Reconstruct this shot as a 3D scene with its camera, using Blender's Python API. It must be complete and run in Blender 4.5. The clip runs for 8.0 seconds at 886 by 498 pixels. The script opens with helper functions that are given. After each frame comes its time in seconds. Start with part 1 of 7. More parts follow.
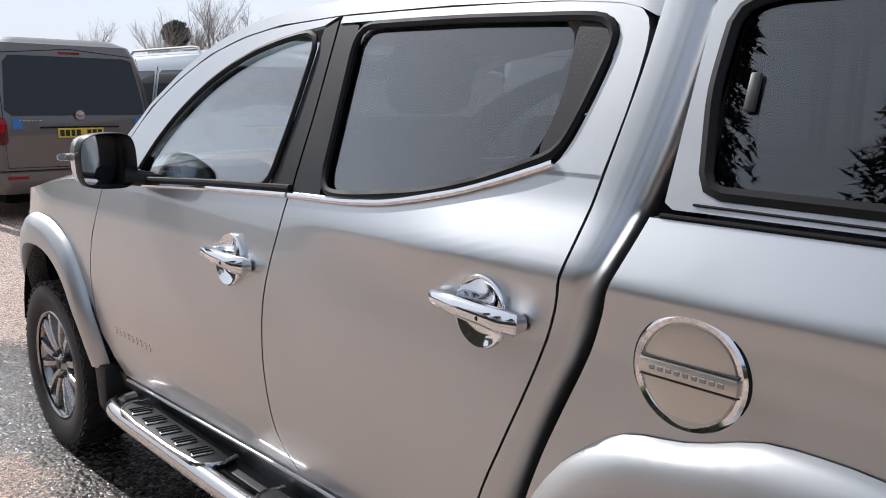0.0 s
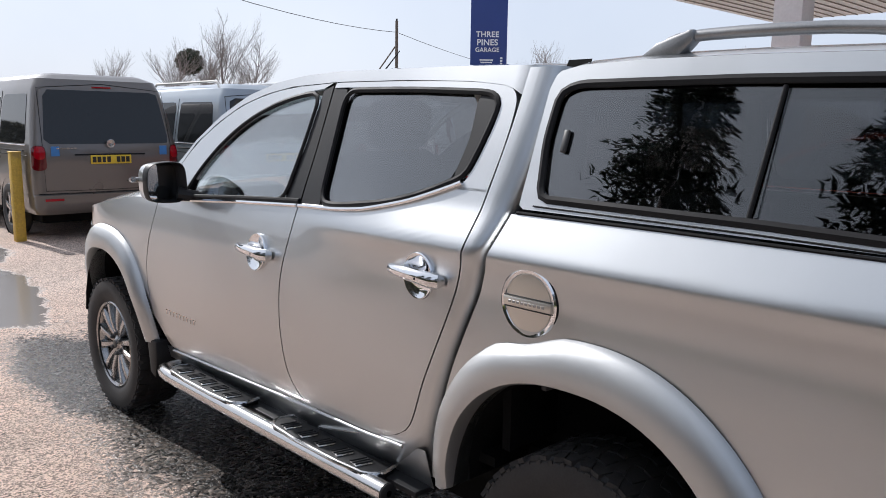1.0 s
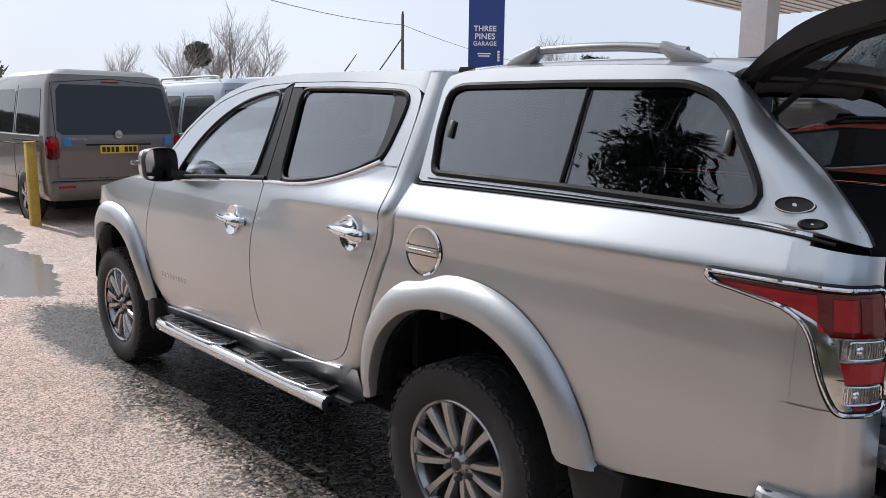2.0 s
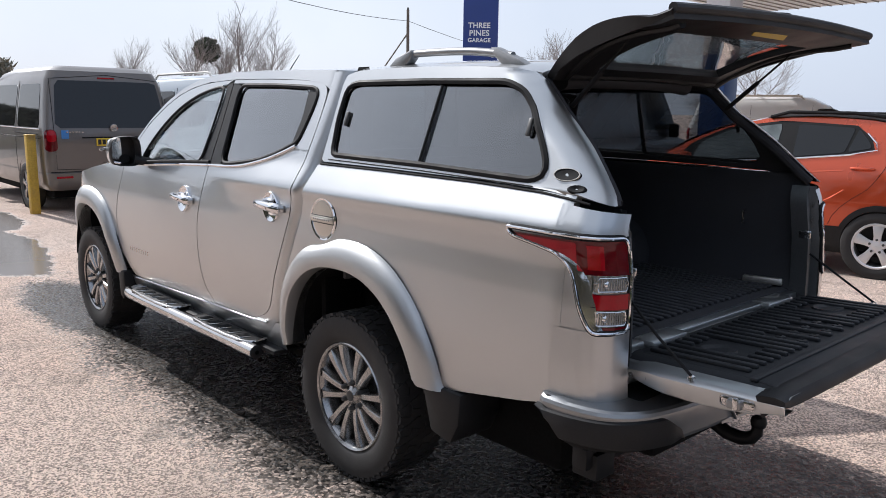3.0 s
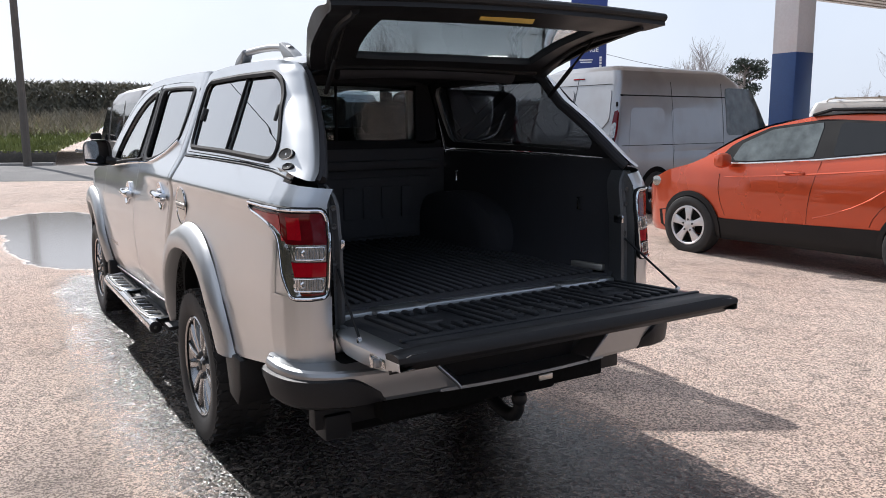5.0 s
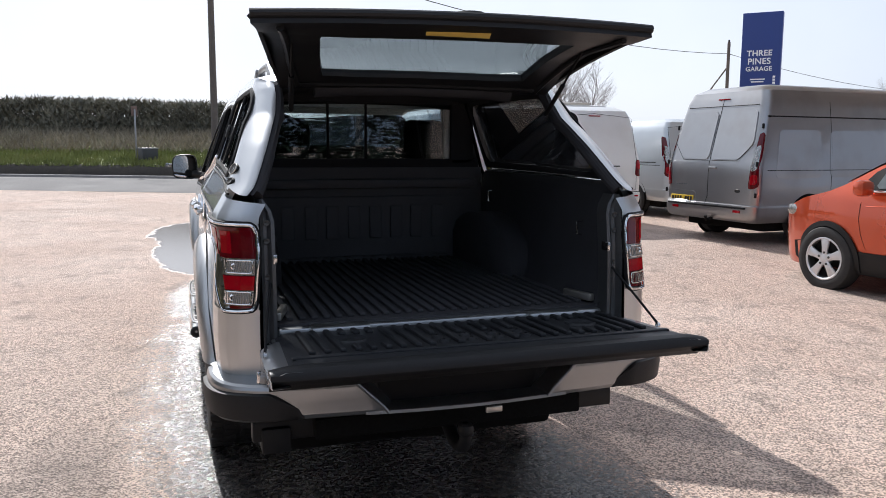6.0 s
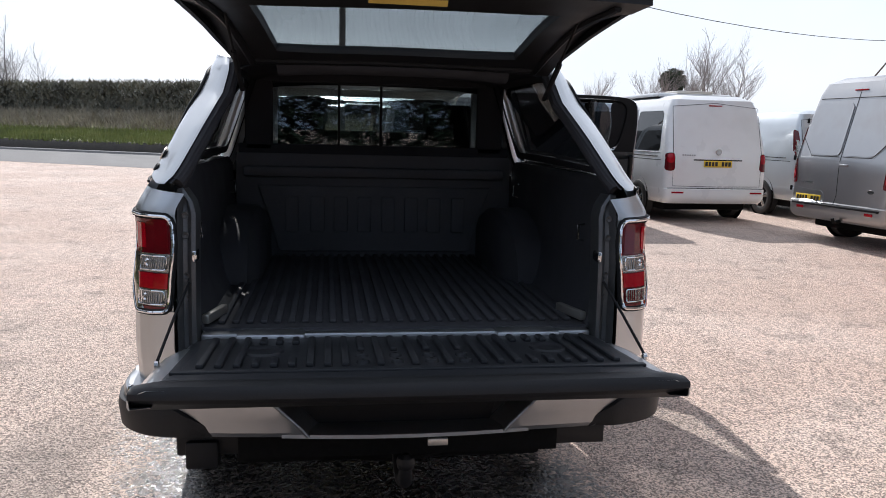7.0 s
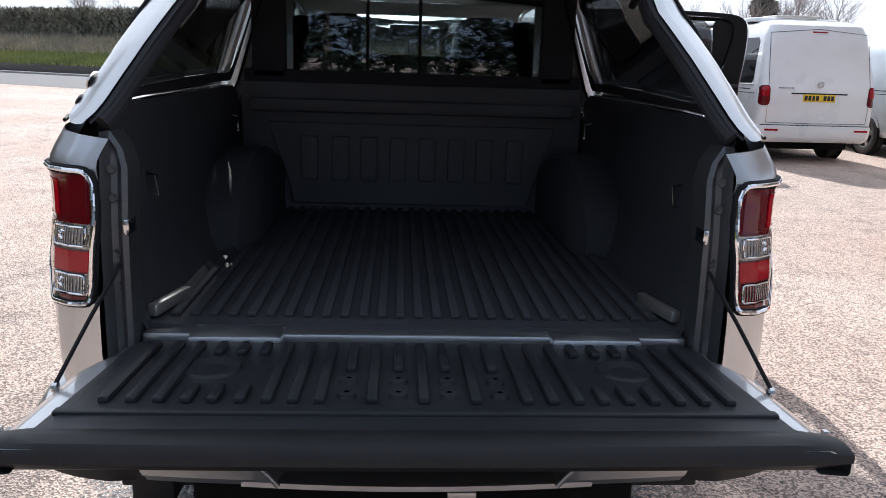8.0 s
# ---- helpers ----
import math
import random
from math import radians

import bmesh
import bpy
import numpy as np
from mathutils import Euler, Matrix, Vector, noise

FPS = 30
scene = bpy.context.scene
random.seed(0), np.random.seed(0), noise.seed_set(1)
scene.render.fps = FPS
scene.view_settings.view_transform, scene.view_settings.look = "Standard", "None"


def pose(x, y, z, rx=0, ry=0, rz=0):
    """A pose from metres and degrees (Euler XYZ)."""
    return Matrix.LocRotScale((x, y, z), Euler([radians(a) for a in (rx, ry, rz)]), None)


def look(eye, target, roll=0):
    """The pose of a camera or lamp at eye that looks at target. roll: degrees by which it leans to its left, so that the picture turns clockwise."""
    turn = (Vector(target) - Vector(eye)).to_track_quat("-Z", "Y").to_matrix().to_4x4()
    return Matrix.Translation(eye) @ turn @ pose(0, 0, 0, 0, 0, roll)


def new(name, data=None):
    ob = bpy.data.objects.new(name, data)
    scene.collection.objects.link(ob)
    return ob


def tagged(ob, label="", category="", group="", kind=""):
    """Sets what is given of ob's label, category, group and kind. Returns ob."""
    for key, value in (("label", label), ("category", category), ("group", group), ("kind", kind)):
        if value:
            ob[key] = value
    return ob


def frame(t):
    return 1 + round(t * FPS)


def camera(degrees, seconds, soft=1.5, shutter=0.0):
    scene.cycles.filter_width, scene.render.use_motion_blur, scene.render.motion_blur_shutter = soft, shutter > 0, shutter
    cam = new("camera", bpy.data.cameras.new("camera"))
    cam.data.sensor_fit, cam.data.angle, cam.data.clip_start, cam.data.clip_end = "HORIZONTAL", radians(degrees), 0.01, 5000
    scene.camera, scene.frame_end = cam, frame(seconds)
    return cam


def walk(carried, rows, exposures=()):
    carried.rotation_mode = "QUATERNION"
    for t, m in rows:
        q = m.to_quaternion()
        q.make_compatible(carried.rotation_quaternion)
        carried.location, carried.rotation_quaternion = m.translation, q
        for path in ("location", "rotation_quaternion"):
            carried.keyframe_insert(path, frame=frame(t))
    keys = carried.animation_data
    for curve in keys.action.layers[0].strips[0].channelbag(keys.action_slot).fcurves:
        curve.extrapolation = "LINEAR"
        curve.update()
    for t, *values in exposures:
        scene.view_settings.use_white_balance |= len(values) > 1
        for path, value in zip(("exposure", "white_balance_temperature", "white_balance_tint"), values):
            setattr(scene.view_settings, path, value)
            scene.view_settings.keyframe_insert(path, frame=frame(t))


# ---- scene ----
cam = camera(59.1, 8.0, soft=0.9)
PATH = [
    (0, (0.38, -1.876, 1.486), (-1.022, -0.502, 1.105), 0.8),
    (0.5, (0.738, -2.111, 1.522), (-0.676, -0.739, 1.175), 0.4),
    (1, (1.116, -2.358, 1.542), (-0.311, -0.993, 1.224), 0.8),
    (2.3, (2.054, -2.651, 1.547), (0.609, -1.311, 1.204), 0.9),
    (2.5, (2.201, -2.675, 1.538), (0.754, -1.337, 1.2), 1.2),
    (3, (2.58, -2.643, 1.539), (1.124, -1.317, 1.19), 0.8),
    (3.5, (2.798, -2.482, 1.515), (1.328, -1.172, 1.161), 0.4),
    (4, (3.046, -2.217, 1.476), (1.542, -0.947, 1.123), -0.0),
    (4.5, (3.37, -1.965, 1.451), (1.789, -0.788, 1.11), -0.3),
    (4.7, (3.448, -1.857, 1.445), (1.826, -0.735, 1.114), -0.4),
    (5.8, (3.83, -1.082, 1.437), (1.978, -0.376, 1.171), 0.2),
    (6, (3.833, -0.921, 1.43), (1.95, -0.299, 1.17), 0.3),
    (6.5, (3.77, -0.534, 1.435), (1.836, -0.099, 1.173), 0.9),
    (7, (3.595, -0.265, 1.437), (1.639, 0.029, 1.142), 1.5),
    (7.5, (3.283, -0.12, 1.441), (1.327, 0.071, 1.07), 1.8),
    (8, (2.884, -0.082, 1.419), (0.944, 0.034, 0.949), 1.8),
]
walk(cam, [(t, look(eye, target, roll)) for t, eye, target, roll in PATH],
     exposures=[(0.0, 0.08, 5900, 11), (3.0, 0.12, 5900, 11), (4.5, 0.2, 5950, 11), (6.5, 0.2, 5950, 11), (7.0, 0.3, 5900, 11), (7.5, 0.36, 5850, 11), (8.0, 0.6, 5800, 11)])

# ---- light ----
SUN_EL = 38.5          # the sun stands ahead of the pickup, over -x
world = bpy.data.worlds.new("sky")
scene.world = world
world.use_nodes = True
wn = world.node_tree.nodes
sky = wn.new("ShaderNodeTexSky")
sky.sky_type, sky.sun_disc = "NISHITA", False
sky.sun_elevation, sky.sun_rotation = radians(SUN_EL), radians(264)
sky.air_density, sky.dust_density, sky.ozone_density = 1.0, 2.5, 1.5
haze = wn.new("ShaderNodeMix")        # high thin cloud whitens the whole sky evenly
haze.data_type = "RGBA"
haze.inputs["Factor"].default_value = 0.86
cloud = wn.new("ShaderNodeTexNoise")
cloud.inputs["Scale"].default_value, cloud.inputs["Detail"].default_value = 3.0, 6
veil = wn.new("ShaderNodeValToRGB")
veil.color_ramp.elements[0].position, veil.color_ramp.elements[1].position = 0.3, 0.72
veil.color_ramp.elements[0].color, veil.color_ramp.elements[1].color = (6.8, 7.05, 7.5, 1), (7.9, 8.0, 8.2, 1)
world.node_tree.links.new(cloud.outputs[0], veil.inputs[0])
towards = wn.new("ShaderNodeVectorMath")      # thin cloud scatters forward: whiter towards the sun, bluer and dimmer away from it
towards.operation = "DOT_PRODUCT"
towards.inputs[1].default_value = Vector((-25, -2.6, 20)).normalized()
spread = wn.new("ShaderNodeMapRange")
spread.inputs["From Min"].default_value, spread.inputs["From Max"].default_value = -0.75, 0.65
forward = wn.new("ShaderNodeMix")
forward.data_type = "RGBA"
forward.inputs["A"].default_value = (3.6, 4.35, 5.6, 1)
world.node_tree.links.new(wn.new("ShaderNodeTexCoord").outputs["Generated"], towards.inputs[0])
world.node_tree.links.new(towards.outputs["Value"], spread.inputs["Value"])
world.node_tree.links.new(spread.outputs[0], forward.inputs["Factor"])
world.node_tree.links.new(veil.outputs[0], forward.inputs["B"])
world.node_tree.links.new(forward.outputs["Result"], haze.inputs["B"])
world.node_tree.links.new(sky.outputs[0], haze.inputs["A"])
world.node_tree.links.new(haze.outputs["Result"], wn["Background"].inputs[0])
wn["Background"].inputs[1].default_value = 0.11
lamp = bpy.data.lights.new("sun", "SUN")
lamp.energy, lamp.angle, lamp.color = 4.6, radians(0.55), (1.0, 0.93, 0.84)
sun = new("sun", lamp)
sun.matrix_world = look((-25, -2.6, 20), (0, 0, 0))
scene.view_settings.exposure = 0.0


# ---- materials ----
def pbr(name, col, rough=0.5, metal=0.0, coat=0.0, var=0.12, scale=3.0, fine=60.0, bump=0.0, dirt=None, dirt_amount=0.0, spec=0.5):
    """A surface whose colour and gloss drift at two scales, with a fine relief."""
    m = bpy.data.materials.new(name)
    m.use_nodes = True
    nt = m.node_tree
    n, l = nt.nodes, nt.links
    b = n["Principled BSDF"]
    b.inputs["Metallic"].default_value = metal
    b.inputs["Coat Weight"].default_value = coat
    b.inputs["Coat Roughness"].default_value = 0.04
    b.inputs["Specular IOR Level"].default_value = spec
    tc = n.new("ShaderNodeTexCoord")
    big, small = n.new("ShaderNodeTexNoise"), n.new("ShaderNodeTexNoise")
    big.inputs["Scale"].default_value, small.inputs["Scale"].default_value = scale, fine
    big.inputs["Detail"].default_value = small.inputs["Detail"].default_value = 4
    l.new(tc.outputs["Object"], big.inputs["Vector"])
    l.new(tc.outputs["Object"], small.inputs["Vector"])
    add = n.new("ShaderNodeMath")
    add.operation = "ADD"
    l.new(big.outputs[0], add.inputs[0])
    l.new(small.outputs[0], add.inputs[1])
    rng = n.new("ShaderNodeMapRange")
    rng.inputs["From Min"].default_value, rng.inputs["From Max"].default_value = 0.7, 1.3
    rng.inputs["To Min"].default_value, rng.inputs["To Max"].default_value = 1 - var, 1 + var
    l.new(add.outputs[0], rng.inputs["Value"])
    mul = n.new("ShaderNodeVectorMath")
    mul.operation = "SCALE"
    mul.inputs[0].default_value = col
    l.new(rng.outputs[0], mul.inputs["Scale"])
    out = mul.outputs[0]
    if dirt:
        mask = n.new("ShaderNodeMapRange")
        mask.inputs["From Min"].default_value, mask.inputs["From Max"].default_value = 0.5, 0.75
        mask.inputs["To Max"].default_value = dirt_amount
        l.new(big.outputs[0], mask.inputs["Value"])
        mix = n.new("ShaderNodeMix")
        mix.data_type = "RGBA"
        l.new(mask.outputs[0], mix.inputs["Factor"])
        l.new(out, mix.inputs["A"])
        mix.inputs["B"].default_value = (*dirt, 1)
        out = mix.outputs["Result"]
    l.new(out, b.inputs["Base Color"])
    rr = n.new("ShaderNodeMapRange")
    rr.inputs["From Min"].default_value, rr.inputs["From Max"].default_value = 0.3, 0.7
    rr.inputs["To Min"].default_value, rr.inputs["To Max"].default_value = rough * 0.85, min(1, rough * 1.15)
    l.new(big.outputs[0], rr.inputs["Value"])
    l.new(rr.outputs[0], b.inputs["Roughness"])
    if bump:
        bp = n.new("ShaderNodeBump")
        bp.inputs["Strength"].default_value, bp.inputs["Distance"].default_value = 0.6, bump
        l.new(small.outputs[0], bp.inputs["Height"])
        l.new(bp.outputs[0], b.inputs["Normal"])
    return m


def glass(name, col, rough=0.0, base=0.055, rise=2.0):
    """Thin tinted pane: part clear, part glossy, more so at a slant."""
    m = bpy.data.materials.new(name)
    m.use_nodes = True
    nt = m.node_tree
    n, l = nt.nodes, nt.links
    out = n["Material Output"]
    n.remove(n["Principled BSDF"])
    clear, gloss, mix, lw = n.new("ShaderNodeBsdfTransparent"), n.new("ShaderNodeBsdfGlossy"), n.new("ShaderNodeMixShader"), n.new("ShaderNodeLayerWeight")
    clear.inputs[0].default_value = (*col, 1)
    gloss.inputs["Roughness"].default_value = rough
    lw.inputs["Blend"].default_value = 0.5
    power, fr = n.new("ShaderNodeMath"), n.new("ShaderNodeMath")
    power.operation, fr.operation = "POWER", "MULTIPLY_ADD"
    power.inputs[1].default_value = rise
    fr.inputs[1].default_value, fr.inputs[2].default_value = 0.92, base
    l.new(lw.outputs["Facing"], power.inputs[0])
    l.new(power.outputs[0], fr.inputs[0])
    l.new(fr.outputs[0], mix.inputs[0])
    l.new(clear.outputs[0], mix.inputs[1])
    l.new(gloss.outputs[0], mix.inputs[2])
    l.new(mix.outputs[0], out.inputs[0])
    return m


PAINT = pbr("silver_paint", (0.515, 0.526, 0.533), 0.37, 0.97, 1.0, 0.02, 1.2, 900, dirt=(0.45, 0.43, 0.41), dirt_amount=0.10)
# Darker copy of the body silver: the tail's shade is put into the colour.
BUMPER_SHADED = pbr("bumper_silver_shaded", (0.29, 0.298, 0.305), 0.34, 0.92, 0.6, 0.04, 2.0, 700, dirt=(0.30, 0.28, 0.26), dirt_amount=0.3)
FLARE = pbr("flare_paint", (0.47, 0.475, 0.475), 0.46, 0.9, 0.5, 0.03, 2.0, 700)
BLACK = pbr("black_plastic", (0.012, 0.012, 0.013), 0.5, 0, 0, 0.2, 6, 200, 0.0006, spec=0.3)
GASKET = pbr("black_rubber", (0.01, 0.01, 0.011), 0.65, 0, 0, 0.2, 6, 200, spec=0.18)
MATTE = pbr("black_underbody", (0.008, 0.008, 0.008), 0.9, 0, 0, 0.3, 4, 60, 0.002, spec=0.1)
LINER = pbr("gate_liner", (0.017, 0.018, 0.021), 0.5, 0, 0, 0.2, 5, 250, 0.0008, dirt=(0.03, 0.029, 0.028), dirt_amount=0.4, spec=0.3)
# The two bed liners are paler than the gate's, standing in for lens glare.
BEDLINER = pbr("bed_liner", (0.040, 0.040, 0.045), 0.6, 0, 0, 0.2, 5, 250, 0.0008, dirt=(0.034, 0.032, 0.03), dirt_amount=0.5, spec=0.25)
GLARE_LINER = pbr("glare_liner", (0.105, 0.105, 0.112), 0.65, 0, 0, 0.2, 5, 250, 0.0008, dirt=(0.09, 0.085, 0.08), dirt_amount=0.5, spec=0.25)
LINING = pbr("canopy_lining", (0.036, 0.036, 0.040), 0.85, 0, 0, 0.2, 8, 300, 0.001, spec=0.2)
CHROME = pbr("chrome", (0.78, 0.78, 0.79), 0.06, 1.0, 0, 0.03, 5, 200)
STEEL = pbr("polished_steel", (0.62, 0.61, 0.60), 0.16, 1.0, 0, 0.05, 5, 200)
SATIN = pbr("satin_metal", (0.60, 0.57, 0.52), 0.36, 0.9, 0.2, 0.03, 5, 300)
# Tail posts: body metal with its shade painted in as dark grey.
POST_SHADED = pbr("post_shaded", (0.11, 0.112, 0.115), 0.42, 0.7, 0, 0.15, 5, 200)
# Opaque pane: a pale colour stands in for daylight seen through the cabin.
SEEN_IN = pbr("cabin_behind_glass", (0.115, 0.135, 0.135), 0.04, 0, 0, 0.5, 2.5, 8, spec=0.6)
RAILGREY = pbr("rail_grey", (0.30, 0.30, 0.30), 0.38, 0.7, 0, 0.08, 5, 200)
RIM = pbr("wheel_alloy", (0.36, 0.355, 0.35), 0.24, 0.9, 0.3, 0.10, 6, 200, dirt=(0.12, 0.11, 0.10), dirt_amount=0.35)
RIMDARK = pbr("wheel_recess", (0.06, 0.06, 0.06), 0.5, 0.4, 0, 0.2, 6, 120)
RUBBER = pbr("tyre_rubber", (0.018, 0.017, 0.017), 0.72, 0, 0, 0.25, 6, 150, 0.001, dirt=(0.06, 0.055, 0.05), dirt_amount=0.4)
LAMPRED = pbr("lamp_red", (0.31, 0.002, 0.009), 0.07, 0, 0.0, 0.18, 20, 220, spec=0.4)
LAMPDARK = pbr("lamp_dark_red", (0.10, 0.0015, 0.005), 0.06, 0, 0.0, 0.2, 20, 220)
LAMPCLEAR = pbr("lamp_clear", (0.36, 0.35, 0.33), 0.10, 0.8, 0.3, 0.45, 25, 120, 0.004)
GLASS_F = glass("glass_front", (0.90, 0.93, 0.93))
HEADCLOTH = pbr("headlining_cloth", (0.40, 0.39, 0.37), 0.9, 0, 0, 0.06, 6, 200)
GLASS_R = glass("glass_privacy", (0.42, 0.43, 0.44), base=0.065, rise=1.7)
GLASS_C = glass("glass_canopy", (0.44, 0.45, 0.46), base=0.075, rise=1.5)
GLASS_H = glass("glass_hatch", (0.72, 0.76, 0.77))
FABRIC = pbr("seat_fabric", (0.022, 0.022, 0.024), 0.9, 0, 0, 0.25, 10, 300, 0.001)
TRIM = pbr("cabin_trim", (0.05, 0.05, 0.052), 0.6, 0, 0, 0.15, 8, 200)
YELLOWLABEL = pbr("label_yellow", (0.56, 0.40, 0.08), 0.6, 0, 0, 0.06, 30, 200)
WHITEPAINT = pbr("white_paint", (0.78, 0.78, 0.77), 0.3, 0, 0.6, 0.03, 2, 300, dirt=(0.5, 0.48, 0.44), dirt_amount=0.25)
BROWNGREY = pbr("brown_grey_paint", (0.150, 0.132, 0.118), 0.32, 0.4, 0.7, 0.04, 2, 500, dirt=(0.16, 0.14, 0.12), dirt_amount=0.3)
BLUEGREY = pbr("blue_grey_paint", (0.30, 0.34, 0.38), 0.32, 0.4, 0.7, 0.04, 2, 500)
SILVERBLUE = pbr("pale_silver_paint", (0.56, 0.60, 0.63), 0.32, 0.35, 0.7, 0.04, 2, 500)
GREYVAN = pbr("warm_grey_paint", (0.35, 0.35, 0.355), 0.35, 0.9, 0.7, 0.04, 2, 500, dirt=(0.18, 0.16, 0.14), dirt_amount=0.3)
ORANGE = pbr("orange_paint", (0.56, 0.075, 0.020), 0.30, 0.55, 1.0, 0.04, 2, 500)
ALLOY = pbr("bright_alloy", (0.66, 0.66, 0.67), 0.38, 0.6, 0.3, 0.04, 6, 200)
DARKGLASS = pbr("dark_window", (0.012, 0.013, 0.014), 0.03, 0, 0, 0.1, 3, 90, spec=0.5)
PLATE = pbr("plate_yellow", (0.72, 0.50, 0.03), 0.45, 0, 0, 0.05, 20, 200)
INK = pbr("dark_print", (0.015, 0.015, 0.015), 0.5, 0, 0, 0.05, 20, 200)
BADGEBLUE = pbr("blue_sticker", (0.05, 0.20, 0.50), 0.4, 0, 0, 0.05, 20, 200)
POSTYELLOW = pbr("post_yellow", (0.58, 0.37, 0.05), 0.6, 0, 0, 0.2, 8, 60, 0.001, dirt=(0.20, 0.14, 0.07), dirt_amount=0.7)
SIGNBLUE = pbr("sign_blue", (0.018, 0.04, 0.19), 0.45, 0, 0, 0.06, 2, 60)
SIGNWHITE = pbr("sign_white", (0.8, 0.8, 0.8), 0.5, 0, 0, 0.04, 4, 60)
CANOPYWHITE = pbr("canopy_white", (0.74, 0.74, 0.73), 0.5, 0, 0, 0.06, 2, 30, dirt=(0.5, 0.48, 0.45), dirt_amount=0.3)
COLUMNBLUE = pbr("column_blue", (0.012, 0.055, 0.19), 0.4, 0, 0.2, 0.08, 2, 40)
# Paler than real bark: distance haze is mixed into the colour.
HAZY_BARK = pbr("hazy_bark", (0.26, 0.235, 0.22), 0.9, 0, 0, 0.3, 4, 40, 0.004)
IVY = pbr("ivy", (0.03, 0.045, 0.02), 0.6, 0, 0, 0.5, 3, 30)
CONIFER = pbr("conifer", (0.018, 0.032, 0.02), 0.7, 0, 0, 0.5, 2, 20)
WOOD = pbr("pole_wood", (0.11, 0.095, 0.08), 0.9, 0, 0, 0.25, 3, 60, 0.003)
WIRE = pbr("cable_black", (0.02, 0.02, 0.02), 0.6, 0, 0, 0.1, 5, 50)
ROOFTILE = pbr("roof_tile", (0.16, 0.11, 0.09), 0.85, 0, 0, 0.3, 2, 15, 0.01)


# ---- mesh helpers ----
def finish(bm, name, material, sharp=35):
    me = bpy.data.meshes.new(name)
    bm.to_mesh(me)
    bm.free()
    for p in me.polygons:
        p.use_smooth = True
    me.set_sharp_from_angle(angle=radians(sharp))
    me.materials.append(material)
    return me


def part(name, bm, material, parent, label="", sharp=35):
    ob = new(name, finish(bm, name, material, sharp))
    ob.parent = parent
    if label:
        ob["label"] = label
    return ob


def thing(name, at, label, category, group="", turn=0.0, kind=""):
    ob = new(name)
    ob.empty_display_size = 0.2
    ob.matrix_basis = pose(*at, 0, 0, turn)
    return tagged(ob, label, category, group, kind)


def solid(name, bm, material, label, category, kind="", group="", sharp=35):
    return tagged(new(name, finish(bm, name, material, sharp)), label, category, group, kind)


def grid(rows, bm=None, close=False, flip=False):
    """A sheet through rows of points; close joins the last column to the first."""
    bm = bm or bmesh.new()
    vs = [[bm.verts.new(p) for p in r] for r in rows]
    for a, b in zip(vs, vs[1:]):
        k = len(a)
        for i in range(k if close else k - 1):
            q = (a[i], a[(i + 1) % k], b[(i + 1) % k], b[i])
            q = q[::-1] if flip else q
            q = [v for j, v in enumerate(q) if v.co != q[j - 1].co]
            if len(q) > 2:
                try:
                    bm.faces.new(q)
                except ValueError:
                    pass
    return bm


def cap(bm, ring, flip=False):
    vs = [bm.verts.new(p) for p in ring]
    bm.faces.new(vs[::-1] if flip else vs)


def loft(rings, bm=None, caps=True):
    bm = grid(rings, bm, True)
    if caps:
        cap(bm, rings[0]), cap(bm, rings[-1], True)
    bmesh.ops.remove_doubles(bm, verts=bm.verts, dist=1e-5)
    bmesh.ops.recalc_face_normals(bm, faces=bm.faces)
    return bm


def flange(bm, off):
    """Folds the open border of a sheet inwards by off, so that it has an edge with depth."""
    bmesh.ops.remove_doubles(bm, verts=bm.verts, dist=1e-5)
    edges = [e for e in bm.edges if e.is_boundary]
    got = bmesh.ops.extrude_edge_only(bm, edges=edges)["geom"]
    off = Vector(off)
    for v in got:
        if isinstance(v, bmesh.types.BMVert):
            v.co += off
    return bm


def slab(bm, thick):
    """Gives a sheet thickness along the normals."""
    bmesh.ops.remove_doubles(bm, verts=bm.verts, dist=1e-5)
    bmesh.ops.recalc_face_normals(bm, faces=bm.faces)
    bm.normal_update()
    faces = list(bm.faces)
    rim = [(e.verts[0], e.verts[1], e.link_loops[0].vert) for e in bm.edges if e.is_boundary]
    low = {v: bm.verts.new(v.co - v.normal * thick) for v in list(bm.verts)}
    for fc in faces:
        bm.faces.new([low[v] for v in reversed(fc.verts)])
    for v, w, first in rim:
        if first != v:
            v, w = w, v
        bm.faces.new((w, v, low[v], low[w]))
    return bm


def box(size, at=(0, 0, 0), bevel=0.0, bm=None, rot=None, seg=2):
    bm2 = bmesh.new()
    bmesh.ops.create_cube(bm2, size=1)
    bmesh.ops.scale(bm2, vec=size, verts=bm2.verts)
    if bevel:
        bmesh.ops.bevel(bm2, geom=list(bm2.edges), offset=bevel, segments=seg, affect="EDGES", profile=0.5)
    m = Matrix.Translation(at) @ (rot.to_4x4() if rot else Matrix())
    bmesh.ops.transform(bm2, matrix=m, verts=bm2.verts)
    if bm is None:
        return bm2
    return merge(bm, bm2)


def merge(bm, bm2):
    vs = {v: bm.verts.new(v.co) for v in bm2.verts}
    for fc in bm2.faces:
        try:
            bm.faces.new([vs[v] for v in fc.verts])
        except ValueError:
            pass
    bm2.free()
    return bm


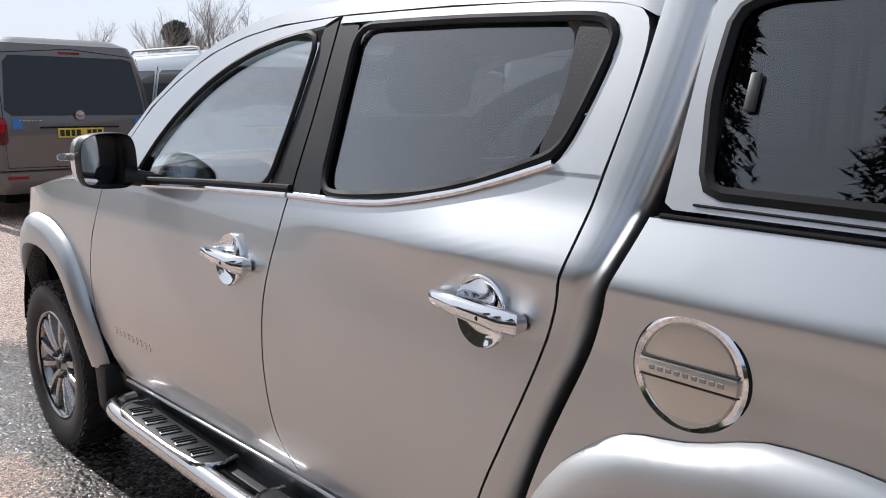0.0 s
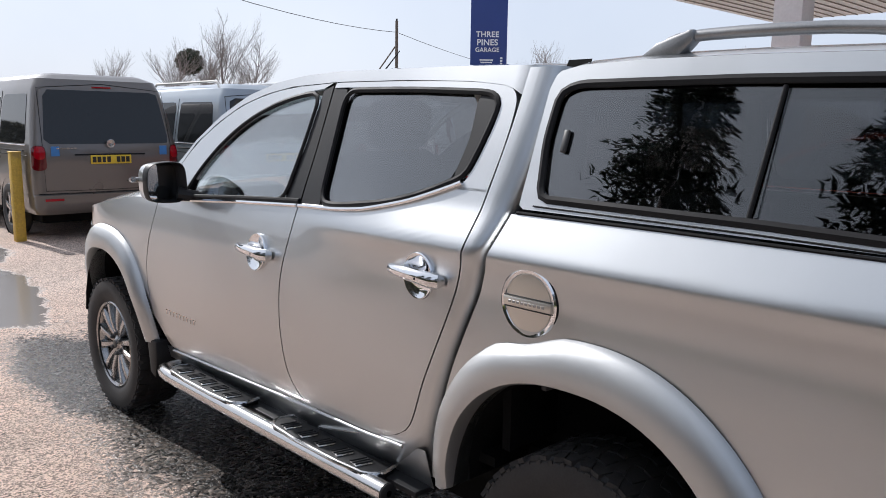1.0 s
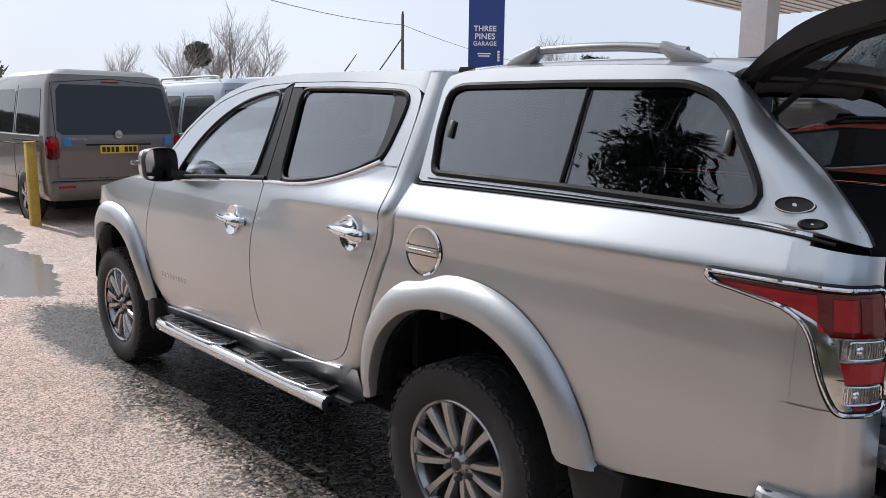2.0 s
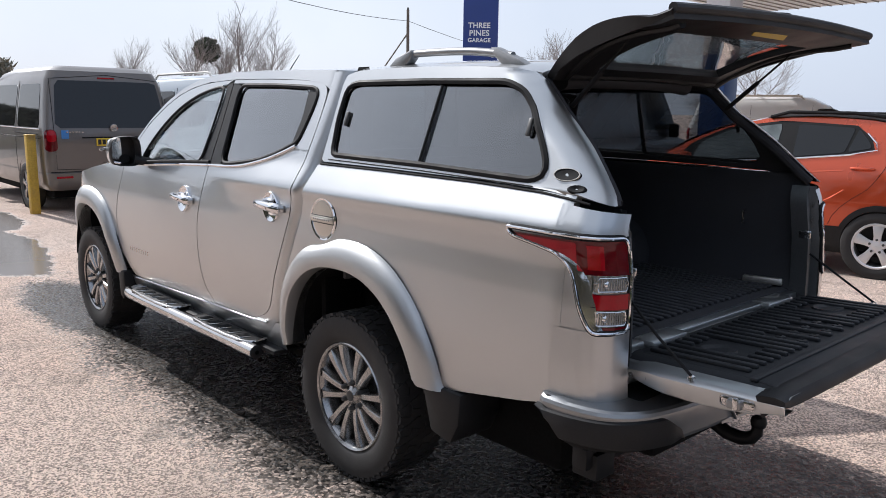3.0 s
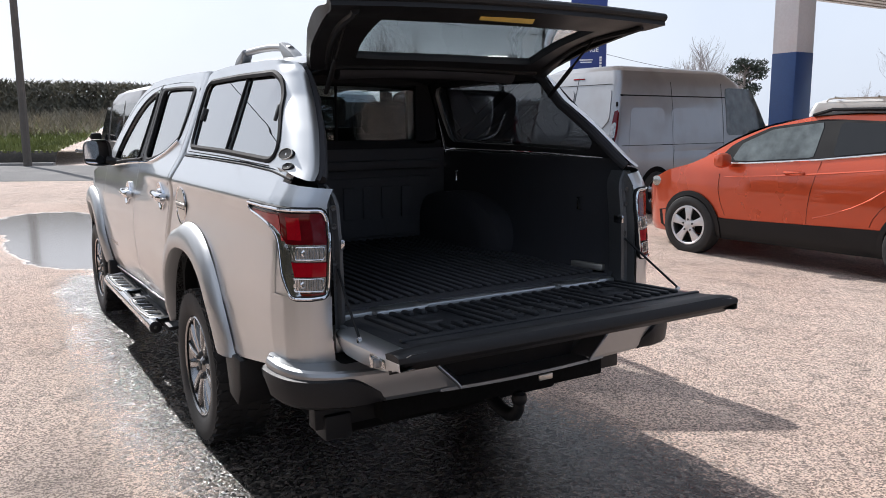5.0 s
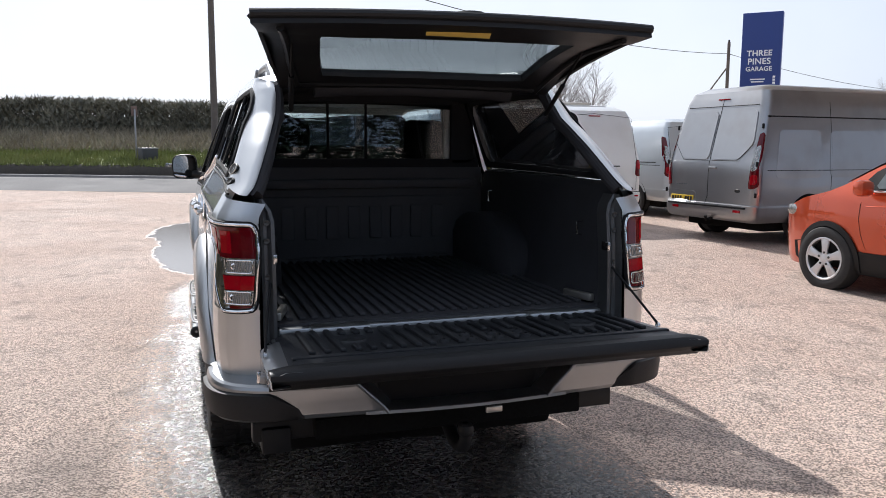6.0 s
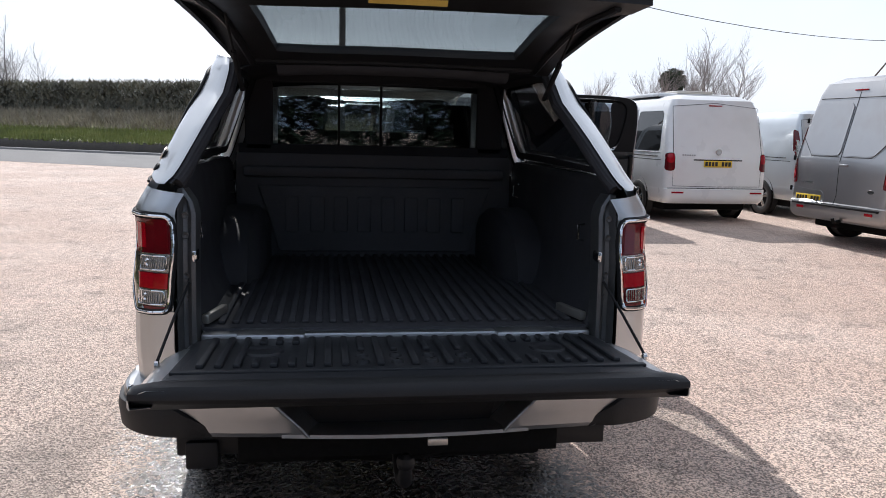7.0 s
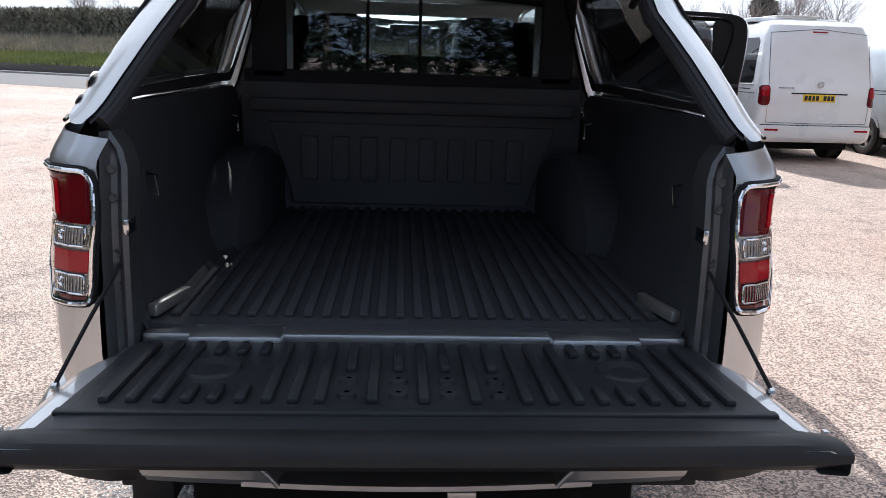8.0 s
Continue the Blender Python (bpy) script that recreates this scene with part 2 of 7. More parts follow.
def turned(profile, n=32, axis="y", at=(0, 0, 0), bm=None, caps=False):
    """A body of revolution: profile rows are (along the axis, radius)."""
    rings = []
    for a, r in profile:
        ring = []
        for i in range(n):
            c, s = r * math.cos(2 * math.pi * i / n), r * math.sin(2 * math.pi * i / n)
            p = {"x": (a, c, s), "y": (c, a, s), "z": (c, s, a)}[axis]
            ring.append((p[0] + at[0], p[1] + at[1], p[2] + at[2]))
        rings.append(ring)
    return loft(rings, bm, caps)


def tube(pts, r, n=10, bm=None, squash=1.0):
    """A round bar along a line; r a number or one for each point."""
    pts = [Vector(p) for p in pts]
    rs = r if isinstance(r, (list, tuple)) else [r] * len(pts)
    rings, up = [], Vector((0, 0, 1))
    for i, p in enumerate(pts):
        d = (pts[min(i + 1, len(pts) - 1)] - pts[max(i - 1, 0)]).normalized()
        side = d.cross(up)
        side = side.normalized() if side.length > 1e-3 else d.cross(Vector((1, 0, 0))).normalized()
        top = side.cross(d).normalized()
        rings.append([p + rs[i] * (math.cos(2 * math.pi * k / n) * side + squash * math.sin(2 * math.pi * k / n) * top) for k in range(n)])
    return loft(rings, bm)


def prism(outline, y0, y1, bevel=0.0, plane="xz"):
    """An outline in a plane, given depth from y0 to y1."""
    put = {"xz": lambda a, b, d: (a, d, b), "yz": lambda a, b, d: (d, a, b), "xy": lambda a, b, d: (a, b, d)}[plane]
    bm = bmesh.new()
    a = [bm.verts.new(put(p, q, y0)) for p, q in outline]
    b = [bm.verts.new(put(p, q, y1)) for p, q in outline]
    bm.faces.new(a)
    bm.faces.new(b[::-1])
    for i in range(len(a)):
        j = (i + 1) % len(a)
        bm.faces.new((a[i], b[i], b[j], a[j]))
    bmesh.ops.recalc_face_normals(bm, faces=bm.faces)
    if bevel:
        bmesh.ops.bevel(bm, geom=list(bm.edges), offset=bevel, segments=2, affect="EDGES", profile=0.5)
    return bm


def along(pts):
    """A function through (key, value) rows, by straight steps."""
    pts = sorted(pts)
    ks, vs = [p[0] for p in pts], [p[1] for p in pts]
    return lambda k: float(np.interp(k, ks, vs))


def eased(pts, width=0.012):
    """A function through (key, value) rows with its corners eased over a width."""
    f = along(pts)
    ks = np.arange(pts[0][0] - 0.1, pts[-1][0] + 0.1, 0.002)
    vs = np.interp(ks, [p[0] for p in pts], [p[1] for p in pts])
    lo, hi = pts[0], pts[-1]
    m0, m1 = (pts[1][1] - lo[1]) / (pts[1][0] - lo[0]), (hi[1] - pts[-2][1]) / (hi[0] - pts[-2][0])
    vs = np.where(ks < lo[0], lo[1] + m0 * (ks - lo[0]), np.where(ks > hi[0], hi[1] + m1 * (ks - hi[0]), vs))
    g = np.exp(-0.5 * (np.arange(-40, 41) * 0.002 / width) ** 2)
    sm = np.convolve(vs, g / g.sum(), "same")
    sm[:40], sm[-40:] = vs[:40], vs[-40:]
    return lambda k: float(np.interp(k, ks, sm))


def resample(pts, n, smooth=0):
    """n points at even steps along a line; smooth rounds its corners first."""
    p = np.array(pts, float)
    for _ in range(smooth):
        q = [p[0]]
        for a, b in zip(p, p[1:]):
            q += [0.75 * a + 0.25 * b, 0.25 * a + 0.75 * b]
        p = np.array(q + [p[-1]])
    d = np.concatenate([[0], np.cumsum(np.linalg.norm(np.diff(p, axis=0), axis=1))])
    t = np.linspace(0, d[-1], n)
    return [tuple(float(np.interp(s, d, p[:, k])) for k in range(p.shape[1])) for s in t]


def ring_of(pts, n, smooth=2, radius=None):
    """A closed outline with rounded corners, at n even steps."""
    r = radius if radius is not None else (0.0, 0.03, 0.06)[smooth]
    p = [np.array(q, float) for q in pts]
    out = []
    for i, q in enumerate(p):
        a, b = p[i - 1] - q, p[(i + 1) % len(p)] - q
        la, lb = np.linalg.norm(a), np.linalg.norm(b)
        ra, rb = min(r, 0.45 * la), min(r, 0.45 * lb)
        if r == 0:
            out.append(q)
            continue
        s, e = q + a / la * ra, q + b / lb * rb
        out += [(1 - t) ** 2 * s + 2 * t * (1 - t) * q + t * t * e for t in (0, .25, .5, .75, 1)]
    return resample([*map(tuple, out), tuple(out[0])], n + 1)[:-1]


def letters(text, size, depth, material, parent, m, name="lettering", align="CENTER", spacing=1.0):
    cu = bpy.data.curves.new(name, "FONT")
    cu.body, cu.size, cu.extrude, cu.align_x, cu.align_y, cu.space_character, cu.offset = text, size, depth, align, "CENTER", spacing, size * 0.02
    tmp = bpy.data.objects.new(name, cu)
    scene.collection.objects.link(tmp)
    me = bpy.data.meshes.new_from_object(tmp.evaluated_get(bpy.context.evaluated_depsgraph_get()))
    bpy.data.objects.remove(tmp)
    me.materials.clear()
    me.materials.append(material)
    ob = new(name, me)
    ob.parent = parent
    ob.matrix_basis = m
    return ob

# ---- the pickup ----
truck = thing("pickup_truck", (0, -0.03, 0), "silver double-cab pickup with its tailgate lowered, on wet tarmac", "pickup truck")

CREASED = eased([(0.38, .745), (0.46, .770), (0.55, .795), (0.68, .807), (0.78, .815), (0.88, .814), (0.98, .808), (1.08, .799), (1.15, .801), (1.180, .810), (1.195, .810), (1.210, .802), (1.31, .745), (1.40, .712), (1.75, .592)], 0.009)
ROUNDED = eased([(0.38, .745), (0.46, .770), (0.55, .790), (0.68, .811), (0.80, .819), (0.90, .818), (1.0, .811), (1.08, .801), (1.15, .789), (1.205, .777), (1.31, .745), (1.40, .712), (1.75, .592)], 0.03)


def half(x, z):
    """Half the body's width at a place on its flank."""
    k = min(1, max(0, (x + 1.35) / 0.75))
    k = k * k * (3 - 2 * k)
    w = (1 - k) * ROUNDED(z) + k * CREASED(z)
    if x > 1.08:
        w -= 0.16 * ((x - 1.08) / 0.2) ** 2.4
    if x < -2.9:
        w -= 0.20 * ((-2.9 - x) / 0.8) ** 2.2
    return w


def arch(cx, rx, top, n_front, n_back, z0=0.40):
    def f(x):
        u = (x - cx) / rx
        if abs(u) >= 1:
            return z0
        n = n_front if u < 0 else n_back
        return z0 + (top - z0) * (1 - abs(u) ** n) ** (1 / n)
    return f


REAR_OUT, REAR_IN = arch(0.055, 0.56, 1.022, 2.5, 2.05), arch(0.03, 0.455, 0.90, 2.4, 2.2)
FRONT_OUT, FRONT_IN = arch(-3.01, 0.535, 1.0, 2.3, 2.3), arch(-2.985, 0.425, 0.875, 2.3, 2.2)

FENDER_GAP = eased([(0.46, -2.33), (0.513, -2.41), (0.636, -2.488), (0.7, -2.5), (0.854, -2.505), (0.98, -2.48), (1.118, -2.428), (1.2, -2.41)], 0.03)
B_GAP = eased([(0.5, -1.2), (0.54, -1.26), (0.6, -1.31), (0.7, -1.325), (0.8, -1.335), (0.955, -1.336), (1.05, -1.318), (1.15, -1.29), (1.26, -1.27), (1.64, -1.25), (1.7, -1.245)], 0.03)
C_GAP = eased([(0.52, -0.8), (0.545, -0.7), (0.571, -0.65), (0.62, -0.61), (0.748, -0.558), (0.86, -0.508), (0.995, -0.452), (1.1, -0.417), (1.196, -0.397), (1.369, -0.376), (1.534, -0.352), (1.628, -0.345)], 0.03)
GROOVE = eased([(0.4, -0.59), (0.509, -0.568), (0.63, -0.531), (0.861, -0.45), (1.076, -0.364), (1.187, -0.336), (1.266, -0.312), (1.421, -0.275), (1.573, -0.253), (1.72, -0.236)], 0.03)
SILL = along([(-2.45, 0.470), (-2.336, 0.478), (-1.416, 0.512), (-0.85, 0.526), (-0.704, 0.54), (-0.4, 0.55)])
BELT = eased([(-2.6, 1.17), (-2.167, 1.192), (-1.7, 1.222), (-1.274, 1.243), (-1.036, 1.25), (-0.9, 1.262), (-0.807, 1.279), (-0.7, 1.302), (-0.613, 1.328), (-0.484, 1.372), (-0.38, 1.42)], 0.03)
BONNET = eased([(-3.8, 0.93), (-3.6, 1.01), (-3.4, 1.06), (-3.13, 1.1), (-2.93, 1.135), (-2.722, 1.165), (-2.41, 1.185)], 0.03)
BEDLOW = along([(0.55, 0.545), (0.616, 0.552), (0.974, 0.618), (1.20, 0.672), (1.29, 0.70)])


def flank(name, sgn, xl, xr, zb, zt, nu, nv, material=PAINT, out=0.0, parent=truck, fold=0.03, gap=0.003, label=""):
    """A panel of the flank between two upright seams and two lines along the car, with folded edges."""
    rows = []
    for i in range(nu + 1):
        u = i / nu
        col = []
        for j in range(nv + 1):
            x = xl(0.8) * (1 - u) + xr(0.8) * u
            for _ in range(4):
                z = zb(x) + (zt(x) - zb(x)) * j / nv
                x = (xl(z) + gap) * (1 - u) + (xr(z) - gap) * u
            z = zb(x) + (zt(x) - zb(x)) * j / nv
            col.append((x, sgn * (half(x, z) + out), z))
        rows.append(col)
    bm = grid(rows, flip=sgn > 0)
    flange(bm, (0, -sgn * fold, 0))
    return part(name, bm, material, parent, label)


def skin(rows, sgn, out=0.0):
    """Lays rows of (x, z) on the flank."""
    return grid([[(x, sgn * (half(x, z) + out), z) for x, z in r] for r in rows], flip=sgn > 0)


def strip(name, sgn, line, width, material, parent, out=0.004, lift=0.006):
    """A thin raised moulding that runs along a line of (x, z) on the flank."""
    pts = [(x, sgn * (half(x, z) + out), z) for x, z in line]
    return part(name, tube(pts, width, 8), material, parent)


FRONT_GLASS = [(-2.165, 1.210), (-1.75, 1.230), (-1.375, 1.250), (-1.345, 1.44), (-1.322, 1.650), (-1.46, 1.637), (-1.604, 1.608), (-1.74, 1.563), (-1.857, 1.508), (-1.98, 1.425), (-2.085, 1.325)]
REAR_GLASS = [(-1.150, 1.262), (-1.030, 1.264), (-0.80, 1.292), (-0.66, 1.326), (-0.545, 1.368), (-0.505, 1.50), (-0.520, 1.636), (-0.80, 1.648), (-1.168, 1.653), (-1.160, 1.45)]
QUARTER = [(-0.538, 1.370), (-0.484, 1.392), (-0.458, 1.455), (-0.430, 1.55), (-0.420, 1.60), (-0.446, 1.630), (-0.514, 1.636), (-0.500, 1.50)]
ROOFLINE = [(-2.42, 1.20), (-2.311, 1.300), (-2.185, 1.440), (-2.03, 1.535), (-1.875, 1.605), (-1.70, 1.650), (-1.523, 1.674), (-1.23, 1.684), (-0.855, 1.680), (-0.56, 1.668), (-0.426, 1.655), (-0.365, 1.638)]
ROOFEDGE = along([(-2.50, 1.19), (-2.352, 1.30), (-2.19, 1.455), (-2.022, 1.565), (-1.84, 1.645), (-1.65, 1.692), (-1.46, 1.714), (-1.247, 1.722), (-0.656, 1.716), (-0.235, 1.704)])


def flat_pane(name, sgn, outline, material, parent, out=0.0, thick=0.004, label=""):
    """A pane inside an outline of (x, z), lying on the flank."""
    ringp = ring_of(outline, 48, 2)
    cx, cz = np.mean([p[0] for p in ringp]), np.mean([p[1] for p in ringp])
    rows = [[(cx + (x - cx) * k, cz + (z - cz) * k) for x, z in ringp] for k in (1, 0.7, 0.4, 0.12)]
    bm = bmesh.new()
    for r in (rows,):
        grid([[(x, sgn * (half(x, z) + out), z) for x, z in q] for q in r], bm, True, flip=sgn < 0)
    cap(bm, [(x, sgn * (half(x, z) + out), z) for x, z in rows[-1]], sgn > 0)
    slab(bm, thick)
    return part(name, bm, material, parent, label)


def seal(name, sgn, outline, r, material, parent, out=0.002, smooth=2, n=64, width=half):
    """A rounded gasket round an outline of (x, z) on the flank."""
    pts = ring_of(outline, n, smooth)
    pts = [Vector((x, sgn * (width(x, z) + out), z)) for x, z in pts]
    rings = []
    for i, p in enumerate(pts):
        d = (pts[(i + 1) % n] - pts[i - 1]).normalized()
        nrm = Vector((0, sgn, 0.34)).normalized()
        s = d.cross(nrm).normalized()
        rings.append([p + r * (math.cos(a) * s + 0.6 * math.sin(a) * nrm) for a in (0.4, 1.57, 2.74, 3.5, 4.7, 5.9)])
    bm = grid([*rings, rings[0]], close=True)
    bmesh.ops.remove_doubles(bm, verts=bm.verts, dist=1e-5)
    return part(name, bm, material, parent)


def frame_between(outer, inner, sgn, n=40, out=0.0):
    """The sheet between an outer and an inner line of (x, z)."""
    a, b = resample(outer, n, 1), resample(inner, n, 1)
    rows = []
    for k in (0, 0.35, 0.7, 1.0):
        rows.append([((1 - k) * p[0] + k * q[0], (1 - k) * p[1] + k * q[1]) for p, q in zip(a, b)])
    return skin(rows, sgn, out)


def handle(sgn, x, z, parent, name="door_handle"):
    """Chrome pull handle over a round chrome cup, with the darker hollow behind the grip."""
    y = sgn * half(x, z)
    cup = turned([(-0.012, 0.072), (0.006, 0.072), (0.010, 0.069), (0.0095, 0.065), (0.0055, 0.058), (0.0035, 0.03), (0.003, 0.001)], 40, "y")
    tip = math.asin(-sgn * (half(x, z + 0.08) - half(x, z - 0.08)) / 0.16)
    bmesh.ops.transform(cup, matrix=Matrix.Translation((x + 0.012, y + sgn * 0.003, z)) @ Matrix.Rotation(tip, 4, "X") @ Matrix.Diagonal((0.92, sgn, 1, 1)), verts=cup.verts)
    h = part(name, cup, CHROME, parent, "chrome pull handle")
    line = [(-0.110, 0.004, .002), (-0.108, 0.014, .004), (-0.085, 0.027, .005), (-0.02, 0.034, .004), (0.05, 0.034, 0), (0.088, 0.031, -.003), (0.107, 0.022, -.005), (0.110, 0.004, -.006)]
    grip = tube([(x + a, y + sgn * b, z + c + 0.004) for a, b, c in line], [0.008, 0.014, 0.017, 0.018, 0.019, 0.021, 0.021, 0.014], 16, squash=1.15)
    part("grip", grip, CHROME, h)
    part("lock_seam", tube([(x + 0.045, y + sgn * 0.036, z - 0.018), (x + 0.043, y + sgn * 0.0555, z + 0.002), (x + 0.045, y + sgn * 0.036, z + 0.024)], 0.0016, 6), GASKET, h)


def side_of_truck(sgn):
    # wings, doors, bed
    flank("front_wing", sgn, along([(0, -3.70), (2, -3.50)]), FENDER_GAP, lambda x: max(FRONT_OUT(x) - 0.015, 0.46), BONNET, 64, 14)
    flank("bed_side", sgn, lambda z: GROOVE(z) + 0.030, lambda z: 1.13, lambda x: max(REAR_OUT(x) - 0.07, BEDLOW(x) if x > 0.3 else 0.46), lambda x: 1.303 - 0.02 * max(0, x - 0.7) - 0.10 * max(0, x - 1.1), 120, 60, label="silver bed side with a shoulder crease")
    rows = []
    for z in np.linspace(0.42, 1.70, 46):
        xa, xb = C_GAP(z) + 0.003, GROOVE(z) + 0.008
        rows.append([(xa + (xb - xa) * k, sgn * (half(xa, z) - d), z) for k, d in ((0, .02), (0, 0), (.3, 0), (.52, .003), (.70, .010), (.84, .022), (.94, .038), (1, .062), (1, .09))])
    part("cab_corner", grid(rows, flip=sgn > 0), PAINT, truck)
    part("body_seam", grid([[(GROOVE(z) - 0.02, sgn * (half(-.3, z) - 0.060), z), (GROOVE(z) + 0.06, sgn * (half(-.3, z) - 0.060), z)] for z in np.linspace(0.42, 1.72, 30)]), MATTE, truck)
    part("sill_panel", skin([[(x, z) for z in (0.40, 0.43, SILL(x) - 0.006)] for x in np.linspace(-2.47, -0.57, 40)], sgn, -0.012), PAINT, truck)
    part("sill_trim", tube([(x, sgn * (half(x, SILL(x)) + 0.004), SILL(x) - 0.012) for x in np.linspace(-2.33, -0.66, 30)], 0.006, 8), PAINT, truck)
    # wheel-arch flares
    for nm, fo, fi, x0, x1, i0, i1 in (("front_flare", FRONT_OUT, FRONT_IN, -3.545, -2.477, -3.41, -2.562), ("rear_flare", REAR_OUT, REAR_IN, -0.504, 0.614, -0.445, 0.484)):
        def edge(fn, a, b, n=44):
            c = (a + b) / 2
            pts = [(c - (b - a) / 2 * math.cos(math.pi * k / n), 0) for k in range(n + 1)]
            pts = [(x, max(fn(x), 0.545 if x > 0.2 else 0.47)) for x, _ in pts]
            return resample(pts, n + 1)
        eo, ei = edge(fo, x0, x1), edge(fi, i0, i1)
        rows = []
        for k, o in ((0, 0.004), (0.03, 0.016), (0.12, 0.030), (0.4, 0.046), (0.8, 0.052), (0.95, 0.047), (1.0, 0.034), (1.0, -0.05)):
            row = []
            for p, q in zip(eo, ei):
                x, z = (1 - k) * p[0] + k * q[0], (1 - k) * p[1] + k * q[1]
                if nm == "rear_flare" and k < 0.35:      # dips round the fuel flap
                    dip = max(0, 1 - ((x + 0.145) / 0.15) ** 2) ** 3
                    z -= 0.022 * dip * (1 - k / 0.35)
                row.append((x, sgn * (min(half(x, z), 0.812) + o), z))
            rows.append(row)
        part(nm, grid(rows, flip=sgn > 0), FLARE, truck, "silver wheel-arch flare")
        well = [[(x + (0.0 if k == 0 else 0.0), sgn * y, z) for x, z in ei] for k, y in ((0, 0.80), (1, 0.50))]
        part("wheel_well", grid(well), MATTE, truck)
        xc = (x0 + x1) / 2
        top_z = 0.80 if nm == "rear_flare" else 0.96
        part("inner_well", box((1.44, 0.02, top_z - 0.34), (xc, sgn * 0.485, (top_z + 0.34) / 2), 0.004), MATTE, truck)
    # mud flaps
    for x, zt, zb, w in ((-2.50, 0.49, 0.30, 0.055), (0.60, 0.558, 0.36, 0.105)):
        ol = [(x - w, zt), (x + w, zt), (x + w * 0.9, zb + 0.08), (x + w * 0.5, zb), (x - w * 0.5, zb + 0.02)]
        part("mud_flap", prism(ol, sgn * 0.60, sgn * 0.815, 0.012), BLACK, truck)


def door_parts(sgn, parent, front):
    """Lower skin, frame, glass and handle of one door, on its hinge."""
    if front:
        flank("door_skin", sgn, FENDER_GAP, B_GAP, SILL, BELT, 40, 40, parent=parent)
        outer = [(x, z - 0.004) for x, z in ROOFLINE if x < -1.26] + [(-1.262, 1.680)]
        inner = [(-2.20, 1.20), (-2.096, 1.332), (-1.986, 1.433), (-1.862, 1.516), (-1.745, 1.573), (-1.605, 1.618), (-1.46, 1.648), (-1.312, 1.661)]
        bm = frame_between(outer, inner, sgn)
        part("door_frame", flange(bm, (0, -sgn * 0.03, 0)), PAINT, parent)
        part("inner_frame", frame_between(outer, inner, sgn, out=-0.033), BLACK, parent)
        bp = [[(-1.378, 1.246), (-1.335, 1.45), (-1.312, 1.655)], [(-1.274, 1.248), (-1.262, 1.45), (-1.258, 1.672)]]
        part("pillar_trim", flange(skin([resample(r, 10) for r in bp], sgn, -0.003), (0, -sgn * 0.03, 0)), BLACK, parent, "black door pillar trim")
        sail = [[(-2.22, 1.196), (-2.21, 1.21)], [(-2.15, 1.205), (-2.12, 1.285)]]
        part("mirror_base", flange(skin(sail, sgn, -0.002), (0, -sgn * 0.03, 0)), BLACK, parent)
        flat_pane("window_glass", sgn, FRONT_GLASS, GLASS_F, parent, -0.012)
        seal("window_seal", sgn, FRONT_GLASS, 0.010, GASKET, parent, 0.001)
        handle(sgn, -1.51, 1.048, parent)
        strip("belt_moulding", sgn, [(x, BELT(x)) for x in np.linspace(-2.19, -1.275, 30)], 0.0085, CHROME, parent)
        strip("belt_seal", sgn, [(x, BELT(x) + 0.016) for x in np.linspace(-2.17, -1.275, 30)], 0.009, GASKET, parent, 0.0)
        part("door_card", skin([[(x, z) for z in (0.52, 0.8, 1.0, BELT(x) - 0.01)] for x in np.linspace(-2.38, -1.33, 12)], sgn, -0.06), TRIM, parent)
    else:
        flank("door_skin", sgn, B_GAP, C_GAP, SILL, lambda x: min(BELT(x), 1.36), 40, 44, parent=parent)
        outer = [(-1.240, 1.680), (-1.05, 1.679), (-0.855, 1.676), (-0.56, 1.667), (-0.426, 1.656), (-0.375, 1.642), (-0.353, 1.605), (-0.358, 1.50), (-0.376, 1.385), (-0.382, 1.352)]
        inner = [(-1.245, 1.663), (-1.05, 1.662), (-0.855, 1.659), (-0.56, 1.648), (-0.448, 1.640), (-0.412, 1.610), (-0.412, 1.56), (-0.440, 1.46), (-0.466, 1.392), (-0.50, 1.352)]
        bm = frame_between(outer, inner, sgn, 60)
        part("door_frame", flange(bm, (0, -sgn * 0.03, 0)), PAINT, parent)
        part("inner_frame", frame_between(outer, inner, sgn, 60, out=-0.033), BLACK, parent)
        bp = [[(-1.266, 1.248), (-1.255, 1.45), (-1.250, 1.672)], [(-1.150, 1.252), (-1.163, 1.45), (-1.170, 1.655)]]
        part("pillar_trim", flange(skin([resample(r, 10) for r in bp], sgn, -0.003), (0, -sgn * 0.03, 0)), BLACK, parent, "black door pillar trim")
        flat_pane("window_glass", sgn, REAR_GLASS, GLASS_R, parent, -0.012, label="tinted privacy glass")
        flat_pane("quarter_trim", sgn, QUARTER, BLACK, parent, -0.002, 0.012)
        seal("window_seal", sgn, REAR_GLASS[:5] + QUARTER[1:7] + REAR_GLASS[6:], 0.010, GASKET, parent, 0.001, n=90)
        handle(sgn, -0.59, 1.094, parent)
        line = [(x, BELT(x)) for x in np.linspace(-1.265, -0.484, 36)]
        strip("belt_moulding", sgn, line, 0.0085, CHROME, parent)
        rows = []
        for k in np.linspace(0, 1, 14):
            row = []
            for z in (0.56, 0.66, 0.8, 1.0, 1.12, 1.22, 1.31):
                x = (B_GAP(z) + 0.02) * (1 - k) + (C_GAP(z) - 0.012) * k
                row.append((x, min(z, BELT(x) - 0.01)))
            rows.append(row)
        card = part("door_card", skin(rows, sgn, -0.05), TRIM, parent, "dark inner door trim")
        part("door_edge_seal", tube([(x, sgn * (half(x, z) - 0.045), z) for x, z in resample([(C_GAP(z) - 0.012, z) for z in np.linspace(0.56, 1.33, 16)], 24)], 0.014, 8), GASKET, card)
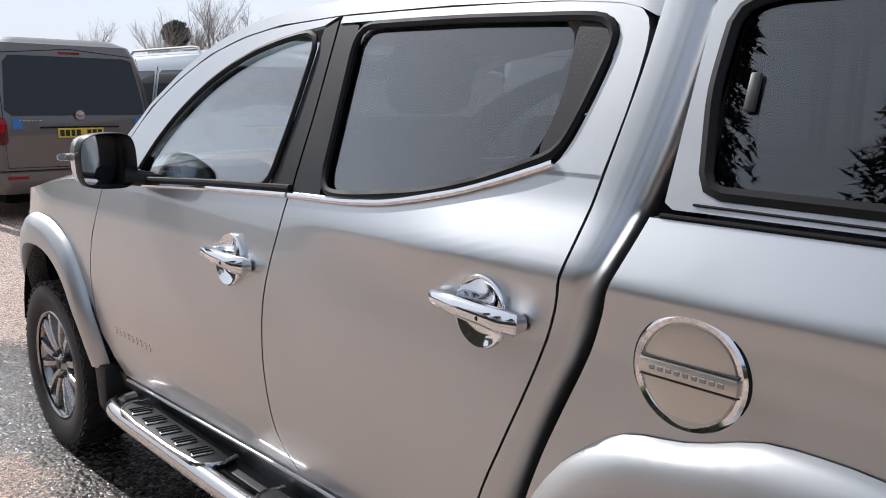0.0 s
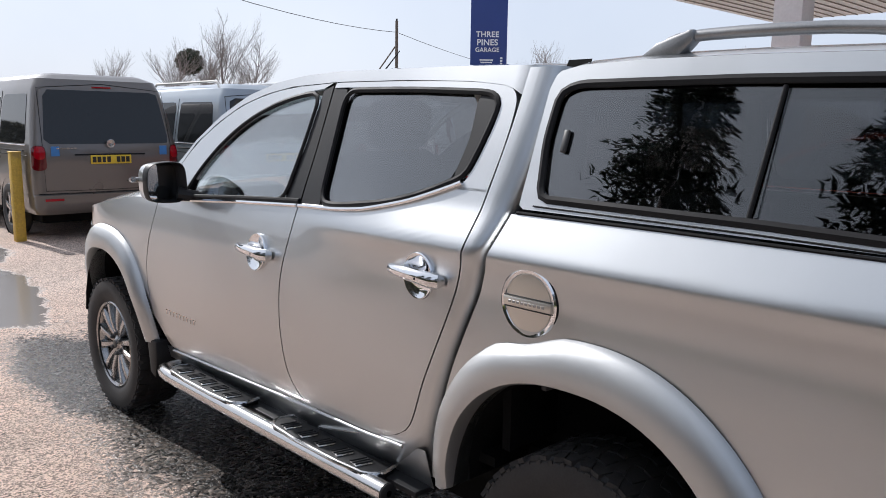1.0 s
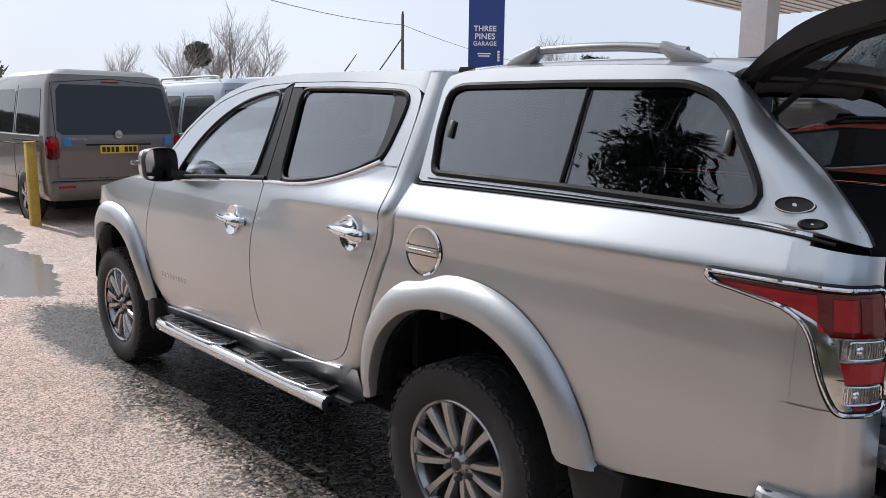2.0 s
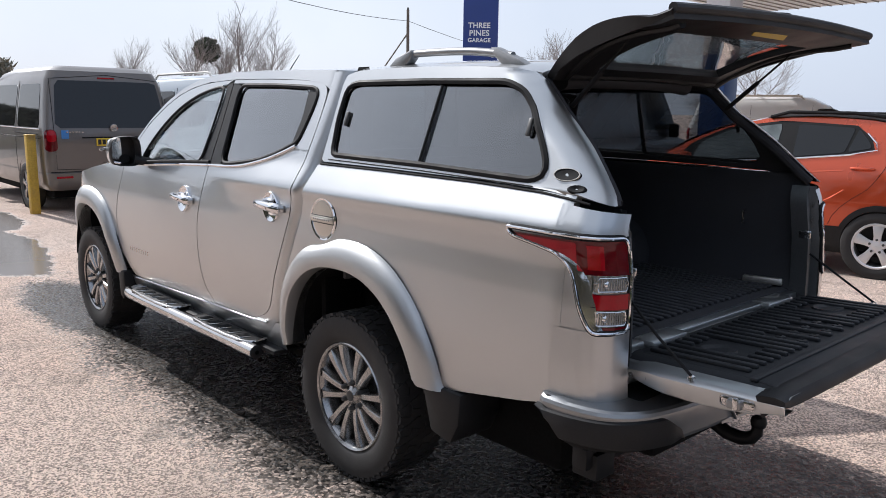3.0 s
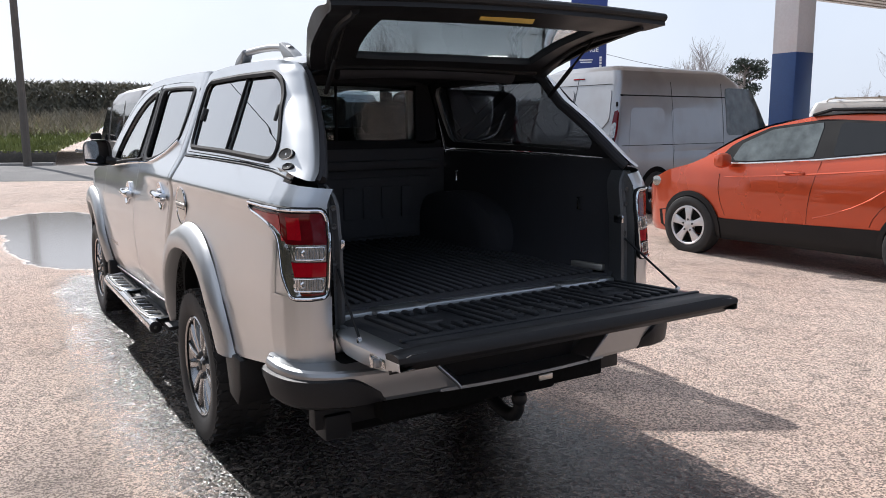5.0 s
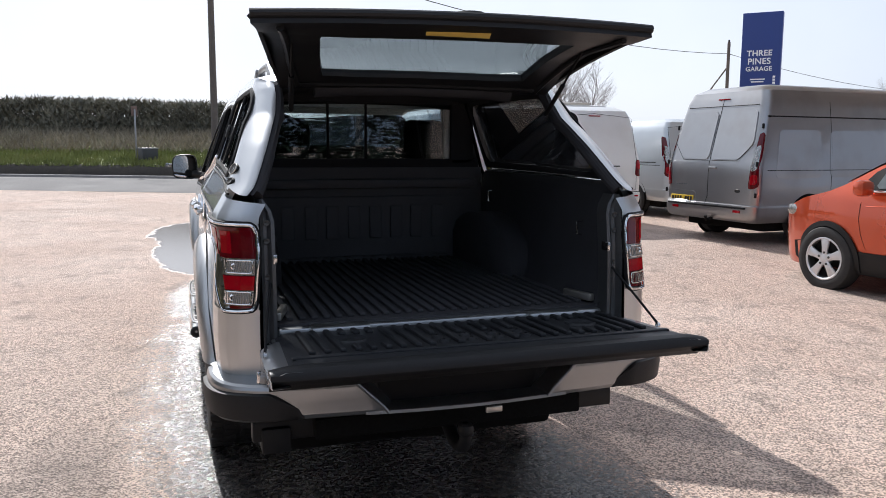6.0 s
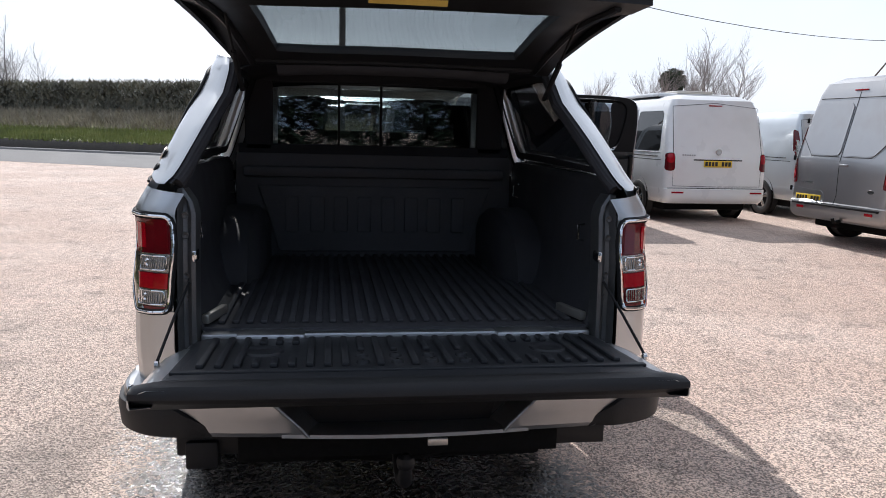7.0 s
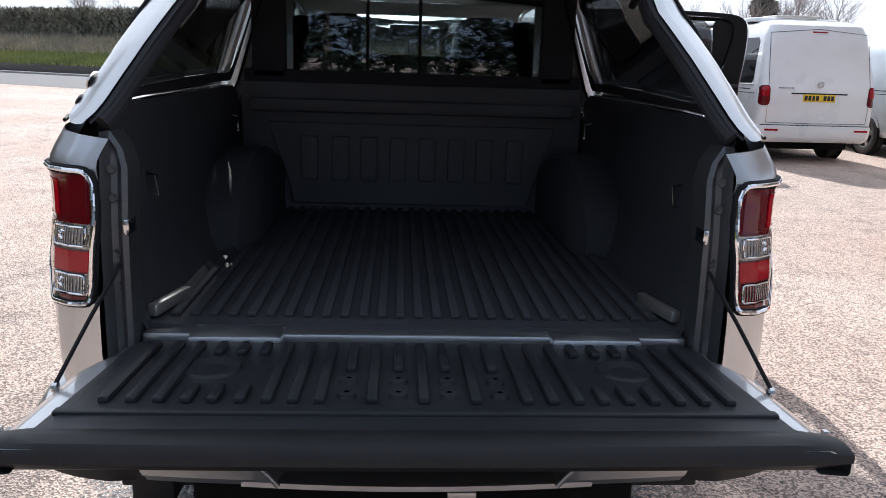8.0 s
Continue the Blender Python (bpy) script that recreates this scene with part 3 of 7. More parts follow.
        part("arm_rest", box((0.48, 0.06, 0.07), (-0.92, sgn * (half(-.9, 1.0) - 0.075), 0.98), 0.02), GASKET, card)
        part("door_bin", box((0.46, 0.06, 0.15), (-0.95, sgn * (half(-.9, .7) - 0.075), 0.68), 0.03), GASKET, card)


def hinged(name, sgn, x, angle, label, front):
    """A door on its upright hinge line, swung out by an angle."""
    d = new(name)
    d.parent = truck
    y = sgn * 0.79
    d.matrix_basis = Matrix.Translation((x, y, 0)) @ pose(0, 0, 0, 0, 0, sgn * angle) @ Matrix.Translation((-x, -y, 0))
    d["label"] = label
    door_parts(sgn, d, front)
    return d


for sgn in (-1, 1):
    side_of_truck(sgn)
hinged("front_door", -1, -2.42, 0, "closed silver front door with chrome handle", True)
hinged("rear_door", -1, -1.29, 0, "closed silver rear door with tinted window", False)
hinged("front_door", 1, -2.42, 47, "open silver front door", True)
hinged("rear_door", 1, -1.29, 57, "open silver rear door", False)


# cab roof, windscreen, bonnet
def tuck(x):
    """How far the cab's rear corner has turned inwards at x."""
    return 0.060 * max(0, (x + 0.335) / 0.070) ** 2


def roof_row(x, ze, crown, wtop=None, n=24):
    w = half(x, ze) - tuck(x)
    row = []
    for k in range(n + 1):
        u = -1 + 2 * k / n
        row.append((x, w * u, ze + crown * (1 - abs(u) ** 3.2) ** 0.8))
    return row


xs = list(np.linspace(-1.72, -0.266, 26))
bm = grid([roof_row(x, ROOFEDGE(x), 0.020) for x in xs] + [[(-0.258, y * 0.985, z - 0.03) for _, y, z in roof_row(-0.235, ROOFEDGE(-0.235), 0.020)]], flip=True)
part("cab_roof", bm, PAINT, truck)
for sgn in (-1, 1):
    a = resample([(x, ROOFEDGE(x)) for x in np.linspace(-2.46, -0.266, 50)], 60)
    b = resample([(-2.43, 1.19), *ROOFLINE[1:], (-0.345, 1.625), (-0.268, 1.62)], 60)
    rows = [[(x, sgn * (half(x, z) + 0.001 - tuck(x)), z) for x, z in r] for r in (a, [((p[0] + q[0]) / 2, (p[1] + q[1]) / 2) for p, q in zip(a, b)], b)]
    part("roof_side", flange(grid(rows, flip=sgn > 0), (0, -sgn * 0.02, 0)), PAINT, truck)
rows = []
for k in range(13):
    t = k / 12
    x0, z0 = np.interp(t, [0, .25, .5, .75, 1], [-1.72, -1.86, -2.03, -2.23, -2.45]), 0
    ze = ROOFEDGE(x0)
    w = half(x0, ze) - 0.03
    rows.append([(x0 - (0.02 + 0.16 * t) * (1 - u * u), w * u, ze + 0.02 * (1 - abs(u) ** 3)) for u in np.linspace(-1, 1, 13)])
part("windscreen", slab(grid(rows), 0.004), GLASS_F, truck)
rows = []
for x in np.linspace(-3.60, -2.42, 20):
    zb = BONNET(x)
    w = half(x, zb) + 0.001
    rows.append([(x - 0.20 * (1 - u * u) * max(0, (-3.2 - x) / 0.4), w * u, zb + (0.07 + 0.02 * math.cos(x * 2)) * (1 - abs(u) ** 2.6)) for u in np.linspace(-1, 1, 17)])
part("bonnet", grid(rows), PAINT, truck)
rows = [[(-3.61 - 0.22 * (1 - u * u), 0.63 * u, z) for u in np.linspace(-1, 1, 9)] for z in (0.42, 0.6, 0.8, 1.0)]
part("front_end", grid(rows), PAINT, truck)
for sgn in (-1, 1):
    part("head_lamp", flange(skin([[(x, z) for z in (0.82 - 0.1 * (x + 3.4), 0.89, 0.955)] for x in np.linspace(-3.56, -3.36, 8)], sgn, 0.005), (0, -sgn * 0.02, 0)), LAMPCLEAR, truck)

# underbody, firewall and dark inner shell
bm = box((4.3, 1.10, 0.30), (-1.2, 0, 0.42), 0.03)
part("underbody", bm, MATTE, truck)
bm = box((0.03, 1.45, 0.65), (-2.60, 0, 0.82))
part("firewall", bm, MATTE, truck)
part("cab_floor", box((2.2, 1.40, 0.03), (-1.45, 0, 0.55)), MATTE, truck)
# cab back wall with its window
bm = box((0.03, 1.42, 0.62), (-0.30, 0, 0.92))
part("cab_back_wall", bm, MATTE, truck)
part("cab_back_wall", box((0.03, 0.12, 0.48), (-0.29, -0.53, 1.44), 0.005), PAINT, truck)
part("cab_back_wall", box((0.03, 0.12, 0.48), (-0.29, 0.53, 1.44), 0.005), PAINT, truck)
part("cab_back_wall", box((0.03, 1.1, 0.07), (-0.27, 0, 1.665), 0.005), PAINT, truck)
part("rear_screen", box((0.005, 1.10, 0.40), (-0.29, 0, 1.43)), GLASS_F, truck)
part("headlining", grid([[(x, y * 0.95, z - 0.03) for _, y, z in roof_row(x, ROOFEDGE(x) - 0.015, 0.020)] for x in np.linspace(-1.70, -0.30, 8)]), HEADCLOTH, truck)


def seat(x, y, w, name="seat", wide=False):
    base = box((0.50, w, 0.16), (x, y, 0.82), 0.05)
    s = part(name, base, FABRIC, truck, "dark fabric seat")
    back = box((0.14, w * 0.98, 0.60), (0, 0, 0.30), 0.06)
    bmesh.ops.transform(back, matrix=pose(x + 0.22, y, 0.86, 0, 18, 0), verts=back.verts)
    part("backrest", back, FABRIC, s)
    for dy in ((-0.38, 0.38) if wide else (0,)):
        hr = box((0.11, 0.27, 0.19), (0, 0, 0), 0.05)
        bmesh.ops.transform(hr, matrix=pose(x + 0.44, y + dy, 1.535 if not wide else 1.48, 0, 12, 0), verts=hr.verts)
        part("headrest", hr, FABRIC, s)


seat(-1.62, -0.37, 0.50)
seat(-1.62, 0.37, 0.50)
seat(-0.82, 0.0, 1.28, "rear_bench", True)
rows = [[(x, y, z) for y in np.linspace(-0.70, 0.70, 9)] for x, z in ((-2.62, 1.06), (-2.40, 1.17), (-2.20, 1.19), (-2.08, 1.15), (-2.04, 1.05), (-2.08, 0.8))]
dash = part("dashboard", slab(grid(rows), 0.02), TRIM, truck)
part("dash_pod", box((0.16, 0.30, 0.10), (-2.06, -0.50, 1.215), 0.045), TRIM, dash)
bm = bmesh.new()
ringp = [Vector((-1.93 + 0.07 * math.sin(a) * 1.0, 0.37 + 0.185 * math.cos(a), 1.12 + 0.17 * math.sin(a))) for a in np.linspace(0, 2 * math.pi, 33)]
part("steering_wheel", tube(ringp, 0.016, 8), GASKET, truck)
part("rear_view_mirror", box((0.03, 0.24, 0.07), (-1.86, 0, 1.58), 0.015), BLACK, truck)


# door mirrors
def door_mirror(sgn):
    m = new("door_mirror")
    m.parent = truck
    m["label"] = "door mirror with silver back and dark housing"
    m.matrix_basis = Matrix.Translation((0.055, -sgn * 0.045, -0.008))
    y0 = sgn * 0.755
    part("mirror_arm", tube([(-2.12, y0 - sgn * .02, 1.215), (-2.15, y0 + sgn * 0.06, 1.222), (-2.17, y0 + sgn * 0.12, 1.235)], [0.03, 0.026, 0.03], 10), BLACK, m)
    ol = [(0.085, 1.195), (0.24, 1.20), (0.262, 1.23), (0.264, 1.335), (0.235, 1.37), (0.125, 1.375), (0.09, 1.35)]
    o = ring_of(ol, 40, 2)
    cy, cz = 0.175, 1.285
    rows = []
    for dx, k in ((-0.06, 0.93), (-0.004, 0.955), (0.0, 0.98), (-0.005, 1.0), (-0.045, 1.0), (-0.10, 0.93), (-0.145, 0.75), (-0.17, 0.45), (-0.175, 0.1)):
        rows.append([(-2.14 + dx, y0 + sgn * (cy + (a - cy) * k), cz + (b - cz) * k) for a, b in o])
    part("mirror_housing", grid(rows[:6], close=True), BLACK, m)
    bm = grid(rows[4:], close=True)
    bmesh.ops.transform(bm, matrix=Matrix.Translation((-0.003, 0, 0)), verts=bm.verts)
    part("mirror_cap", bm, PAINT, m)
    gl = bmesh.new()
    cap(gl, [(-2.195 + (a - cy) * 0.36, y0 + sgn * (cy + (a - cy) * 0.91), cz + (b - cz) * 0.91) for a, b in o])
    part("mirror_glass", slab(gl, 0.003), CHROME, m)
    part("indicator", tube([(-2.28, y0 + sgn * 0.20, 1.29), (-2.25, y0 + sgn * 0.285, 1.295), (-2.20, y0 + sgn * 0.295, 1.30)], 0.012, 8), LAMPCLEAR, m)


door_mirror(-1)


# wheels
def wheel(x, sgn, z=0.357):
    w = new("wheel")
    w.parent = truck
    w["label"] = "multi-spoke alloy wheel with a chunky all-terrain tyre"
    w.matrix_basis = pose(x, sgn * 0.70, z, 0, 0, 0 if sgn < 0 else 180)
    # outer face towards local -y
    prof = [(0.115, 0.234), (0.122, 0.265), (0.125, 0.31), (0.118, 0.338), (0.10, 0.351), (-0.10, 0.351), (-0.118, 0.338), (-0.125, 0.31), (-0.121, 0.265), (-0.112, 0.236), (-0.10, 0.225)]
    part("tyre", turned(prof, 64), RUBBER, w)
    bm = bmesh.new()
    for k in range(54):
        a = 2 * math.pi * k / 54
        for side, off in ((-0.093, 0), (-0.035, 0.5), (0.035, 0.25), (0.093, 0.75)):
            b = a + off * 2 * math.pi / 54
            r = Matrix.Rotation(-b + math.pi / 2, 3, "Y")
            box((0.027, 0.046, 0.012), (0.3495 * math.cos(b), side, 0.3495 * math.sin(b)), 0, bm, r @ Matrix.Rotation(0.35 if k % 2 else -0.2, 3, "Z"))
    for k in range(54):
        a = 2 * math.pi * (k + .5) / 54
        r = Matrix.Rotation(-a + math.pi / 2, 3, "Y")
        box((0.014, 0.006, 0.018), (0.335 * math.cos(a), -0.1165, 0.335 * math.sin(a)), 0, bm, r)
    part("tread", bm, RUBBER, w)
    part("rim_barrel", turned([(-0.108, 0.218), (-0.114, 0.227), (-0.106, 0.234), (-0.096, 0.222), (-0.06, 0.210), (0.10, 0.200), (0.10, 0.01)], 48), RIM, w, "alloy rim")
    part("brake_disc", turned([(-0.01, 0.16), (0.02, 0.16), (0.02, 0.02)], 32), RIMDARK, w)
    for k in range(6):
        for d in (-1, 1):      # twin spokes with a flat machined face and sloping flanks
            a = 2 * math.pi * k / 6 + d * 0.225
            rings = []
            for r, w2, y0, y1 in ((0.045, 0.012, -0.086, -0.050), (0.09, 0.0125, -0.097, -0.055), (0.14, 0.013, -0.1025, -0.06), (0.19, 0.0155, -0.1035, -0.07), (0.221, 0.020, -0.101, -0.08)):
                c = Vector((r * math.cos(a), 0, r * math.sin(a)))
                e = Vector((-math.sin(a), 0, math.cos(a)))
                rings.append([c + e * f * w2 + Vector((0, yy, 0)) for f, yy in ((-1.3, y1), (-1.0, y0 + 0.004), (-0.8, y0), (0.8, y0), (1.0, y0 + 0.004), (1.3, y1))])
            part("spoke", loft(rings), RIM, w)
    part("hub", turned([(-0.10, 0.001), (-0.10, 0.026), (-0.092, 0.034), (-0.07, 0.062), (-0.02, 0.07)], 30), RIM, w)
    part("centre_cap", turned([(-0.1045, 0.001), (-0.104, 0.018), (-0.1025, 0.022), (-0.099, 0.023)], 24), RIMDARK, w)
    for k in range(6):
        a = 2 * math.pi * (k + 0.5) / 6
        part("wheel_nut", turned([(-0.104, 0.001), (-0.104, 0.008), (-0.092, 0.012), (-0.05, 0.013)], 8, "y", (0.060 * math.cos(a), 0, 0.054 * math.sin(a))), RIMDARK, w)
    return w


for x, sg in ((0.024, -1), (-3.0, -1), (0.024, 1), (-3.0, 1)):
    wheel(x, sg)


# side steps
def side_step(sgn):
    y = sgn * 0.858
    line = [(-2.33, y - sgn * .10, 0.385), (-2.325, y - sgn * .03, 0.388), (-2.27, y, 0.39), (-1.9, y, 0.39), (-1.4, y, 0.392), (-0.95, y, 0.394), (-0.66, y, 0.394)]
    s = part("side_step", tube(resample(line, 40, 2), 0.033, 16), STEEL, truck, "polished steel tube side step with black treads")
    part("end_cap", turned([(-0.01, 0.026), (0.006, 0.032), (0.010, 0.026), (0.011, 0.01)], 14, "x", (-0.66, y, 0.394)), BLACK, s)
    for x0, x1 in ((-2.22, -1.58), (-1.36, -0.72)):
        ol = [(x0, y - sgn * 0.02), (x0 + 0.07, y + sgn * 0.022), (x1 - 0.07, y + sgn * 0.022), (x1, y - sgn * 0.02), (x1 - 0.02, y - sgn * 0.10), (x0 + 0.02, y - sgn * 0.10)]
        t = part("tread_plate", prism(ol, 0.402, 0.428, 0.006, "xy"), BLACK, s)
        part("tread_hoop", tube([(a, b, 0.424) for a, b in resample([ol[5], ol[0], ol[1], ol[2], ol[3], ol[4]], 30, 1)], 0.008, 8), STEEL, s)
        for x in np.arange(x0 + 0.11, x1 - 0.09, 0.105):      # raised metal pads across the black tread
            part("tread_pad", box((0.058, 0.062, 0.008), (x, y - sgn * 0.030, 0.430), 0.003, rot=Matrix.Rotation(sgn * 0.25, 3, "Z")), STEEL, t)
            for k in (-1, 0, 1):
                part("tread_rib", box((0.007, 0.064, 0.005), (x + k * 0.017, y - sgn * 0.030, 0.4355), 0.001, rot=Matrix.Rotation(sgn * 0.25, 3, "Z"), seg=1), BLACK, t)
    part("step_shelf", box((1.75, 0.17, 0.02), (-1.46, sgn * 0.72, 0.395), 0.005), BLACK, s)
    for x in (-2.05, -1.46, -0.85):
        part("bracket", tube([(x, sgn * 0.5, 0.42), (x, y - sgn * .02, 0.36)], 0.02, 8), MATTE, s)


side_step(-1), side_step(1)

# fuel flap
FX, FZ = -0.156, 1.084
y = -half(FX, FZ)
flap = part("fuel_flap", turned([(y + .01, 0.0965), (y - .001, 0.0965), (y - .003, 0.094), (y - .002, 0.088)], 48, "y", (FX, 0, FZ)), GASKET, truck, "round chrome-ringed fuel flap")
part("chrome_ring", turned([(y + .004, 0.0935), (y - 0.004, 0.0925), (y - 0.008, 0.088), (y - 0.006, 0.080), (y - .002, 0.077), (y - .001, .02)], 48, "y", (FX, 0, FZ)), CHROME, flap)
part("flap_plate", turned([(y - 0.001, 0.0765), (y - 0.0055, 0.0755), (y - 0.0075, 0.05), (y - 0.008, 0.001)], 40, "y", (FX, 0, FZ)), SATIN, flap)
y += 0.004
part("flap_bar", box((0.160, 0.010, 0.026), (FX, y - 0.0125, FZ), 0.004), SATIN, flap)
bm = bmesh.new()
for k in range(9):
    box((0.0095, 0.0016, 0.008), (FX - 0.056 + k * 0.014, y - 0.0178, FZ), 0.001, bm, seg=1)
part("bar_marks", bm, RAILGREY, flap)
for k in (-1, 1):
    part("bar_groove", box((0.158, 0.004, 0.003), (FX, y - 0.0125, FZ + k * 0.0155), 0.001), RIMDARK, flap)
# raised badge on the front door, as bars
bm = bmesh.new()
for k in range(9):
    x = -2.315 + k * 0.034
    box((0.022, 0.003, 0.005), (x, -half(x, .66) - 0.001, 0.671), 0, bm)
    box((0.006, 0.003, 0.024), (x - 0.008, -half(x, .66) - 0.001, 0.661), 0, bm)
part("door_badge", bm, STEEL, truck, "raised metal lettering, worn")


# ---- bed, tail lamps, bumper, tailgate ----
def tail_lamp(sgn):
    rear = along([(0.60, 1.285), (0.90, 1.282), (1.05, 1.275), (1.19, 1.255), (1.30, 1.235)])
    lamp = new("tail_lamp")
    lamp.parent = truck
    lamp["label"] = "red tail lamp with clear segments in a chrome frame"

    def at(u, z, out):
        """u runs from the flank (0) round the corner to the tailgate (1)."""
        xr = rear(z) + out
        pts = [(0.90, 0.802), (1.10, 0.802), (1.19, 0.790), (1.235, 0.765), (1.262, 0.725), (1.272, 0.690), (1.275, 0.662)]
        us = [0, .40, .62, .75, .86, .94, 1.0]
        x = float(np.interp(u, us, [p[0] for p in pts])) + (rear(z) - 1.272) * u
        w = float(np.interp(u, us, [p[1] for p in pts])) - 0.802 + half(1.08, z)
        k = min(1, max(0, (u - .5) / .45))
        return (x + out * k, sgn * (w + out * (1 - k * .7)), z)

    loop = ring_of([(0.0, 1.184), (0.5, 1.182), (0.972, 1.176), (0.974, 1.04), (0.972, 0.902), (0.84, 0.897), (0.70, 0.898), (0.635, 0.945), (0.590, 1.00), (0.555, 1.055), (0.50, 1.098), (0.39, 1.126), (0.20, 1.144), (0.03, 1.158)], 120, radius=0.035)
    start = along(sorted((z, u) for u, z in loop if u < 0.72 and z < 1.165 and not (u > 0.6 and z > 1.1)))

    def inset(z):
        """The lens stands back from the chrome wing, more so low down."""
        return float(np.interp(z, [0.90, 0.98, 1.06, 1.11, 1.14, 1.18], [0.095, 0.12, 0.11, 0.085, 0.06, 0.05]))

    def band(name, z0, z1, material, out=0.006, u1=0.955, u0=None):
        rows = []
        for z in np.linspace(z0, z1, 10):
            ua = min((start(z) if z < 1.163 else 0.01) + inset(z), 0.9) if u0 is None else u0
            rows.append([at(u, z, out) for u in np.linspace(ua, u1, 24)])
        bm = grid(rows, flip=sgn > 0)
        flange(bm, (-0.012, -sgn * 0.012, 0))
        part(name, bm, material, lamp)

    band("red_lens", 1.072, 1.168, LAMPDARK)
    band("red_panel", 1.078, 1.162, LAMPRED, 0.0085, 0.58)
    band("red_panel", 1.084, 1.156, LAMPRED, 0.0085, 0.78, 0.66)
    band("red_panel", 1.080, 1.160, LAMPDARK, 0.0085, 0.945, 0.80)
    band("clear_lens", 1.014, 1.070, LAMPCLEAR, 0.003)
    band("red_lens", 0.968, 1.012, LAMPRED, 0.008)
    band("clear_lens" if sgn < 0 else "red_lens", 0.916, 0.966, LAMPCLEAR if sgn < 0 else LAMPDARK, 0.003)
    band("lens_border", 0.904, 0.915, LAMPDARK)
    for z in (1.0705, 1.013, 0.967):
        band("lens_joint", z - 0.0012, z + 0.0012, LAMPDARK, 0.0086)
    for z in (1.042, 0.941):      # bulb bowls: dark hollow, bright rounded rim, fine upright ribs
        h = 0.020
        band("bulb_bowl", z - h, z + h, RAILGREY if sgn < 0 or z > 1 else LAMPDARK, 0.005, 0.935, 0.74)
        rim = ring_of([(0.735, z - h), (0.94, z - h), (0.94, z + h), (0.735, z + h)], 40, radius=0.012)
        part("bowl_rim", tube([at(u, q, 0.008) for u, q in [*rim, rim[0]]], 0.0022, 6), CHROME, lamp)
        for u in np.linspace(0.755, 0.925, 11):
            part("bowl_rib", tube([at(u, z - h * 0.85, 0.0055), at(u, z, 0.0065), at(u, z + h * 0.85, 0.0055)], 0.0016, 5), LAMPCLEAR, lamp)
        if sgn < 0 or z > 1:
            part("bulb", turned([(0.0, 0.001), (0.006, 0.008), (0.002, 0.012), (-0.004, 0.0125)], 14, "x", at(0.80, z, 0.002)), CHROME, lamp)
        ua = min(start(z) + inset(z), 0.9) + 0.02
        for u in np.linspace(ua, 0.70, 8):
            part("lens_rib", tube([at(u, z - 0.022, 0.004), at(u, z + 0.022, 0.004)], 0.0020, 5), CHROME if (sgn < 0 or z > 1) else LAMPDARK, lamp)
    rows = [[at(start(z) + k * inset(z), z, 0.004 + o) for k, o in ((0, 0), (0.15, 0.006), (0.6, 0.005), (1, 0.0))] for z in np.linspace(0.905, 1.158, 40)]
    part("chrome_wing", grid(rows, flip=sgn > 0), STEEL, lamp, "chrome lamp surround")
    for z in (1.055, 0.975):
        part("wing_seam", tube([at(start(z) + 0.006, z, 0.009), at(start(z) + inset(z), z, 0.006)], 0.0014, 5), GASKET, lamp)
    part("chrome_frame", tube([at(u, z, 0.007) for u, z in [*loop, loop[0]]], 0.006, 8), CHROME, lamp)
    part("frame_gap", tube([at(u, z, 0.0005) for u, z in [*loop, loop[0]]], 0.0105, 8), GASKET, lamp)
    rows = [[at(u, z, -0.004) for u in np.linspace(0.405, 0.99, 16)] for z in np.linspace(0.895, 1.185, 12)]
    part("lamp_seat", grid(rows, flip=sgn > 0), PAINT, lamp)
    rows = [[at(u, z, 0.001) for u in np.linspace(min(start(z) + .02, .9), 0.97, 16)] for z in np.linspace(0.905, 1.155, 12)]
    part("lamp_body", grid(rows, flip=sgn > 0), RIMDARK, lamp)
    # body corner below and above the lamp, and the post beside the tailgate
    rows = [[at(u, z, 0.001) for u in np.linspace(0.405, 1.0, 22)] for z in np.linspace(0.655, 0.90, 10)]
    part("bed_corner", grid(rows, flip=sgn > 0), PAINT, truck)
    rows = [[at(u, 1.18 + k * (0.090 - 0.028 * max(0, u - 0.4) / 0.6), 0.001) for u in np.linspace(0.405, 1.0, 22)] for k in np.linspace(0, 1, 5)]
    part("bed_corner", grid(rows, flip=sgn > 0), PAINT, truck)
    rows = []
    for z in np.linspace(0.78, 1.255, 14):
        xr = rear(z)
        k = max(0, z - 1.15)
        c = 0.7 * max(0, z - 1.205)
        rows.append([(xr + 0.002, sgn * 0.664, z), (xr - 0.010, sgn * 0.658, z), (xr - 0.028, sgn * 0.652, z), (xr - 0.034, sgn * (0.640 + c * .3), z), (xr - 0.022, sgn * (0.628 + c), z), (xr - 0.024, sgn * (0.616 + c), z), (xr - 0.09, sgn * (0.612 + c), z)])
    post = part("tail_post", grid(rows, flip=sgn > 0), POST_SHADED, truck, "metal post beside the tailgate, darkened for shade")
    part("striker", box((0.05, 0.015, 0.035), (1.235, sgn * 0.618, 1.06), 0.006), STEEL, post)
    for z in (0.93, 1.0, 1.12, 1.18):
        part("plug", turned([(0, .001), (.003, .009), (0, .011)], 10, "x", (1.246, sgn * 0.644, z)), RIMDARK, post)
    part("buffer", box((0.03, 0.012, 0.05), (1.235, sgn * 0.622, 0.95), 0.004), GASKET, post)


tail_lamp(-1), tail_lamp(1)

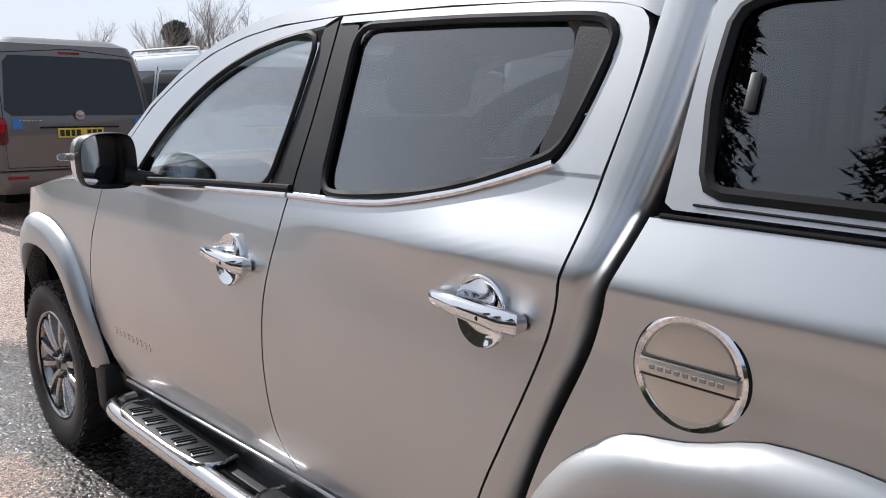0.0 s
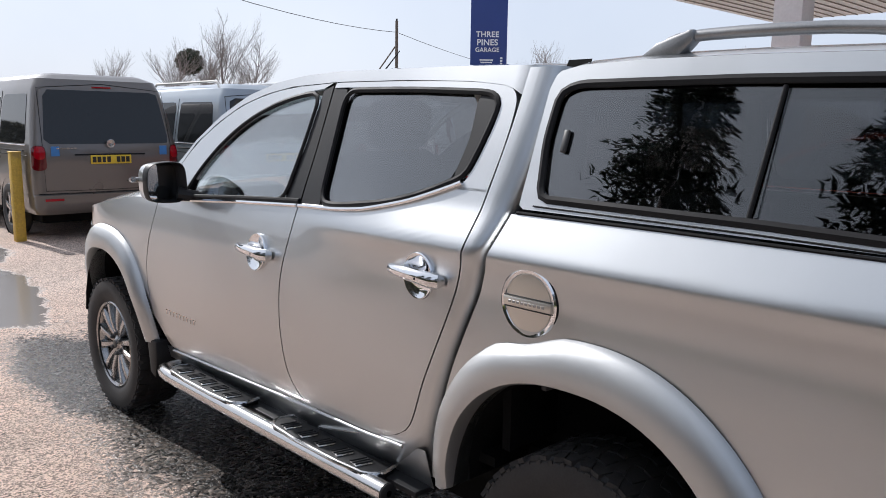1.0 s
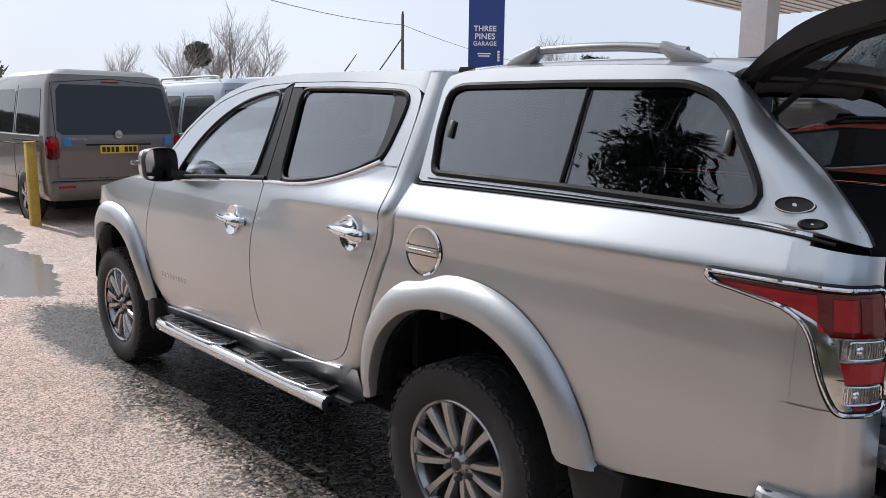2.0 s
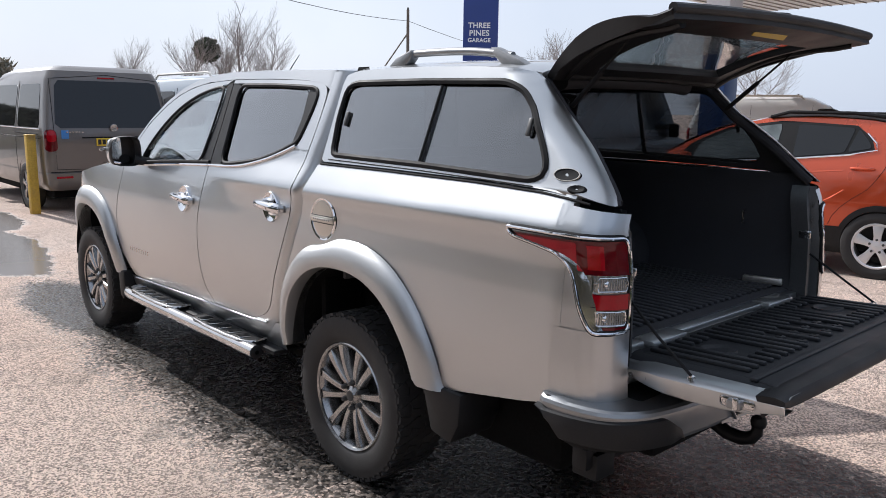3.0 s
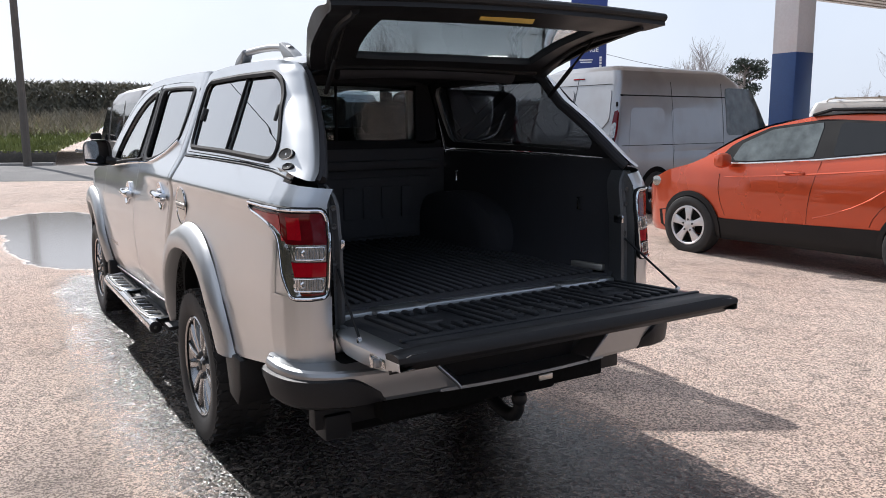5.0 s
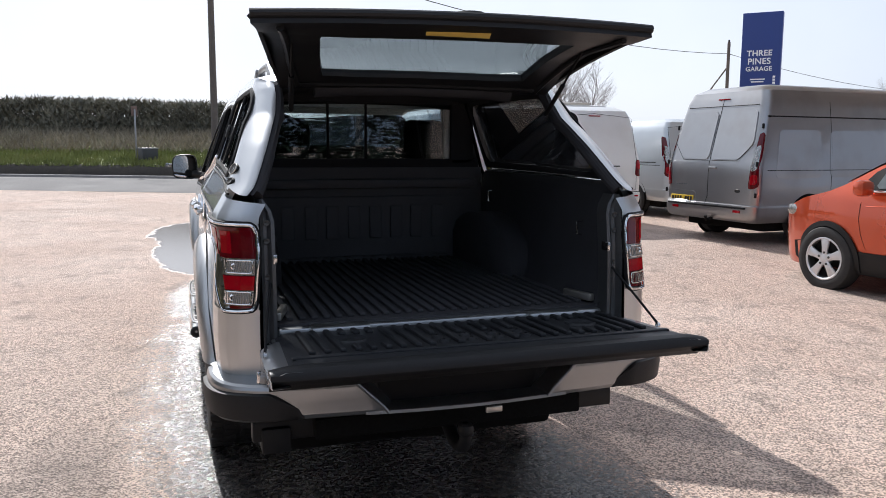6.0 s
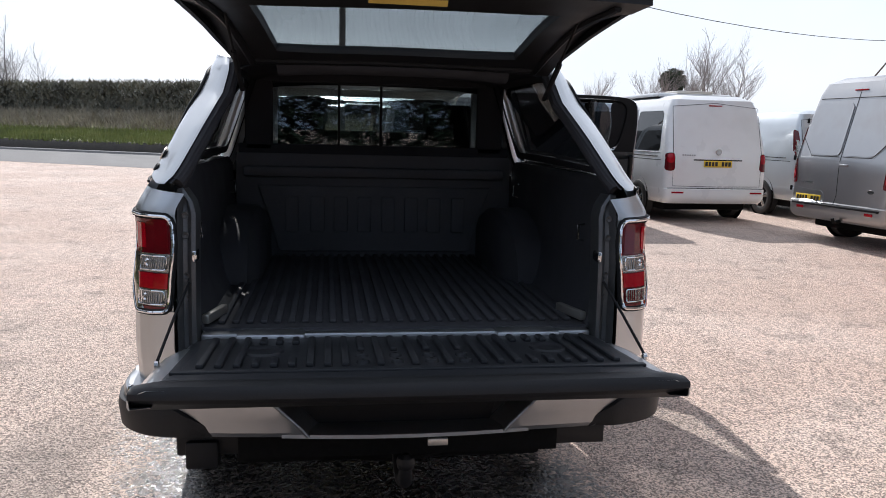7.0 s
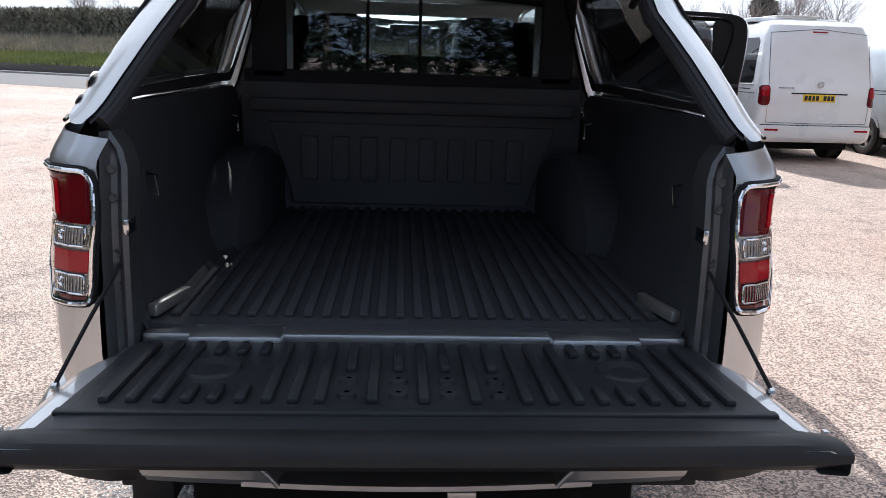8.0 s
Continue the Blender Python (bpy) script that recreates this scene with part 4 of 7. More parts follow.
# load bed lined with ribbed plastic
FLOOR = 0.828
bed = new("bed_liner")
bed.parent = truck
bed["label"] = "black ribbed plastic bed liner"
bm = box((1.44, 1.24, 0.02), (0.47, 0, FLOOR - 0.012))
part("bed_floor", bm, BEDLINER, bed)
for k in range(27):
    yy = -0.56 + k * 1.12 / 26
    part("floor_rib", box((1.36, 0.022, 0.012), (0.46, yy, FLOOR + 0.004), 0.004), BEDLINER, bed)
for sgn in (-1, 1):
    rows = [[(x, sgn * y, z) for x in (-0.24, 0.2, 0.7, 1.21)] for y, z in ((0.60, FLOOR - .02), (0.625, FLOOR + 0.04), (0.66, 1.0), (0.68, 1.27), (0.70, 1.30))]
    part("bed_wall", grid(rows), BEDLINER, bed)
    rows = []      # wheel house: a rounded hump that grows out of the wall
    for a in np.linspace(0, math.pi, 25):
        ex, ez = 0.04 - 0.47 * math.cos(a), 0.80 + 0.295 * math.sin(a) ** 0.8
        ix, iz = 0.04 - 0.42 * math.cos(a), 0.80 + 0.265 * math.sin(a) ** 0.8
        jx, jz = 0.04 - 0.36 * math.cos(a), 0.80 + 0.225 * math.sin(a) ** 0.8
        rows.append([(ex, sgn * 0.69, ez), (ex, sgn * 0.60, ez), (ex, sgn * 0.545, ez - 0.004), (ix, sgn * 0.515, iz), (jx, sgn * 0.50, jz), (jx, sgn * 0.498, 0.80)])
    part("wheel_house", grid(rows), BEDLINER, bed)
    for x, z in ((0.95, 1.10), (-0.05, 1.17)):
        part("tie_hook", tube([(x, sgn * 0.668, z + .03), (x, sgn * 0.645, z + .025), (x, sgn * 0.645, z - .025), (x, sgn * 0.668, z - .03)], 0.005, 6), STEEL, bed)
    part("floor_bracket", box((0.16, 0.025, 0.03), (1.09, sgn * 0.585, FLOOR + 0.02), 0.006, rot=Matrix.Rotation(sgn * 0.25, 3, "Z")), SATIN, bed)
part("aerial", tube([(-1.80, 0.03, 1.70), (-1.775, 0.03, 1.765), (-1.65, 0.03, 1.862)], [0.012, 0.004, 0.002], 8), GASKET, truck)
head = part("bulkhead_liner", box((0.02, 1.32, 0.52), (-0.21, 0, 1.06), 0.004), GLARE_LINER, bed)
part("bulkhead_panel", prism([(-0.56, 1.17), (0.56, 1.17), (0.50, 1.0), (0.46, 0.855), (-0.46, 0.855), (-0.50, 1.0)], -0.20, -0.178, 0.008, "yz"), GLARE_LINER, head)
part("bulkhead_ledge", box((0.045, 1.25, 0.05), (-0.185, 0, 1.235), 0.015), GLARE_LINER, head)
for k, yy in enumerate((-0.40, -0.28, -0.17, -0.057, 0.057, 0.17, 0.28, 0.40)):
    part("bulkhead_rib", box((0.016, 0.066, 0.17), (-0.174, yy, 1.035), 0.007), GLARE_LINER, head)

# tail sill with hinges
part("tail_sill", box((0.05, 1.22, 0.05), (1.205, 0, FLOOR - 0.035), 0.008), PAINT, truck)
for yy in (-0.402, 0.396):
    part("hinge_cover", box((0.085, 0.205, 0.03), (1.225, yy, FLOOR - 0.018), 0.012), PAINT, truck, "silver tailgate hinge cover")
part("rear_panel", box((0.03, 1.28, 0.17), (1.21, 0, 0.70), 0.01), PAINT, truck)

# lowered tailgate
gate = new("tailgate")
gate.parent = truck
gate.matrix_basis = pose(1.240, 0, 0.784, 0, -2.6, 0)
gate["label"] = "lowered tailgate with a black ribbed plastic liner"
GL = 0.514
ol = [(0.0, 0.615), (0.02, 0.640), (GL - 0.08, 0.650), (GL - 0.045, 0.650), (GL - 0.045, -0.650), (GL - 0.08, -0.650), (0.02, -0.640), (0.0, -0.615)]
part("gate_skin", prism(ol, -0.046, 0.010, 0.006, "xy"), PAINT, gate)
for sgn in (-1, 1):      # bright metal end cheek, chamfered down to the outer edge
    rows = []
    for x in np.linspace(0.0, GL + 0.018, 26):
        f = x / (GL + 0.018)
        w = 0.642 + 0.045 * min(1, f * 3.2) ** 0.7 + 0.006 * f
        low = -0.020 - 0.030 * math.sin(math.pi * min(1, f * 1.05)) ** 0.6 - 0.008 * f
        top = 0.016 - 0.012 * (1 - min(1, f * 5))
        rows.append([(x, sgn * 0.600, top), (x, sgn * (w - 0.040), top), (x, sgn * (w - 0.012), top - 0.010), (x, sgn * w, top - 0.020), (x, sgn * w, low + 0.006), (x, sgn * (w - 0.004), low), (x, sgn * (w - 0.05), low + 0.004)])
    ck = part("gate_cheek", flange(grid(rows, flip=sgn > 0), (0, -sgn * 0.004, 0)), PAINT, gate, "bright painted tailgate edge")
    for x in (0.06, 0.12):
        part("cheek_hole", turned([(0, 0.001), (0.0015, 0.008), (0, 0.009)], 10, "y", (x, sgn * (0.676 if sgn > 0 else 0.678), -0.022)), RIMDARK, ck)
ol = [(0.012, 0.555), (0.04, 0.588), (GL - 0.14, 0.602), (GL - 0.06, 0.620), (GL - 0.01, 0.645), (GL - 0.01, -0.645), (GL - 0.06, -0.620), (GL - 0.14, -0.602), (0.04, -0.588), (0.012, -0.555)]
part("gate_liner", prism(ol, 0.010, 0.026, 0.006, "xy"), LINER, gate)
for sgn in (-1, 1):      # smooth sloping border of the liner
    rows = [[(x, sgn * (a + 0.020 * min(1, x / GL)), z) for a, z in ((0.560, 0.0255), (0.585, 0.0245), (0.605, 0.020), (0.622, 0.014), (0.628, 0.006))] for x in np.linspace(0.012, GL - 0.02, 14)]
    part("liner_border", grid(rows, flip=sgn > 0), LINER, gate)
rows = []
for yy in np.linspace(-0.692, 0.692, 29):
    e = 0.012 * (1 - (yy / 0.69) ** 2)
    s = 1.0 if abs(yy) < 0.63 else 1.0 - 0.45 * (abs(yy) - 0.63) / 0.062
    rows.append([(GL - 0.060, yy, 0.018 * s), (GL - 0.034, yy, 0.027 * s), (GL - 0.01 + e, yy, 0.030 * s), (GL + 0.010 + e, yy, 0.024 * s), (GL + 0.019 + e, yy, 0.010), (GL + 0.020 + e, yy, -0.006 * s), (GL + 0.013 + e, yy, -0.016 * s), (GL - 0.004 + e, yy, -0.024 * s), (GL - 0.04, yy, -0.046)])
part("gate_lip", loft(rows), BLACK, gate, "rounded black plastic lip")
for k in range(25):
    yy = -0.555 + k * 1.11 / 24
    x0, x1 = 0.050, 0.372
    if k in (3, 4, 5, 19, 20, 21):
        for a, b in ((x0, 0.115), (0.295, x1)):
            part("gate_rib", box((b - a, 0.021, 0.016), ((a + b) / 2, yy, 0.030), 0.006), LINER, gate)
        continue
    if k in (9, 11, 13, 15):
        x1 = 0.21
        for xx in (0.265, 0.335):
            part("gate_stud", turned([(0.024, 0.019), (0.034, 0.016), (0.036, 0.005)], 12, "z", (xx, yy, 0)), LINER, gate)
    part("gate_rib", box((x1 - x0, 0.021, 0.016), ((x0 + x1) / 2, yy, 0.030), 0.006), LINER, gate)
for yy in (-0.41, 0.41):
    part("gate_boss", turned([(0.024, 0.06), (0.032, 0.055), (0.030, 0.042), (0.026, 0.03)], 20, "z", (0.195, yy, 0)), LINER, gate)
part("gate_step", box((0.022, 1.24, 0.010), (0.412, 0, 0.027), 0.004), LINER, gate)
for sgn in (-1, 1):
    lt = part("latch", box((0.100, 0.010, 0.030), (0.405, sgn * 0.690, -0.022), 0.008), STEEL, gate, "steel latch")
    part("latch_body", box((0.040, 0.022, 0.026), (0.402, sgn * 0.700, -0.024), 0.005), RAILGREY, lt)
    part("latch_claw", box((0.014, 0.012, 0.034), (0.410, sgn * 0.712, -0.018), 0.003), STEEL, lt)
    for dx in (-0.040, 0.042):
        part("latch_screw", turned([(0, 0.001), (0.004, 0.007), (0, 0.009)], 10, "y", (0.405 + dx, sgn * 0.6955, -0.022)), RIMDARK, lt)
    part("cable_stud", turned([(0, 0.010), (0.010, 0.010), (0.012, 0.004)], 10, "y", (0.262, sgn * 0.676 + (0 if sgn > 0 else -0.010), 0.012)), STEEL, gate)
for sgn in (-1, 1):
    part("gate_cable", tube([(1.255, sgn * 0.635, 0.98), (1.37, sgn * 0.660, 0.900), (1.500, sgn * 0.680, 0.815)], 0.0045, 6), GASKET, truck, "black tailgate support cable")

# rear bumper
bumper = new("rear_bumper")
bumper.parent = truck
bumper["label"] = "silver rear bumper with black corners and a step"
bumper.matrix_basis = Matrix.Translation((0, 0, 0.04))


PLAN = resample([(1.10, 0.842), (1.20, 0.842), (1.31, 0.815), (1.385, 0.74), (1.42, 0.62), (1.44, 0.45), (1.45, 0.25), (1.452, 0.0)], 60, 2)


def bump_at(k, sgn, inset, z):
    """A place on the bumper: k from its tip at the flank (0) to the middle (59), set in from the face."""
    x, v = PLAN[k]
    x2, v2 = PLAN[min(k + 1, 59)]
    x1, v1 = PLAN[max(k - 1, 0)]
    d = Vector((x2 - x1, v2 - v1)).normalized()
    nx, nv = d.y, -d.x          # points inwards
    if nx > 0:
        nx, nv = -nx, -nv
    if k < 2:
        nx, nv = 0.0, -1.0
    return (x + nx * inset, sgn * (v + nv * inset), z)


def cheek_at(z):
    """Half the width of the number-plate recess in the bumper."""
    return 0.285 + 0.13 * max(0, z - 0.535) / 0.125


for sgn in (-1, 1):
    rows = []
    for k in range(0, 58):
        f = min(1, k / 10)
        low = 0.615 - 0.10 * min(1, k / 9)
        g = min(1, max(0, (k - 20) / 7))
        row = []
        for i, z in ((0.16 * f + .02, 0.646), (0.05 * f + .012, 0.644), (0.016, 0.640), (0.006, 0.634), (0.001, 0.624), (0.0, 0.61), (0.003, 0.595 - 0.015 * g), (0.008 - 0.004 * g, 0.57 - 0.028 * g), (0.014 - 0.006 * g, 0.560 - 0.030 * g), (0.03, 0.554 - 0.034 * g)):
            x, yy, zz = bump_at(k, sgn, i, max(z, low))
            row.append((x, sgn * max(sgn * yy, cheek_at(zz)), zz))
        rows.append(row)
    bm = grid(rows, flip=sgn > 0)
    bmesh.ops.dissolve_degenerate(bm, dist=1e-5, edges=bm.edges)
    part("bumper_cap", flange(bm, (-0.02, -sgn * 0.01, 0)), BUMPER_SHADED, bumper, sharp=16)
    rows = []
    for k in range(0, 29):
        f = k / 28
        zt = 0.606 + 0.012 * min(1, f * 1.6) - 0.060 * max(0, f - 0.80) / 0.20
        e = 0.0 if k < 25 else 0.005 * (k - 24)
        low = 0.600 - 0.16 * min(1, k / 9)
        rows.append([bump_at(k, sgn, i + e, max(z, low)) for i, z in ((0.004, zt), (-0.012, zt - 0.006), (-0.016, zt - 0.03), (-0.010, 0.530), (0.015, 0.500 + 0.025 * f), (0.07, 0.470 + 0.05 * f))])
    part("bumper_corner", flange(grid(rows, flip=sgn > 0), (-0.04, -sgn * .02, 0)), BLACK, bumper, "black plastic bumper corner")
    zs = np.linspace(0.530, 0.664, 7)
    rows = [[(1.445 - 0.10 * k - 0.02 * max(0, cheek_at(z) - .3), sgn * (cheek_at(z) - 0.055 * k), z) for z in zs] for k in (0, 0.35, 0.7, 1)]
    part("bumper_cheek", grid(rows, flip=sgn < 0), BUMPER_SHADED, bumper)
    part("cheek_edge", tube([(1.4455 - 0.02 * max(0, cheek_at(z) - .3), sgn * cheek_at(z), z) for z in zs], 0.006, 8), BUMPER_SHADED, bumper)
part("bumper_tread", box((0.16, 0.80, 0.02), (1.36, 0, 0.668), 0.006), BLACK, bumper)
part("bumper_recess", box((0.03, 0.70, 0.13), (1.355, 0, 0.60), 0.008), BLACK, bumper)
part("plate_holder", prism([(-0.315, 0.645), (0.285, 0.645), (0.255, 0.540), (-0.285, 0.540)], 1.366, 1.376, 0.004, "yz"), GASKET, bumper, "black empty number-plate holder")
part("bumper_strip", tube([(1.437, y, 0.656) for y in np.linspace(-0.29, 0.27, 12)], 0.0055, 8), STEEL, bumper)
rows = [[(1.447 - 0.03 * (v / .55) ** 2 + dx, v, z + 0.006 * (v / .4) ** 2) for dx, z in ((-0.10, 0.545), (-0.01, 0.538), (0.004, 0.532), (0.006, 0.522), (-0.02, 0.514))] for v in np.linspace(-0.36, 0.36, 20)]
part("bumper_lip", grid(rows), BUMPER_SHADED, bumper)
part("bumper_core", box((0.20, 1.34, 0.13), (1.24, 0, 0.585), 0.02), MATTE, bumper)
# tow bar
tow = part("tow_bar", box((0.07, 1.0, 0.075), (1.25, 0.0, 0.475), 0.008), MATTE, truck, "black tow bar")
part("tow_neck", tube([(1.20, 0, 0.42), (1.28, 0, 0.385), (1.335, 0, 0.382), (1.372, 0, 0.395), (1.390, 0, 0.42), (1.394, 0, 0.455)], [0.026, 0.026, 0.026, 0.025, 0.022, 0.018], 12), BLACK, tow)
part("tow_ball", turned([(0.436, 0.014), (0.446, 0.025), (0.462, 0.029), (0.478, 0.025), (0.488, 0.012)], 18, "z", (1.394, 0, 0)), BLACK, tow)
part("socket_plate", box((0.012, 0.06, 0.022), (1.43, 0.09, 0.538), 0.003), SATIN, tow)
part("cross_beam", box((0.06, 1.40, 0.075), (1.14, 0.0, 0.445), 0.008), BLACK, tow)
part("bar_end", box((0.10, 0.10, 0.09), (1.14, -0.62, 0.415), 0.008), BLACK, tow)
part("rear_axle", tube([(0, -0.6, 0.385), (0, 0.6, 0.385)], 0.05, 10), MATTE, truck)
part("spare_wheel", turned([(0.42, 0.30), (0.40, 0.34), (0.33, 0.34), (0.30, 0.30)], 28, "z", (0.72, 0, 0)), MATTE, truck)

# ---- hardtop over the load bed ----
top = thing("hardtop_canopy", (0, -0.03, 0), "silver fibreglass hardtop with tinted windows and raised rear hatch", "truck canopy")


def polar(outline, c, n):
    """An outline met by n rays from a centre."""
    p = np.array(outline)
    res = []
    for k in range(n):
        a = 2 * math.pi * k / n
        d = np.array((math.cos(a), math.sin(a)))
        best = None
        for s, e in zip(p, np.roll(p, -1, axis=0)):
            m = np.array([d, s - e]).T
            if abs(np.linalg.det(m)) < 1e-9:
                continue
            t, u = np.linalg.solve(m, s - np.array(c))
            if t > 0 and -1e-6 <= u <= 1 + 1e-6 and (best is None or t < best):
                best = t
        res.append((c[0] + d[0] * best, c[1] + d[1] * best))
    return res


REAR_X = along([(1.24, 1.256), (1.262, 1.245), (1.292, 1.22), (1.365, 1.15), (1.433, 1.08), (1.497, 1.00), (1.549, 0.93), (1.64, 0.84), (1.67, 0.80)])
REAR_IN = along([(1.24, 0.04), (1.292, 0.06), (1.433, 0.068), (1.549, 0.074), (1.62, 0.06), (1.66, 0.045)])


def chalf(x, z):
    """Half the hardtop's width: it curls inwards towards the slanting rear edge."""
    u = max(0, (x - REAR_X(z) + 0.11) / 0.11)
    return half(min(x, 1.08), z) - REAR_IN(z) * min(u, 1.3) ** 2.2


SHELL = [(-0.252, 1.318), (-0.250, 1.45), (-0.246, 1.640), (-0.232, 1.684), (-0.16, 1.700), (0.025, 1.706), (0.30, 1.704), (0.562, 1.697), (0.74, 1.686), (0.79, 1.676), (0.84, 1.64), (0.93, 1.549), (1.0, 1.497), (1.08, 1.433), (1.15, 1.365), (1.22, 1.292), (1.245, 1.262), (1.256, 1.240), (1.205, 1.272), (1.10, 1.292), (0.993, 1.302), (0.69, 1.311), (0.179, 1.316)]
CWIN = [(-0.188, 1.350), (-0.212, 1.50), (-0.205, 1.628), (-0.150, 1.648), (0.30, 1.648), (0.72, 1.640), (0.80, 1.612), (0.868, 1.545), (0.945, 1.440), (0.985, 1.372), (0.975, 1.338), (0.93, 1.326), (0.40, 1.342)]
CC = (0.38, 1.49)


def shell_side(sgn):
    a = polar(SHELL, CC, 300)
    b = polar(ring_of(CWIN, 60, 1), CC, 300)
    rows = []
    for k in (0, 0.03, 0.08, 0.15, 0.23, 0.32, 0.42, 0.54, 0.68, 0.84, 1.0):
        rows.append([((1 - k) * p[0] + k * q[0], (1 - k) * p[1] + k * q[1]) for p, q in zip(a, b)])
    bm = grid([[(x, sgn * (chalf(x, z) + (0.004 if i else -0.004)), z) for x, z in r] for i, r in enumerate(rows)], close=True, flip=sgn > 0)
    flange(bm, (0, -sgn * 0.012, 0))
    part("shell_side", bm, PAINT, top)
    bm = grid([[(x, sgn * (chalf(x, z) - 0.034), z) for x, z in r] for r in rows], close=True)
    part("side_lining", bm, LINING, top, "dark fabric lining")
    w = new("side_window")
    w.parent = top
    w["label"] = "tinted sliding side window with black gasket"
    seal("gasket", sgn, CWIN, 0.012, GASKET, w, 0.005, 1, 110, chalf)
    front = [p for p in CWIN if p[0] < 0.385] + [(0.392, 1.346), (0.398, 1.648)]
    front = sorted(front, key=lambda p: math.atan2(p[1] - 1.49, p[0] - 0.1))
    back = [p for p in CWIN if p[0] > 0.41] + [(0.372, 1.342), (0.380, 1.648)]
    back = sorted(back, key=lambda p: math.atan2(p[1] - 1.49, p[0] - 0.65))
    for nm, ol, o in (("pane", front, -0.004), ("pane", back, -0.009)):
        rr = resample([*ol, ol[0]], 61)[:-1]
        cx, cz = np.mean([p[0] for p in rr]), np.mean([p[1] for p in rr])
        rws = [[(cx + (x - cx) * k, cz + (z - cz) * k) for x, z in rr] for k in (1, .6, .2)]
        bm = grid([[(x, sgn * (chalf(x, z) + o), z) for x, z in q] for q in rws], close=True, flip=sgn < 0)
        cap(bm, [(x, sgn * (chalf(x, z) + o), z) for x, z in rws[-1]], sgn > 0)
        part(nm, slab(bm, 0.004), GLASS_C, w)
    part("divider", tube([(0.376, sgn * (chalf(.376, 1.342)), 1.345), (0.392, sgn * chalf(.39, 1.63), 1.632)], 0.0055, 8), GASKET, w)
    for x, z in ((-0.150, 1.500), (0.872, 1.49)):
        m = Matrix.Rotation(sgn * 0.33, 3, "X")
        part("window_latch", box((0.018, 0.012, 0.062), (x, sgn * (chalf(x, z) + 0.004), z), 0.005, rot=m), RIMDARK, w)
    # rubber line on the bed rail, aluminium drip line under the window
    line = [(-0.252, 1.308), (0.179, 1.307), (0.69, 1.302), (0.993, 1.293), (1.13, 1.281), (1.18, 1.272)]
    part("base_rubber", tube([(x, sgn * (chalf(x, z) + 0.001), z) for x, z in resample(line, 40)], 0.0042, 8), GASKET, top)
    part("drip_line", tube([(x, sgn * (chalf(x, z) + 0.006), z) for x, z in resample([(-0.20, 1.330), (0.40, 1.322), (0.95, 1.308)], 20)], 0.0022, 6), GASKET, w)
    # black rubber along the slanting rear edge
    edge = [(0.79, 1.665), (0.835, 1.632), (0.925, 1.543), (0.995, 1.490), (1.075, 1.427), (1.145, 1.358), (1.212, 1.288)]
    part("rear_seal", tube([(x, sgn * (chalf(x, z) - 0.042), z - 0.018) for x, z in resample(edge, 30, 1)], 0.020, 10), LINING, top, "black hatch seal")
    return w


shell_side(-1), shell_side(1)
CROOF = along([(-0.246, 1.640), (-0.232, 1.684), (-0.16, 1.700), (0.025, 1.706), (0.30, 1.704), (0.562, 1.697), (0.74, 1.686), (0.815, 1.668)])


def croof_row(x, drop=0.0, shrink=0.004):
    ze = CROOF(x)
    w = chalf(x, ze) - shrink
    return [(x, w * u, ze - drop + 0.042 * (1 - abs(u) ** 2.8) ** 0.75) for u in np.linspace(-1, 1, 25)]


xs = [-0.246, -0.235, -0.21, -0.16, -0.08, 0.025, 0.15, 0.30, 0.45, 0.562, 0.66, 0.74, 0.79, 0.812]
part("shell_roof", flange(grid([croof_row(x) for x in xs], flip=True), (0, 0, -0.02)), PAINT, top)
part("roof_lining", grid([croof_row(x, 0.035, 0.03) for x in xs]), LINING, top)
part("roof_header", tube([(0.765, p[1], p[2] - 0.055) for p in croof_row(0.77, 0.0, 0.05)[3:-3]], 0.036, 12), LINING, top)
for k in (-1, 1):
    part("hinge", box((0.07, 0.09, 0.03), (0.828, k * 0.30, 1.700), 0.008), GASKET, top)
# front wall with its window, against the cab
fw = part("front_wall", box((0.03, 1.30, 0.10), (-0.232, 0, 1.315), 0.006), LINING, top)
for k in (-1, 1):
    part("front_jamb", box((0.03, 0.13, 0.34), (-0.232, k * 0.555, 1.50), 0.01), LINING, fw)
    part("front_mullion", box((0.016, 0.012, 0.30), (-0.226, k * 0.10 - 0.08, 1.50), 0.003), GASKET, fw)
part("front_header", box((0.03, 1.06, 0.06), (-0.222, 0, 1.685), 0.01), LINING, fw)
part("front_pane", box((0.004, 1.12, 0.32), (-0.238, 0, 1.49)), GLASS_H, fw)


# rails on the hardtop roof
def roof_rail(sgn):
    r = new("roof_rail")
    r.parent = top
    r["label"] = "silver roof rail on tapered feet"
    y = sgn * 0.545
    base = lambda x: CROOF(x) + 0.012
    part("bar", tube([(x, y, z) for x, z in resample([(0.055, base(.05) + .028), (0.10, base(.1) + .042), (0.30, base(.3) + .045), (0.50, base(.5) + .043), (0.66, base(.66) + .028)], 24, 1)], 0.0145, 12), RAILGREY, r)
    for x0, x1, xt in ((-0.03, 0.09, 0.13), (0.775, 0.63, 0.58)):
        ol = [(x0, base(x0) - .012), (x1, base(x1) - .010), (xt, base(xt) + 0.028), (xt, base(xt) + 0.058), (xt * .6 + x1 * .4, base(x1) + 0.055), ((x0 + x1) / 2, base(x0) + 0.030)]
        part("foot", prism(ol, y - 0.022, y + 0.022, 0.008), RAILGREY, r)


roof_rail(-1), roof_rail(1)

